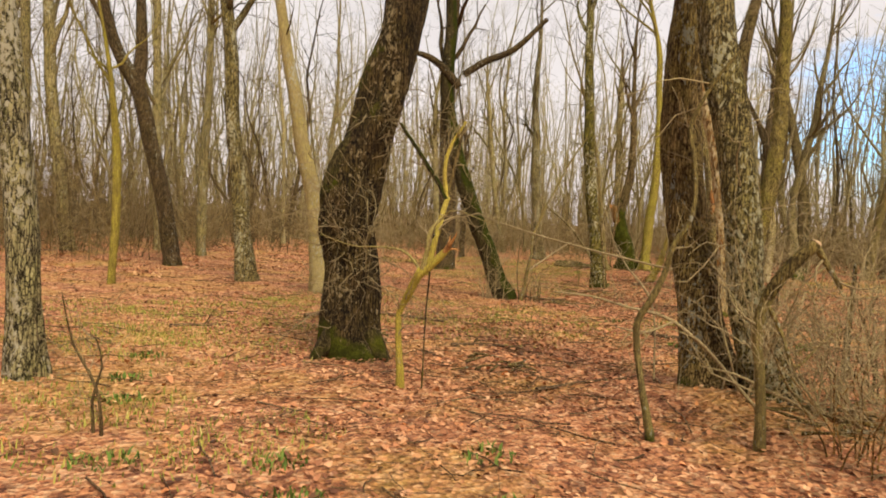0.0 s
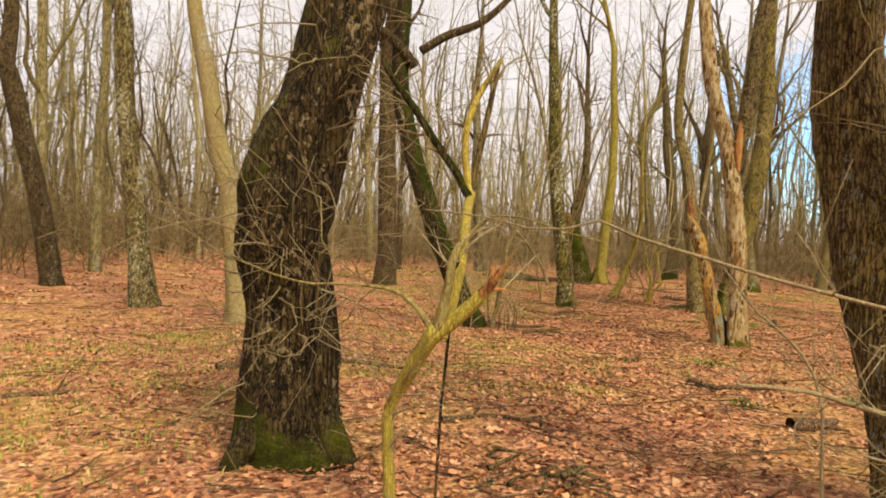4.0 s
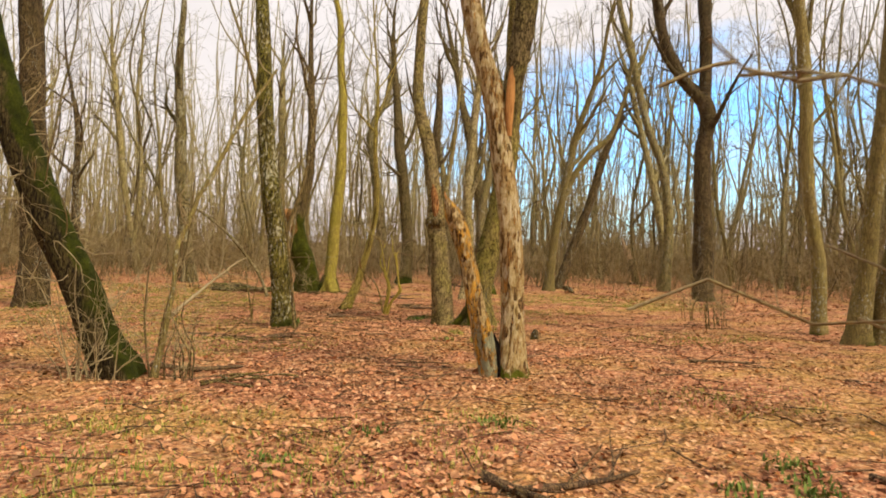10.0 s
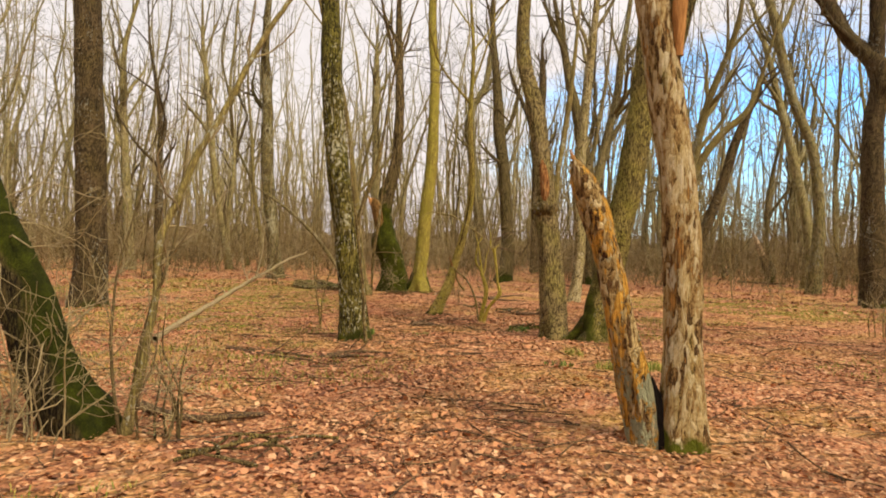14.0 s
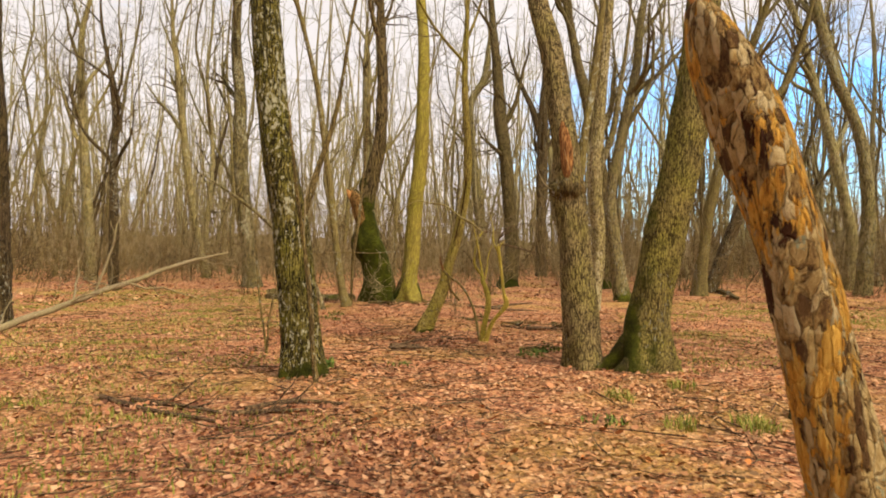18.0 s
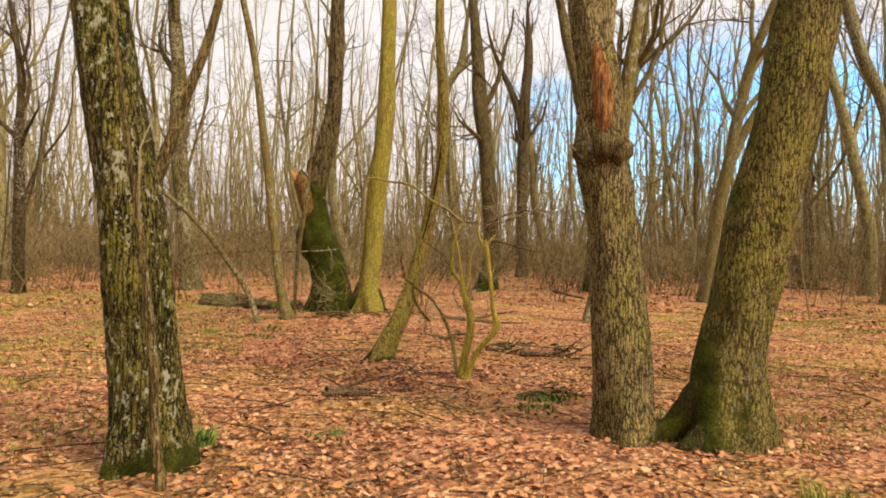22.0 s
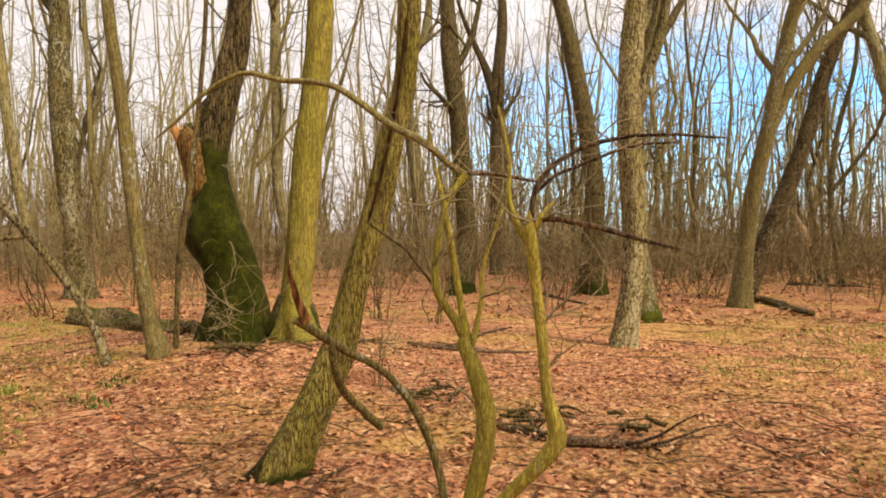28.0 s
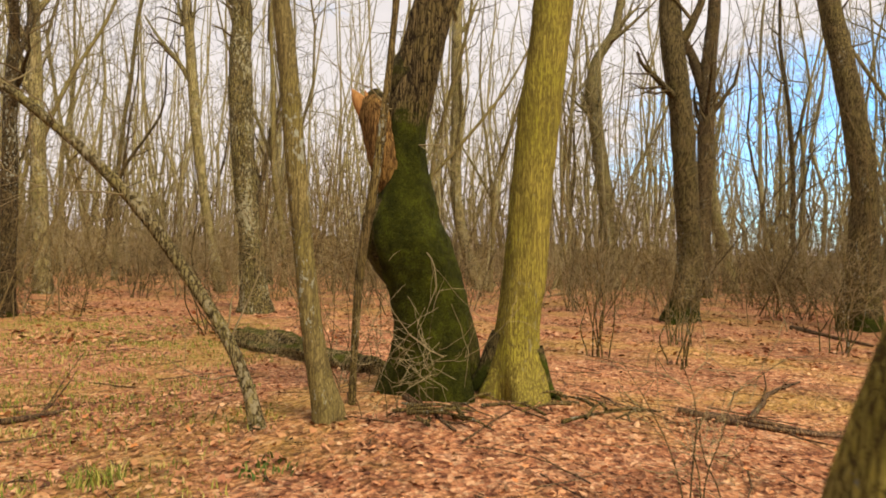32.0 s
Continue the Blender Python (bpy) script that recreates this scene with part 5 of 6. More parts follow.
pieces.append(("splinter", "wood", [(0.39, -0.26, 1.36, 0.012), (0.45, -0.27, 1.37, 0.008), (0.5, -0.28, 1.355, 0.002)], "torn orange wood"))
pieces.append(("branch", "elder_pale", [(0.15, -0.15, 1.15, 0.022), (0.1, -0.1, 1.22, 0.015), (0.0, -0.05, 1.32, 0.012), (-0.2, 0, 1.36, 0.009), (-0.5, 0.05, 1.36, 0.006), (-0.84, 0.1, 1.47, 0.003)], ""))
pieces.append(("shoot", "dark", [(0.2, -0.02, 0, 0.009), (0.21, -0.07, 0.8, 0.008), (0.23, -0.09, 1.2, 0.009), (0.25, -0.11, 1.5, 0.012)], "thin dark upright shoot"))
shrub("elder_bush", -0.35, 6.55, "yellow-green bush with a broken orange limb", "bush", pieces, twigs=5, reach=(0.12, 0.45))
pieces = []
pieces.append(("stem", "olive_grey", [(0, 0, 0, 0.045), (0.12, 0, 0.59, 0.032), (0.2, 0, 1.09, 0.03), (0.24, 0, 1.54, 0.03), (0.35, 0, 1.8, 0.028), (0.48, 0.01, 2.17, 0.028), (0.72, 0.01, 2.65, 0.026), (0.86, 0.01, 2.98, 0.024), (1.08, 0.01, 3.38, 0.021), (1.34, 0.02, 3.8, 0.016)], ""))
pieces.append(("stem", "twig", [(0.02, 0.02, 0, 0.018), (0.1, 0.0, 0.7, 0.015), (0.32, 0.0, 1.5, 0.012), (0.4, 0.0, 2.4, 0.007)], ""))
pieces.append(("stem", "twig", [(-0.04, 0, 0, 0.014), (-0.12, 0.0, 0.6, 0.012), (-0.1, 0.0, 1.2, 0.009), (0.1, 0.0, 2.0, 0.005)], ""))
pieces.append(("branch", "pale_twig", [(0.19, 0.03, 0.72, 0.026), (0.57, 1.04, 0.87, 0.022), (1.15, 2.5, 1.1, 0.019), (1.7, 3.9, 1.3, 0.016), (2.11, 4.9, 1.39, 0.008)], "long bare branch"))
shrub("bent_sapling", 1.85, 15.72, "thin leaning sapling beside the mossy tree", "sapling", pieces, twigs=9)
shrub("leaning_branch", 2.16, 6.75, "thin pale dead stem leaning over with fine twigs", "sapling", [("stem", "pale_twig", [(0, 0, 0, 0.01), (-0.07, 0.15, 0.87, 0.009), (-0.13, 0.28, 0.99, 0.009), (-0.19, 0.43, 1.09, 0.008), (-0.26, 0.58, 1.26, 0.008), (-0.3, 0.67, 1.36, 0.007), (-0.35, 0.79, 1.65, 0.006), (-0.4, 0.89, 1.78, 0.004)], "")], twigs=7, reach=(0.12, 0.4))
shrub("leaning_branch", 2.65, 5.53, "long pale bare branch leaning out over the leaves", "sapling", [("branch", "pale_twig", [(0, 0, 0, 0.014), (-0.19, 0.01, 0.21, 0.014), (-0.53, 0.03, 0.56, 0.015), (-0.79, 0.04, 0.73, 0.015), (-1.12, 0.05, 0.81, 0.012), (-1.44, 0.07, 0.88, 0.009), (-1.73, 0.07, 0.9, 0.006)], ""), ("branch", "pale_twig", [(-0.74, 0.04, 0.71, 0.012), (-0.98, 0.0, 0.62, 0.009), (-1.22, -0.02, 0.66, 0.006)], ""), ("branch", "pale_twig", [(0.33, -0.3, 0.0, 0.01), (0.16, -0.3, 0.15, 0.012), (-0.08, -0.29, 0.25, 0.013), (-0.31, -0.28, 0.36, 0.01), (-0.6, -0.3, 0.42, 0.005)], "")], twigs=7, reach=(0.1, 0.4))
shrub("thin_sapling", 4.89, 20.42, "thin bare stem before a lichened trunk", "sapling", [("stem", "brown", [(0, 0, 0, 0.032), (-0.04, 0, 0.34, 0.028), (-0.06, 0, 0.74, 0.026), (-0.11, 0, 1.22, 0.024), (-0.17, 0.01, 1.74, 0.02), (-0.26, 0.01, 2.33, 0.016), (-0.31, 0.01, 2.88, 0.012)], "")], twigs=2)
shrub("thin_sapling", 4.76, 7.91, "short bare brown sapling", "sapling", [("stem", "brown", [(0, 0, 0, 0.052), (0, 0, 0.52, 0.038), (0.02, -0.04, 1.01, 0.028), (0.02, -0.05, 1.35, 0.021)], "")], twigs=3)
pieces = []
pieces.append(("stem", "yellow", [(0, 0, 0, 0.055), (0.05, -0.03, 0.3, 0.046), (0.11, -0.07, 0.69, 0.047), (0.06, -0.03, 0.93, 0.040), (0.02, -0.01, 1.04, 0.032)], ""))
pieces.append(("branch", "yellow", [(0.02, -0.01, 1.02, 0.025), (-0.03, 0.01, 1.13, 0.021), (-0.11, 0.06, 1.28, 0.021), (-0.11, 0.06, 1.43, 0.018), (-0.09, 0.05, 1.59, 0.016), (-0.07, 0.04, 1.69, 0.015)], ""))
pieces.append(("branch", "yellow", [(0.02, -0.01, 1.02, 0.023), (-0.01, 0.01, 1.21, 0.017), (-0.05, 0.03, 1.49, 0.017), (-0.09, 0.05, 1.72, 0.014), (-0.11, 0.07, 1.84, 0.010), (-0.13, 0.07, 2.01, 0.007)], ""))
pieces.append(("branch", "yellow", [(-0.08, 0.04, 1.66, 0.015), (-0.03, 0.02, 1.74, 0.017), (0.01, -0.01, 1.8, 0.017)], ""))
pieces.append(("arm", "elder_pale", [(0.03, 0.02, 1.8, 0.019), (-0.06, 0.05, 1.86, 0.017), (-0.15, 0.09, 1.95, 0.019), (-0.31, 0.17, 2.04, 0.018), (-0.43, 0.31, 2.18, 0.016), (-0.52, 0.42, 2.26, 0.016), (-0.7, 0.58, 2.29, 0.014), (-0.88, 0.73, 2.33, 0.013), (-1.02, 0.82, 2.24, 0.011), (-1.16, 0.91, 2.09, 0.009), (-1.24, 0.95, 2.01, 0.005)], "long arching branch"))
pieces.append(("branch", "stick", [(0.01, -0.01, 1.81, 0.011), (0.11, -0.07, 1.81, 0.011), (0.26, -0.15, 1.78, 0.008), (0.35, -0.2, 1.77, 0.005)], ""))
pieces.append(("arm", "twig", [(-0.11, 0.08, 1.29, 0.007), (-0.15, 0.09, 1.34, 0.006), (-0.26, 0.1, 1.47, 0.006), (-0.34, 0.11, 1.52, 0.005), (-0.41, 0.12, 1.57, 0.004)], ""))
pieces.append(("branch", "yellow", [(0.04, -0.03, 1.02, 0.013), (0.08, -0.05, 1.21, 0.013), (0.09, -0.05, 1.4, 0.009), (0.13, -0.08, 1.55, 0.008), (0.18, -0.1, 1.7, 0.006)], ""))
pieces.append(("stem", "yellow", [(0.03, -0.06, 0, 0.045), (0.13, -0.22, 0.37, 0.032), (0.22, -0.34, 0.54, 0.036), (0.27, -0.38, 0.62, 0.044), (0.22, -0.38, 0.83, 0.026), (0.19, -0.38, 1.07, 0.026), (0.14, -0.39, 1.36, 0.026), (0.11, -0.41, 1.52, 0.026), (0.1, -0.42, 1.57, 0.018), (0.1, -0.42, 1.60, 0.008)], ""))
pieces.append(("branch", "yellow", [(0.12, -0.4, 1.46, 0.016), (0.06, -0.37, 1.56, 0.014), (0.03, -0.35, 1.68, 0.011), (0.04, -0.34, 1.84, 0.008), (0.0, -0.31, 2.05, 0.005)], ""))
pieces.append(("branch", "yellow", [(0.12, -0.41, 1.55, 0.016), (0.15, -0.44, 1.62, 0.015), (0.18, -0.46, 1.66, 0.008)], ""))
pieces.append(("branch", "stick", [(0.11, -0.4, 1.59, 0.013), (0.12, -0.41, 1.7, 0.011), (0.15, -0.44, 1.77, 0.011), (0.27, -0.53, 1.87, 0.010), (0.4, -0.64, 1.91, 0.008), (0.56, -0.76, 1.91, 0.006), (0.69, -0.87, 1.89, 0.004)], ""))
pieces.append(("branch", "stick", [(0.12, -0.41, 1.69, 0.008), (0.17, -0.45, 1.75, 0.008), (0.29, -0.55, 1.81, 0.008), (0.43, -0.66, 1.88, 0.006), (0.56, -0.76, 1.89, 0.004)], ""))
pieces.append(("dead_limb", "stick", [(0.12, -0.41, 1.58, 0.015), (0.17, -0.45, 1.59, 0.013), (0.27, -0.53, 1.57, 0.012), (0.4, -0.64, 1.52, 0.010), (0.56, -0.76, 1.48, 0.007)], "dark dead limb"))
pieces.append(("bent_stem", "olive_grey", [(-0.02, 0, 0, 0.02), (-0.19, -0.01, 0.7, 0.018), (-0.31, -0.08, 0.86, 0.017), (-0.43, -0.14, 0.97, 0.015), (-0.63, -0.28, 1.08, 0.016), (-0.75, -0.37, 1.15, 0.017), (-0.86, -0.44, 1.21, 0.012)], ""))
pieces.append(("splinter", "redwood", [(-0.84, -0.44, 1.2, 0.020), (-0.87, -0.46, 1.26, 0.014), (-0.9, -0.48, 1.34, 0.010), (-0.93, -0.55, 1.42, 0.002)], "torn red-brown wood"))
pieces.append(("bent_stem", "olive_grey", [(-0.41, -0.04, 0.69, 0.019), (-0.51, -0.1, 0.78, 0.018), (-0.63, -0.22, 0.91, 0.017), (-0.69, -0.31, 1.02, 0.015), (-0.72, -0.36, 1.12, 0.013)], ""))
shrub("elder_bush", 8.05, 23.22, "yellow-green bush of several forked stems and long arching branches", "bush", pieces, twigs=3, reach=(0.1, 0.35))
shrub("bent_sapling", 4.60, 22.80, "thin bent sapling with a long pale branch", "sapling", [("stem", "brown", [(0, 0, 0, 0.014), (0.05, 0, 0.6, 0.012), (0.2, -0.05, 1.1, 0.01), (0.5, -0.25, 1.36, 0.009), (0.9, -0.4, 1.42, 0.008), (1.4, -0.6, 1.42, 0.007), (1.85, -0.75, 1.46, 0.004)], ""), ("stem", "brown", [(0, 0, 0, 0.018), (-0.1, 0.1, 0.8, 0.015), (-0.15, 0.2, 1.9, 0.006)], "")], twigs=0, reach=(0.15, 0.4))

# ---- fallen wood ----
stick([(3.41, 10.97), (3.41, 10.67), (3.52, 10.40)], 0.045, "dark dead branch lying on the fallen leaves")
stick([(3.49, 10.63), (4.52, 10.60)], 0.03, "dark dead branch lying on the fallen leaves")
stick([(3.09, 20.00), (3.51, 19.72), (3.92, 19.22)], 0.03, "dark dead branch lying on the fallen leaves")
stick([(4.07, 19.29), (4.47, 19.40), (4.95, 19.18)], 0.03, "dark dead branch lying on the fallen leaves")
stick([(0.95, 6.48), (1.93, 6.87)], 0.03, "long fallen branch with green lichen on the leaves")
stick([(-2.21, 11.13), (-1.15, 11.68), (0.06, 11.43)], 0.05, "dark dead branch lying on the fallen leaves")
stick([(1.91, 16.54), (2.38, 16.02), (2.94, 16.03)], 0.05, "dark dead branch lying on the fallen leaves")
stick([(10.53, 29.27), (10.90, 29.08), (11.35, 28.64)], 0.035, "dark dead branch lying on the fallen leaves")
stick([(10.90, 29.13), (12.38, 30.70), (13.13, 31.24)], 0.03, "dark dead branch lying on the fallen leaves")
stick([(3.41, 8.93), (3.98, 9.09)], 0.07, "dark dead branch lying on the fallen leaves")
stick([(9.15, 14.34), (9.94, 13.80)], 0.03, "dark dead branch lying on the fallen leaves")
stick([(5.86, 9.85), (5.83, 9.57), (5.67, 9.06)], 0.03, "dark dead branch lying on the fallen leaves")
stick([(6.41, 22.80), (6.64, 22.83), (6.86, 22.80)], 0.05, "dark dead branch lying on the fallen leaves")
stick([(6.35, 22.70), (6.94, 22.62)], 0.03, "dark dead branch lying on the fallen leaves")
stick([(10.31, 29.36), (10.93, 28.78), (11.85, 28.36)], 0.035, "dark dead branch lying on the fallen leaves")
stick([(-3.76, 9.45), (-3.21, 9.82)], 0.03, "dark dead branch lying on the fallen leaves")
stick([(0.18, 8.97), (0.71, 9.12), (1.14, 8.92)], 0.03, "dark dead branch lying on the fallen leaves")
stick([(2.79, 20.21), (3.33, 19.41), (3.76, 18.98)], 0.03, "dark dead branch lying on the fallen leaves")
stick([(3.94, 19.15), (4.65, 19.02)], 0.03, "dark dead branch lying on the fallen leaves")
stick([(17.70, 37.03), (17.13, 34.17)], 0.06, "dark dead branch lying on the fallen leaves")
stick([(9.58, 24.62), (9.83, 24.35), (10.21, 24.18)], 0.05, "dark dead branch lying on the fallen leaves")
stick([(4.39, 29.72), (4.72, 30.18)], 0.03, "dark dead branch lying on the fallen leaves")
stick([(7.54, 23.75), (7.85, 23.42)], 0.03, "dark dead branch lying on the fallen leaves")
stick([(9.36, 25.22), (10.27, 24.14)], 0.03, "dark dead branch lying on the fallen leaves")
stick([(7.72, 29.50), (7.94, 28.49)], 0.03, "dark dead branch lying on the fallen leaves")
stick([(5.9, 34.9), (6.7, 33.6), (7.4, 32.3), (7.7, 31.2)], 0.21, "fallen mossy log behind the green mossy tree", "mosslog", "fallen_log", 0, "log")
stick([(21.61, 32.86), (21.3, 32.2), (20.88, 31.49), (20.3, 30.75), (19.90, 30.06)], 0.14, "dark broken fallen log beside a leaning tree", "brown", "fallen_log", 3, "log")
stick([(28.17, 37.09), (28.56, 36.03), (29.05, 34.94)], 0.09, "long thin fallen trunk on the forest floor", "stick", "fallen_log", 3, "log")
tree("broken_snag", "dark", 31.2, 38.0, [(0, 0, 0, 0.24), (-0.1, 0.12, 0.7, 0.2), (-0.24, 0.32, 1.4, 0.17)], 1.5, "broken dead stump with a pale splintered top", category="stump", sides=12, limbs=0, limb_lines=[("splintered_top", "pale", [(-0.22, 0.3, 1.3, 0.15), (-0.34, 0.46, 1.9, 0.16), (-0.46, 0.62, 2.35, 0.09), (-0.54, 0.74, 2.75, 0.015)], "pale splintered wood")])

# ---- the wood all round ----
def woodland_template(no, height, r, lean, kind, sway=0.10, fork_at=None, first=0.3, limbs=11):
    """One background tree with its parts: a tall drawn-up trunk, sometimes forked, with wandering limbs and fine twigs."""
    g = np.random.default_rng(400 + no)
    base = thing("woodland_tree", 0, 0, "tall slender bare woodland tree", "tree", "trees of the surrounding wood", z=0)
    st = [(0, 0, 0, r * 1.45), (0, 0, 0.45, r * 1.05)]
    d = np.array([lean * np.cos(no * 2.4), lean * np.sin(no * 2.4), 1.0])
    p = np.array([0, 0, 0.45])
    for i in range(10):
        d = d * 0.85 + np.array([0, 0, 0.15]) + g.normal(size=3) * (sway, sway, 0)
        d /= np.linalg.norm(d)
        p = p + d * (height - 0.45) / 10
        st.append((*p, r * (1 - 0.085 * (i + 1))))
    P, R = bend(st, 0.55)
    part("trunk", trunk_mesh("trunk", P, R, BARK[kind], 7, 0.1, 0.07, g), base)
    lines = [(P, R)]
    if fork_at:
        k0 = int(len(P) * fork_at)
        fork = [(*P[k0], R[k0] * 0.8)]
        q, dd = P[k0].copy(), np.array([1.5 * g.normal(), 1.5 * g.normal(), 2.2])
        for i in range(6):
            dd = dd / np.linalg.norm(dd) * 0.8 + np.array([0, 0, 0.3]) + g.normal(size=3) * (0.16, 0.16, 0.05)
            q = q + dd / np.linalg.norm(dd) * (height - P[k0][2]) / 6
            fork.append((*q, R[k0] * 0.8 * (1 - 0.15 * (i + 1))))
        F, FR = bend(fork, 0.8)
        part("fork", solid("fork", *tubes(F[None], FR[None], 7), BARK[kind]), base)
        lines.append((F, FR))
    big, small = [], []
    for P, R in lines:
        at = np.linspace(0, len(P) - 1, 40).astype(int)
        n = limbs if len(lines) == 1 else int(limbs * 0.65)
        a, b = sprout(P[at][None], R[at][None], n, (first, 0.97), (1.3, 4.2), (22, 62), 0.22, 0.26, 8, 0.42, g)
        big.append((a, b))
        c, e = sprout(a, b, 4, (0.15, 0.95), (0.6, 2.0), (25, 70), 0.16, 0.32, 4, 0.5, g)
        small.append((c, np.maximum(e, 0.006)))
        u, v = sprout(c, e, 3, (0.2, 1.0), (0.3, 0.95), (25, 70), 0.12, 0.34, 2, 0.6, g)
        small.append((u, np.maximum(v, 0.005)))
        u, v = sprout(P[at][None], R[at][None], int(n * 1.3), (first * 0.5, 1.0), (0.4, 1.5), (35, 85), 0.12, 0.34, 5, 0.12, g)
        small.append((u, np.maximum(v, 0.006)))
    part("branchwork", solid("branchwork", *join([tubes(a, b, 4) for a, b in big]), BARK[kind]), base, kind="stuff")
    part("brushwood", solid("brushwood", *join([tubes(a, b, 3) for a, b in small]), BARK["twig"]), base, kind="stuff")
    return base


templates = [woodland_template(n, *h) for n, h in enumerate((
    (21, 0.12, 0.02, "far", 0.08), (20, 0.13, 0.05, "olive_grey", 0.11, 0.24), (23, 0.14, 0.02, "far_pale", 0.07), (17, 0.09, 0.08, "far_pale", 0.15, None, 0.2),
    (18, 0.11, 0.14, "mossfoot", 0.14, 0.2, 0.2, 13), (20, 0.12, 0.04, "far", 0.10, 0.28), (16, 0.08, 0.05, "far_pale", 0.16, 0.16, 0.2), (19, 0.12, 0.10, "mossfoot", 0.11, 0.18),
    (15, 0.065, 0.03, "brown", 0.10, None, 0.2, 9), (22, 0.15, 0.03, "far", 0.09, 0.34, 0.3), (14, 0.11, 0.20, "dark", 0.20, 0.15, 0.15, 13), (19, 0.10, 0.06, "olive_grey", 0.13)))]
taken = [(o.location.x, o.location.y) for o in scene.objects if o.parent is None and o.type == "EMPTY" and o.get("category") == "tree" and o not in templates]
g = np.random.default_rng(21)
placed, tries = 0, 0
while placed < 275 and tries < 14000:
    tries += 1
    a, dist = g.uniform(0, 6.2832), g.uniform(5, 49)
    k0 = g.integers(0, len(PATH))
    x, y = PATH[k0][0] + dist * math.cos(a), PATH[k0][1] + dist * math.sin(a)
    away = float(off_path(x, y))
    behind = y < 6 and abs(x) < 30
    if away < (14 if behind else 24.5) or away > 44:
        continue
    if min((x - u) ** 2 + (y - v) ** 2 for u, v in taken) < 1.8 ** 2:
        continue
    taken.append((x, y))
    m = pose(x, y, float(ground_z(x, y)) - 0.03, g.normal() * 1.5, g.normal() * 1.5, g.uniform(0, 360))
    if placed < len(templates):
        templates[placed].matrix_basis = m
    else:
        copy_thing(templates[int(g.integers(0, len(templates)))], m)
    placed += 1

# ---- far woods ----
def ahead(x, y):
    """The side of the wood that the path leads towards, where it grows densest."""
    a = np.degrees(np.arctan2(y - 8, x - 4))
    return (a > 5) & (a < 150)


def far_trees(name, count, near, rad_lo, rad_hi, material, label):
    ang, far = g.uniform(0, 6.2832, count), g.uniform(30, 105, count)
    fx, fy = 6 + far * np.cos(ang), 15 + far * np.sin(ang)
    away = off_path(fx, fy)
    keep = (away > near) & ((g.random(count) < 0.35) | ahead(fx, fy)) & (g.random(len(away)) < np.clip((away - 20) / 22, 0.25, 1))
    fx, fy = fx[keep], fy[keep]
    n = len(fx)
    hgt, rad = g.uniform(15, 25, n), g.uniform(rad_lo, rad_hi, n)
    zz = np.linspace(0, 1, 9)
    lean = g.normal(size=(n, 2)) * 0.06
    P = np.zeros((n, 9, 3))
    P[:, :, 2] = zz * hgt[:, None]
    P[:, :, :2] = np.stack([fx, fy], 1)[:, None] + lean[:, None] * P[:, :, 2:] + np.cumsum(g.normal(size=(n, 9, 2)) * 0.40, 1)
    P[:, :, 2] += rise(fx, fy)[:, None]
    R = rad[:, None] * np.linspace(1.2, 0.2, 9)[None]
    a, b = sprout(P, R, 11, (0.12, 0.98), (1.2, 4.4), (24, 70), 0.2, 0.36, 4, 0.55, g)
    c, d = sprout(a, b, 3, (0.2, 0.95), (0.6, 2.0), (22, 65), 0.15, 0.3, 2, 0.7, g)
    woods = new(name, solid(name, *join([tubes(P, R, 5), tubes(a, np.maximum(b, 0.011), 3), tubes(c, np.maximum(d, 0.008), 3)]), material))
    tagged(woods, label, "woods", kind="stuff")


far_trees("far_woods", 850, 29, 0.05, 0.14, BARK["far"], "distant bare grey-brown trees of the wood")
far_trees("far_pale_woods", 650, 29, 0.05, 0.12, BARK["far_pale"], "distant bare pale grey trees of the wood")
far_trees("far_dark_woods", 150, 32, 0.06, 0.16, BARK["dark"], "distant bare dark trees of the wood")


n = 3300
ang, far = g.uniform(0, 6.2832, n), g.uniform(42, 122, n)
keep = (g.random(n) < 0.35) | ahead(6 + far * np.cos(ang), 15 + far * np.sin(ang))
ang, far, n = ang[keep], far[keep], int(keep.sum())
P = np.zeros((n, 5, 3))
P[:, :, 2] = np.linspace(0, 1, 5) * g.uniform(9, 24, n)[:, None]
P[:, :, :2] = np.stack([6 + far * np.cos(ang), 15 + far * np.sin(ang)], 1)[:, None] + (g.normal(size=(n, 2)) * 0.07)[:, None] * P[:, :, 2:] + np.cumsum(g.normal(size=(n, 5, 2)) * 0.55, 1)
P[:, :, 2] += 0.25
R = g.uniform(0.035, 0.11, n)[:, None] * np.linspace(1.1, 0.25, 5)
a, b = sprout(P, R, 5, (0.15, 0.95), (1.2, 4.0), (20, 60), 0.2, 0.26, 3, 0.55, g)
tagged(new("far_stems", solid("far_stems", *join([tubes(P, R, 4), tubes(a, np.maximum(b, 0.013), 3)]), BARK["far_pale"])), "distant thin bare pale brown trunks of the wood", "woods", kind="stuff")

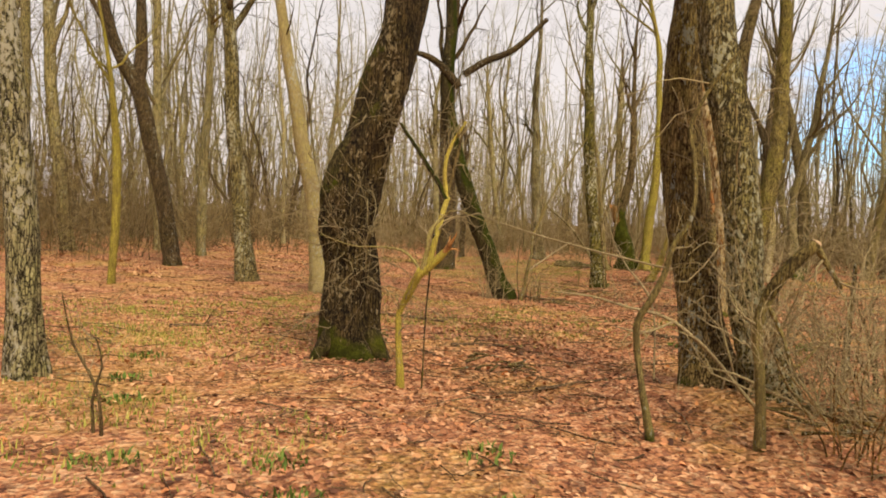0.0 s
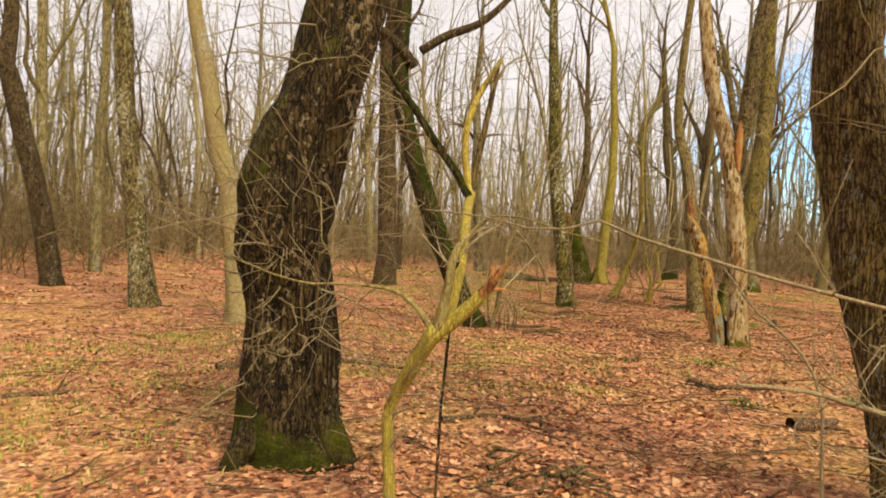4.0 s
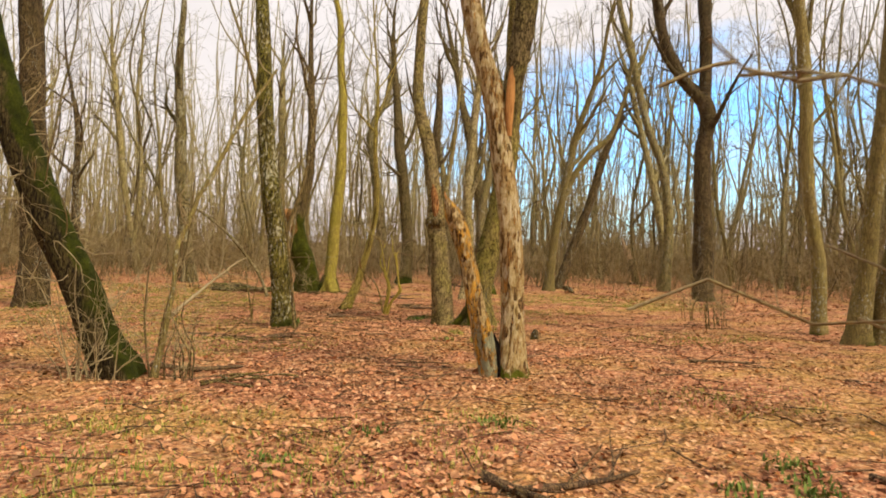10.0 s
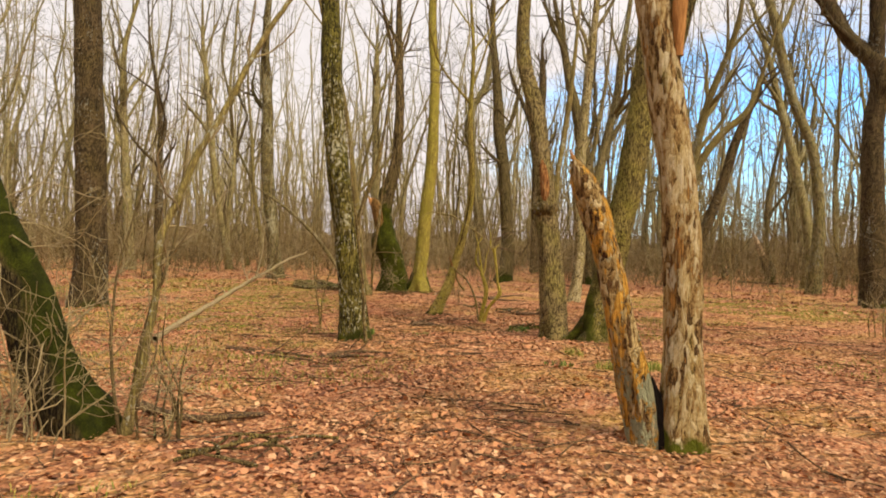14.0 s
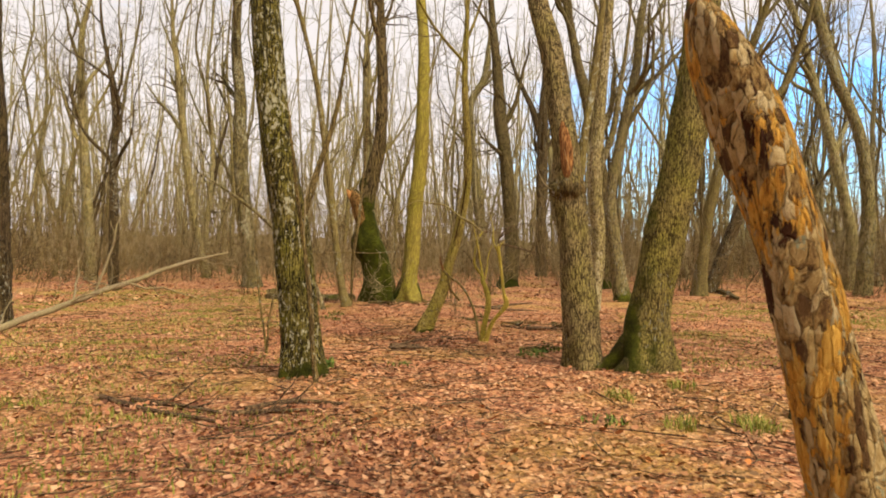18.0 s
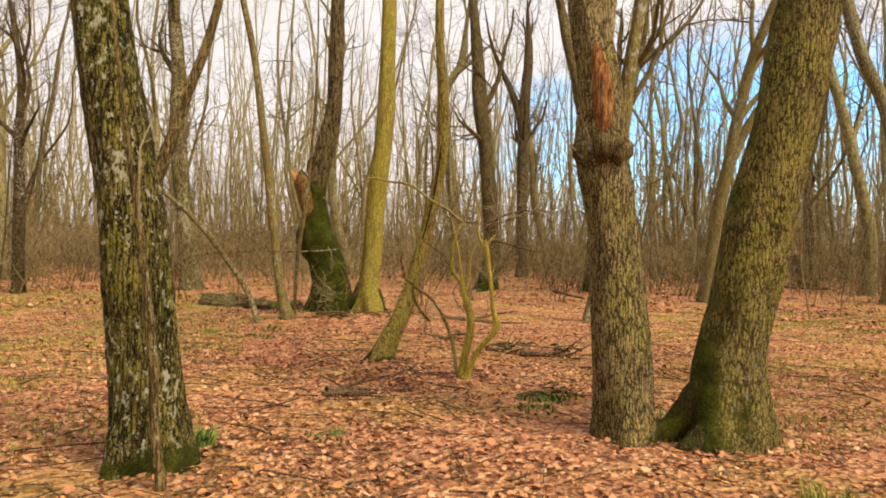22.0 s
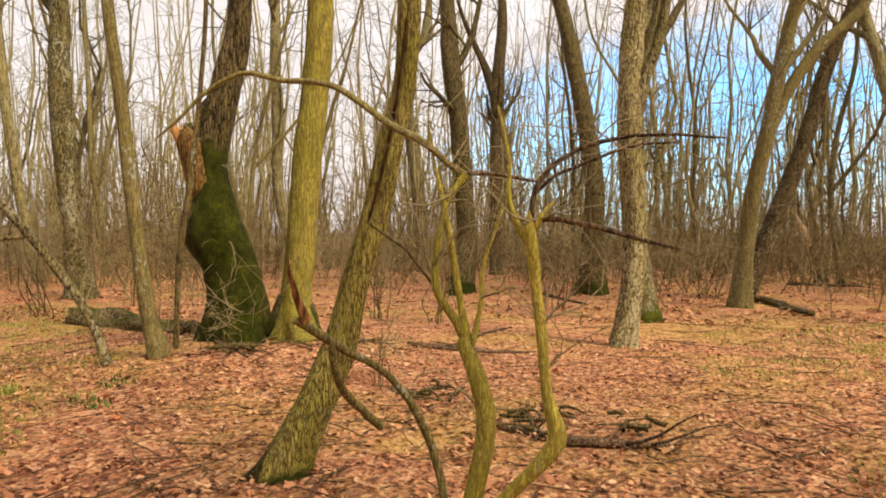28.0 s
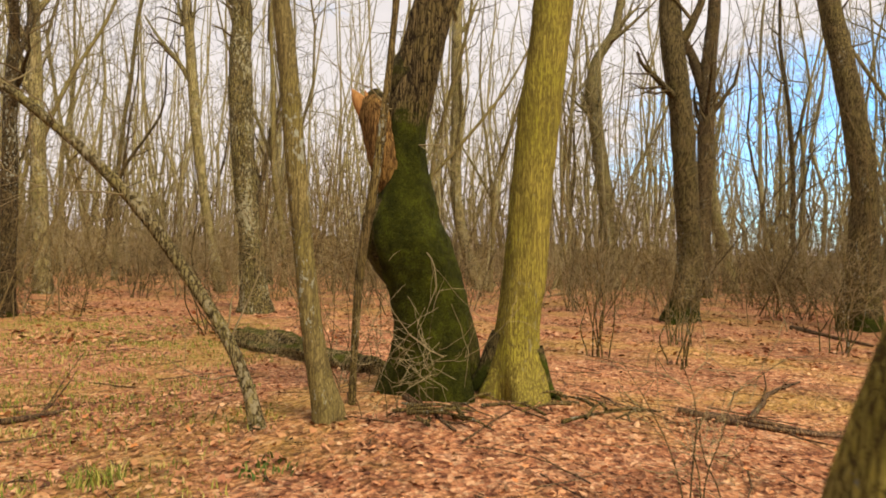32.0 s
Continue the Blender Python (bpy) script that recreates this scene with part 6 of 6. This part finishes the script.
# ---- undergrowth ----
def thicket(name, N, lo, material, tall, label):
    """Stems and saplings with crooked side shoots, in patches."""
    ang, far = g.uniform(0, 6.2832, N), 14 + 50 * g.random(N) ** 1.2
    k0 = g.integers(0, len(PATH), N)
    fx, fy = PATH[k0, 0] + far * np.cos(ang), PATH[k0, 1] + far * np.sin(ang)
    away = off_path(fx, fy)
    dense = waves(fx, fy, 7.0, 51) + 0.5 * g.normal(size=N)
    keep = (away > np.where(dense > 0.35, lo, lo + 4) + 6 * g.random(N)) & (dense > -0.6) & ((g.random(N) < 0.3) | ahead(fx, fy))
    fx, fy = fx[keep], fy[keep]
    n = len(fx)
    hgt = 1.0 + tall * g.random(n) ** 1.5
    P = np.zeros((n, 5, 3))
    zz = np.linspace(0, 1, 5)
    P[:, :, 2] = zz * hgt[:, None]
    P[:, :, :2] = np.stack([fx, fy], 1)[:, None] + (g.normal(size=(n, 2)) * 0.3)[:, None] * P[:, :, 2:] + np.cumsum(g.normal(size=(n, 5, 2)) * 0.11, 1)
    P[:, :, 2] += rise(fx, fy)[:, None] - 0.02
    R = (g.uniform(0.005, 0.016, n) * (0.6 + hgt / 5))[:, None] * np.linspace(1, 0.35, 5)[None]
    a, b = sprout(P, R, 10, (0.05, 1.0), (0.5, 2.1), (30, 95), 0.06, 0.5, 3, 0.7, g)
    brush = new(name, solid(name, *join([tubes(P, R, 3), tubes(a, np.maximum(b, 0.006), 3)]), material))
    tagged(brush, label, "undergrowth", kind="stuff")


thicket("undergrowth", 11000, 12, BARK["thicket"], 4.8, "thicket of thin bare brown stems and saplings")
thicket("pale_undergrowth", 3600, 12, BARK["pale_twig"], 3.4, "thin pale bare shoots and brambles")
thicket("dark_undergrowth", 9300, 14.5, BARK["twig"], 5.5, "thicket of thin bare dark stems and saplings")

# ---- the closed horizon of the wood ----
na = 720
ang = np.linspace(0, 6.2832, na, endpoint=False)
top = 4.5 + 0.5 * waves(ang * 40, ang * 0, 9.0, 31) + g.uniform(-0.8, 0.8, na)
ring = []
for rr, zlo, hh in ((128.0, -0.5, top), (131.0, -0.5, top)):
    ring.append(np.stack([6 + rr * np.cos(ang), 15 + rr * np.sin(ang), np.full(na, zlo)], 1))
    ring.append(np.stack([6 + rr * np.cos(ang), 15 + rr * np.sin(ang), hh], 1))
V = np.vstack(ring)
s = np.arange(na)
s2 = (s + 1) % na
faces = [np.stack([s + o1, s2 + o1, s2 + o2, s + o2], 1) for o1, o2 in ((0, na), (na, 3 * na), (3 * na, 2 * na))]
tagged(new("backdrop", solid("backdrop", V, faces, DISTANCE)), "grey-brown band of distant woodland", "woods", kind="structure")

# ---- bare bushes by the way ----
def bush(x, y, stems, height, label, kind="pale_twig", spread_deg=22, r=0.012, twigs=4, no=0):
    g = np.random.default_rng(900 + no)
    lines = []
    for _ in range(stems):
        a, t = g.uniform(0, 6.28), math.tan(radians(g.uniform(2, spread_deg)))
        hh = height * g.uniform(0.5, 1.0)
        w = g.normal(size=(3, 2)) * 0.05 * hh
        ox, oy = g.normal(size=2) * 0.12
        lines.append(("stem", kind, [(ox, oy, 0, r), (ox + math.cos(a) * t * hh * 0.35 + w[0, 0], oy + math.sin(a) * t * hh * 0.35 + w[0, 1], hh * 0.35, r * 0.8), (ox + math.cos(a) * t * hh * 0.7 + w[1, 0], oy + math.sin(a) * t * hh * 0.7 + w[1, 1], hh * 0.7, r * 0.6), (ox + math.cos(a) * t * hh + w[2, 0], oy + math.sin(a) * t * hh + w[2, 1], hh, r * 0.25)], ""))
    return shrub("bare_bush", x, y, label, "bush", lines, twigs, (0.15 * height, 0.4 * height))


bush(2.9, 4.6, 14, 1.1, "tangle of thin bare stems on dead leaves", "rust", 48, 0.006, no=1, twigs=6)
bush(3.3, 5.4, 16, 1.3, "tangle of thin bare stems beside a lichened trunk", "pale_twig", 48, 0.010, no=2, twigs=6)
bush(2.75, 5.95, 14, 1.5, "pale bare shoots round a trunk's foot", "pale_twig", 30, 0.011, no=3, twigs=6)
bush(3.9, 4.9, 12, 1.2, "tangle of pale bare stems and dead twigs", "pale_twig", 50, 0.008, no=21, twigs=6)
bush(3.3, 4.0, 12, 0.8, "low tangle of dead twigs on the leaves", "rust", 60, 0.005, no=22, twigs=6)
bush(4.3, 6.6, 12, 1.7, "bare brown thicket stems", "twig", 36, 0.008, no=4, twigs=6)
bush(4.6, 5.4, 8, 1.6, "bare brown thicket stems", "twig", 40, 0.008, no=5, twigs=6)
bush(13.9, 17.8, 6, 1.5, "small bare bush on the forest floor", "brown", no=6)
bush(15.0, 19.5, 5, 1.3, "small bare bush on the forest floor", "brown", no=7)
bush(-2.3, 4.4, 2, 1.0, "thin dry upright stems", "twig", no=8)
bush(-2.6, 3.2, 2, 0.9, "thin dry upright stems", "twig", no=9)
bush(2.1, 15.6, 7, 1.0, "thin dry stems by a leaning tree", "twig", no=10)
bush(1.25, 15.7, 10, 1.0, "tangle of thin pale twigs round a mossy tree's foot", "pale_twig", 58, 0.008, no=51, twigs=3)
bush(1.0, 15.95, 10, 1.5, "thin pale shoots beside a leaning mossy tree", "pale_twig", 40, 0.008, no=52, twigs=2)
bush(12.3, 32.6, 6, 1.8, "bare crooked bush on fallen leaves", "brown", no=11)
bush(11.4, 33.6, 8, 2.2, "bare crooked bush on fallen leaves", "brown", no=12)
bush(13.6, 34.8, 8, 2.2, "bare crooked bush on fallen leaves", "brown", no=13)
bush(18.5, 36.5, 10, 2.4, "bare bush of many upright stems", "brown", no=14)
bush(15.8, 33.5, 9, 2.4, "bare bush of many upright stems", "brown", no=15)
bush(7.6, 28.9, 7, 1.0, "thin bare shoots by the mossy tree", "twig", 40, 0.004, no=16)
bush(7.2, 30.4, 6, 1.6, "thin bare shoots by the mossy tree", "twig", 35, 0.005, no=17)
bush(9.0, 26.9, 5, 1.0, "thin bare twiggy bush", "twig", 40, 0.005, no=18)

bush(-1.0, 42.8, 9, 2.6, "dense bare brown bush at the edge of the glade", "twig", 38, 0.011, no=31, twigs=7)
bush(0.5, 43.8, 10, 2.4, "dense bare brown bush at the edge of the glade", "brown", 40, 0.010, no=32, twigs=7)
bush(2.3, 43.9, 10, 2.8, "dense bare brown bush at the edge of the glade", "twig", 42, 0.011, no=33, twigs=7)
bush(4.4, 45.4, 9, 2.3, "dense bare brown bush at the edge of the glade", "brown", 38, 0.010, no=34, twigs=7)
bush(9.0, 39.9, 7, 1.9, "dense bare brown bush at the edge of the glade", "brown", 38, 0.009, no=35, twigs=7)
bush(14.8, 42.4, 8, 2.2, "bare twiggy bush among the trees", "twig", 40, 0.010, no=36, twigs=7)
bush(19.1, 39.4, 8, 2.4, "bare twiggy bush among the trees", "brown", 42, 0.010, no=37, twigs=7)
bush(22.1, 36.8, 9, 2.6, "bare twiggy bush among the trees", "twig", 42, 0.011, no=38, twigs=7)
bush(21.3, 34.5, 8, 2.2, "bare twiggy bush among the trees", "brown", 40, 0.010, no=39, twigs=7)
bush(14.2, 41.2, 7, 1.6, "bare bush with crossing thin branches", "brown", 50, 0.010, no=40, twigs=7)
bush(16.2, 43.3, 8, 2.2, "bare twiggy bush among the trees", "twig", 45, 0.010, no=41, twigs=7)
bush(20.8, 42.7, 8, 2.4, "bare twiggy bush among the trees", "brown", 45, 0.011, no=42, twigs=7)
bush(19.7, 39.0, 8, 2.0, "bare twiggy bush among the trees", "twig", 45, 0.010, no=43, twigs=7)
bush(14.7, 18.4, 6, 1.3, "small bare bush on the forest floor", "brown", 30, 0.010, no=44, twigs=7)
bush(28.6, 25.7, 8, 2.2, "bare twiggy bush among the trees", "twig", 40, 0.010, no=45, twigs=7)
bush(27.9, 32.2, 7, 2.0, "bare twiggy bush among the trees", "brown", 40, 0.010, no=46, twigs=7)
bush(8.4, 48.3, 8, 2.2, "bare twiggy bush among the trees", "twig", 40, 0.010, no=47, twigs=7)
bush(5.2, 36.0, 8, 2.4, "bare twiggy bush among the trees", "twig", 40, 0.012, no=48, twigs=7)
bush(-10.7, 23.7, 8, 2.4, "bare twiggy bush among the trees", "twig", 40, 0.012, no=49, twigs=7)
bush(-2.4, 30.0, 8, 2.4, "bare twiggy bush among the trees", "brown", 40, 0.012, no=50, twigs=7)

bush(-0.7, 45.3, 10, 2.8, "dense bare brown bush among the trees", "brown", 42, 0.011, no=60, twigs=7)
bush(0.5, 46.4, 10, 2.6, "dense bare brown bush among the trees", "thicket", 42, 0.011, no=61, twigs=7)
bush(1.7, 47.0, 10, 2.4, "dense bare brown bush among the trees", "brown", 42, 0.011, no=62, twigs=7)
bush(12.8, 46.2, 10, 2.2, "dense bare brown bush among the trees", "thicket", 42, 0.011, no=63, twigs=7)
bush(14.5, 46.1, 10, 2.4, "dense bare brown bush among the trees", "brown", 42, 0.011, no=64, twigs=7)
bush(-1.3, 49.4, 10, 2.6, "dense bare brown bush among the trees", "thicket", 42, 0.011, no=65, twigs=7)
bush(0.7, 49.4, 10, 2.4, "dense bare brown bush among the trees", "brown", 42, 0.011, no=66, twigs=7)
bush(3.3, 48.2, 10, 2.0, "dense bare brown bush among the trees", "thicket", 42, 0.011, no=67, twigs=7)
bush(-3.1, 38.4, 10, 2.4, "dense bare brown bush among the trees", "brown", 42, 0.011, no=68, twigs=7)
bush(6.1, 43.6, 10, 1.6, "dense bare brown bush among the trees", "thicket", 42, 0.011, no=69, twigs=7)
bush(27.5, 51.3, 10, 2.0, "dense bare brown bush among the trees", "brown", 42, 0.011, no=70, twigs=7)


def twig_pile(x, y, n, reach, no):
    """A heap of dead twigs, each its own part."""
    g = np.random.default_rng(950 + no)
    base = thing("twig_pile", x, y, "heap of brown dead twigs on fallen leaves", "branches")
    for i in range(n):
        a, ln = g.uniform(0, 6.28), reach * g.uniform(0.4, 1.0)
        ox, oy = g.normal(size=2) * 0.35 * reach
        z = 0.02 + 0.11 * g.random() * (1 - i / n)
        mid = g.normal(size=2) * 0.06
        st = [(ox - math.cos(a) * ln / 2, oy - math.sin(a) * ln / 2, z, 0.012 + 0.012 * g.random()), (ox + mid[0], oy + mid[1], z + 0.03, 0.012), (ox + math.cos(a) * ln / 2, oy + math.sin(a) * ln / 2, z + 0.05 * g.random(), 0.005)]
        P, R = bend(st, 0.1)
        part("twig", solid("twig", *tubes(P[None], R[None], 5, 0.08), BARK["brown"]), base)


for k, (x, y, n, reach) in enumerate(((9.5, 25.0, 9, 0.4), (9.95, 25.3, 8, 0.45), (8.5, 22.1, 9, 0.4), (9.35, 26.4, 12, 0.4), (2.6, 14.9, 12, 0.6), (0.6, 7.5, 12, 0.5), (10.3, 24.6, 6, 0.4), (3.1, 5.3, 16, 0.8), (7.9, 28.7, 14, 0.6), (9.0, 28.9, 14, 0.7), (-1.1, 9.3, 10, 0.6))):
    twig_pile(x, y, n, reach, k)
tree("old_stump", "dark", 8.62, 17.51, [(0, 0, 0, 0.085), (0.01, 0, 0.09, 0.07), (0.03, 0.01, 0.17, 0.045)], 0.2, "small black rotten stump among the leaves", category="stump", sides=14, limbs=0, lumps=0.16)

# ---- grass and weeds ----
def blades(xs, ys, lo, hi, width, g):
    """Thin bent grass blades rooted at the given places."""
    n = len(xs)
    a, hh = g.uniform(0, 6.28, n), g.uniform(lo, hi, n)
    z = ground_z(xs, ys)
    dx, dy = np.cos(a), np.sin(a)
    t = g.uniform(0.2, 0.9, n)
    w = width * g.uniform(0.6, 1.3, n)
    V = np.zeros((n, 5, 3))
    for i, (f, ww) in enumerate(((0, 1), (0, -1), (0.6, 0.8), (0.6, -0.8), (1, 0))):
        bendy = t * hh * f * f
        V[:, i] = np.stack([xs + dx * bendy - dy * w * ww, ys + dy * bendy + dx * w * ww, z + hh * f * (1 - 0.25 * t * f) - 0.005], 1)
    o = np.arange(n)[:, None] * 5
    return V.reshape(-1, 3), [np.hstack([o, o + 1, o + 3, o + 2]), np.hstack([o + 2, o + 3, o + 4])]


xs, ys = [], []
for px, py, pr in ((-1.6, 32.5, 2.4), (2.9, 36.5, 2.4), (2.7, 26.4, 2.2), (18.2, 25.2, 2), (4.1, 33.8, 1.8), (17.6, 27.9, 1.8), (18.1, 23.1, 1.6), (4.3, 29.3, 1.6), (1.6, 23.6, 1.6),
                   (-1.9, 14.2, 1.5), (1.6, 11.5, 1.4), (-3.1, 12.6, 1.3), (-3.6, 10.2, 1.3), (2.2, 20, 1.3), (12.4, 22.6, 1.3), (-5, 11.3, 1.2), (3.5, 22.3, 1.2), (3.2, 18.2, 1.2),
                   (4.6, 30.9, 1.2), (-2.8, 8.2, 1.2), (14.3, 26.3, 1), (1.2, 13.6, 1), (9.9, 20.6, 1), (11.6, 16.4, 1), (-0.3, 11.9, 1), (-4.7, 8.6, 0.9), (5.1, 27.5, 0.9),
                   (3.4, 12.2, 0.9), (-1.6, 10.6, 0.9), (1.2, 9.9, 0.9), (-1.7, 4.6, 0.9), (-3.1, 5.3, 0.9), (7.3, 12.1, 0.8)):
    n = int(600 * pr ** 2 * 3.14)
    r, a = pr * g.random(n) ** 0.6, g.uniform(0, 6.28, n)
    xs.append(px + 1.5 * r * np.cos(a)), ys.append(py + r * np.sin(a))
xs, ys = np.concatenate(xs), np.concatenate(ys)
keep = (waves(xs, ys, 0.9, 42) + 0.5 * g.normal(size=len(xs)) > -0.1) & (off_path(xs, ys) > 0.3)
V, F = blades(xs[keep], ys[keep], 0.03, 0.08, 0.005, g)
tagged(new("grass", solid("grass", V, F, GRASS)), "thin yellow-green winter grass among fallen leaves", "grass", kind="stuff")


def tuft(x, y, n, lo, hi, material, label, name="grass_tuft", width=0.004, radius=0.12):
    g = np.random.default_rng(int(x * 100 + y * 10) & 1023)
    r = radius * np.sqrt(g.random(n))
    a = g.uniform(0, 6.28, n)
    V, F = blades(x + r * np.cos(a), y + r * np.sin(a), lo, hi, width, g)
    tagged(new(name, solid(name, V, F, material)), label, "grass" if name == "grass_tuft" else "plant", kind="stuff")


tuft(5.08, 21.31, 90, 0.08, 0.22, WEED, "bright green fern-like plant at a trunk's foot", "fern", 0.016, 0.16)
for x, y in ((7.45, 17.6), (8.1, 17.55), (8.5, 18.9), (8.0, 17.3), (5.6, 28.0), (7.6, 18.7)):
    tuft(x, y, 130, 0.06, 0.17, GRASS, "tuft of yellow-green grass on fallen leaves", radius=0.16)
for x, y in ((-1.0, 4.3), (0.35, 4.5), (-2.0, 4.1), (-0.75, 3.7), (4.9, 10.1), (5.1, 9.7), (6.6, 28.1), (6.4, 27.3), (8.6, 22.0), (8.35, 22.1), (-2.6, 5.6), (-3.2, 7.4), (0.4, 3.6), (6.1, 21.2), (2.3, 12.0), (5.6, 10.3), (5.5, 10.15), (5.3, 9.9), (8.1, 21.6), (8.5, 21.9), (3.5, 9.8), (3.2, 12.5), (-2.9, 6.4), (4.3, 12.2), (6.9, 17.9), (9.0, 20.9)):
    tuft(x, y, 60, 0.03, 0.09, WEED, "low green weeds among fallen leaves", "weed", 0.011, 0.2)

# ---- fallen leaves ----
def leaf_shapes(xs, ys, zs, size, g):
    """Curled dead leaves, each folded along its midrib, with an uneven outline and a tilt of its own."""
    n = len(xs)
    a = g.uniform(0, 6.28, n)
    outline = np.array([(-0.5, 0), (-0.28, 0.30), (0.16, 0.36), (0.5, 0), (0.16, -0.36), (-0.28, -0.30)])
    V = np.zeros((n, 6, 3))
    fold, curl, tip_a, tip_b = g.uniform(-0.25, 0.55, n), g.normal(0, 0.5, n), g.normal(0, 0.3, n), g.normal(0, 0.3, n)
    wide = g.uniform(0.75, 1.3, n)
    for i, (u, v) in enumerate(outline):
        lu, lv = u * size * (1 + g.normal(0, 0.16, n)), v * size * wide * (1 + g.normal(0, 0.22, n))
        lz = np.abs(lv) * fold + curl * (u * u) * size + tip_a * lu + tip_b * lv
        V[:, i] = np.stack([xs + np.cos(a) * lu - np.sin(a) * lv, ys + np.sin(a) * lu + np.cos(a) * lv, zs + lz], 1)
    o = np.arange(n)[:, None] * 6
    return V, [np.hstack([o, o + 1, o + 2, o + 3]), np.hstack([o + 3, o + 4, o + 5, o])]


n = 390000
k0 = g.integers(0, len(PATH), n)
dist = g.uniform(0, 1, n) ** 0.8 * 14
ang = g.uniform(-0.5, 2.6, n)
xs, ys = PATH[k0, 0] + dist * np.cos(ang), PATH[k0, 1] + 1.2 + dist * np.sin(ang)
away = off_path(xs, ys)
drift = waves(xs, ys, 0.8, 43) + 0.7 * waves(xs, ys, 2.6, 44)
bare = waves(xs, ys, 4.2, 41)
keep = (ys > 1.3) & (away < 14) & (g.random(n) < np.where(bare > 0.8, 0.5, 1.0) * np.clip(0.62 + 0.32 * drift, 0.2, 1.0) * np.clip(1.3 - away / 14, 0.35, 0.9))
xs, ys, drift = xs[keep], ys[keep], drift[keep]
size = 0.02 + 0.046 * g.random(len(xs)) ** 2.0
V, F = leaf_shapes(xs, ys, ground_z(xs, ys) + g.uniform(0.0, 0.028, len(xs)) + 0.018 * np.clip(drift, 0, 1.5) * g.random(len(xs)), size, g)
part("leaf_litter", solid("leaf_litter", V.reshape(-1, 3), F, LEAF, smooth=False), ground, "brown and russet dead leaves", "stuff")
n = 90000
k0 = g.integers(0, len(PATH), n)
dist, ang = g.uniform(10, 32, n), g.uniform(0.1, 2.5, n)
xs, ys = PATH[k0, 0] + dist * np.cos(ang), PATH[k0, 1] + dist * np.sin(ang)
away = off_path(xs, ys)
drift = waves(xs, ys, 1.4, 45) + 0.7 * waves(xs, ys, 4.0, 46) + 0.4 * g.normal(size=n)
keep = (away > 11) & (away < 30) & (drift > 0.1)
xs, ys = xs[keep], ys[keep]
V, F = leaf_shapes(xs, ys, ground_z(xs, ys) + g.uniform(0.005, 0.05, len(xs)), 0.05 + 0.07 * g.random(len(xs)), g)
part("leaf_litter", solid("leaf_litter", V.reshape(-1, 3), F, LEAF, smooth=False), ground, "brown and russet dead leaves", "stuff")
meshes = []
for i in range(12):
    V, F = leaf_shapes(np.zeros(1), np.zeros(1), np.zeros(1), np.array([0.078]), g)
    meshes.append(solid("leaf", V.reshape(-1, 3), F, LEAF, smooth=False))
k = 0
while k < 300:
    q = PATH[int(g.integers(8, len(PATH)))]
    x, y = q[0] + g.uniform(-2.0, 2.6), q[1] + g.uniform(1.2, 3.4)
    leaf = part("leaf", meshes[k % 12], ground, at=(x, y, float(ground_z(x, y)) + 0.035))
    leaf.rotation_euler = (g.normal() * 0.25, g.normal() * 0.25, g.uniform(0, 6.28))
    k += 1

# ---- litter of small twigs ----
n = 5600
k0 = g.integers(0, len(PATH), n)
dist, ang = 0.5 + 21 * g.random(n) ** 1.3, g.uniform(-0.6, 2.8, n)
xs, ys = PATH[k0, 0] + dist * np.cos(ang), PATH[k0, 1] + 1 + dist * np.sin(ang)
a, ln = g.uniform(0, 6.28, n), g.uniform(0.1, 0.7, n) * (1 + dist / 25)
s = np.linspace(-0.5, 0.5, 4)
P = np.zeros((n, 4, 3))
P[:, :, 0] = xs[:, None] + np.cos(a)[:, None] * s * ln[:, None] + g.normal(size=(n, 4)) * 0.012
P[:, :, 1] = ys[:, None] + np.sin(a)[:, None] * s * ln[:, None] + g.normal(size=(n, 4)) * 0.012
P[:, :, 2] = ground_z(P[:, :, 0], P[:, :, 1]) + 0.022 + np.abs(g.normal(size=(n, 4))) * 0.012
R = (0.002 + 0.009 * g.random(n) ** 2)[:, None] * np.linspace(1, 0.5, 4)
tagged(new("twig_litter", solid("twig_litter", *tubes(P, R, 3), BARK["stick"])), "small dead twigs scattered over the leaves", "twigs", kind="stuff")
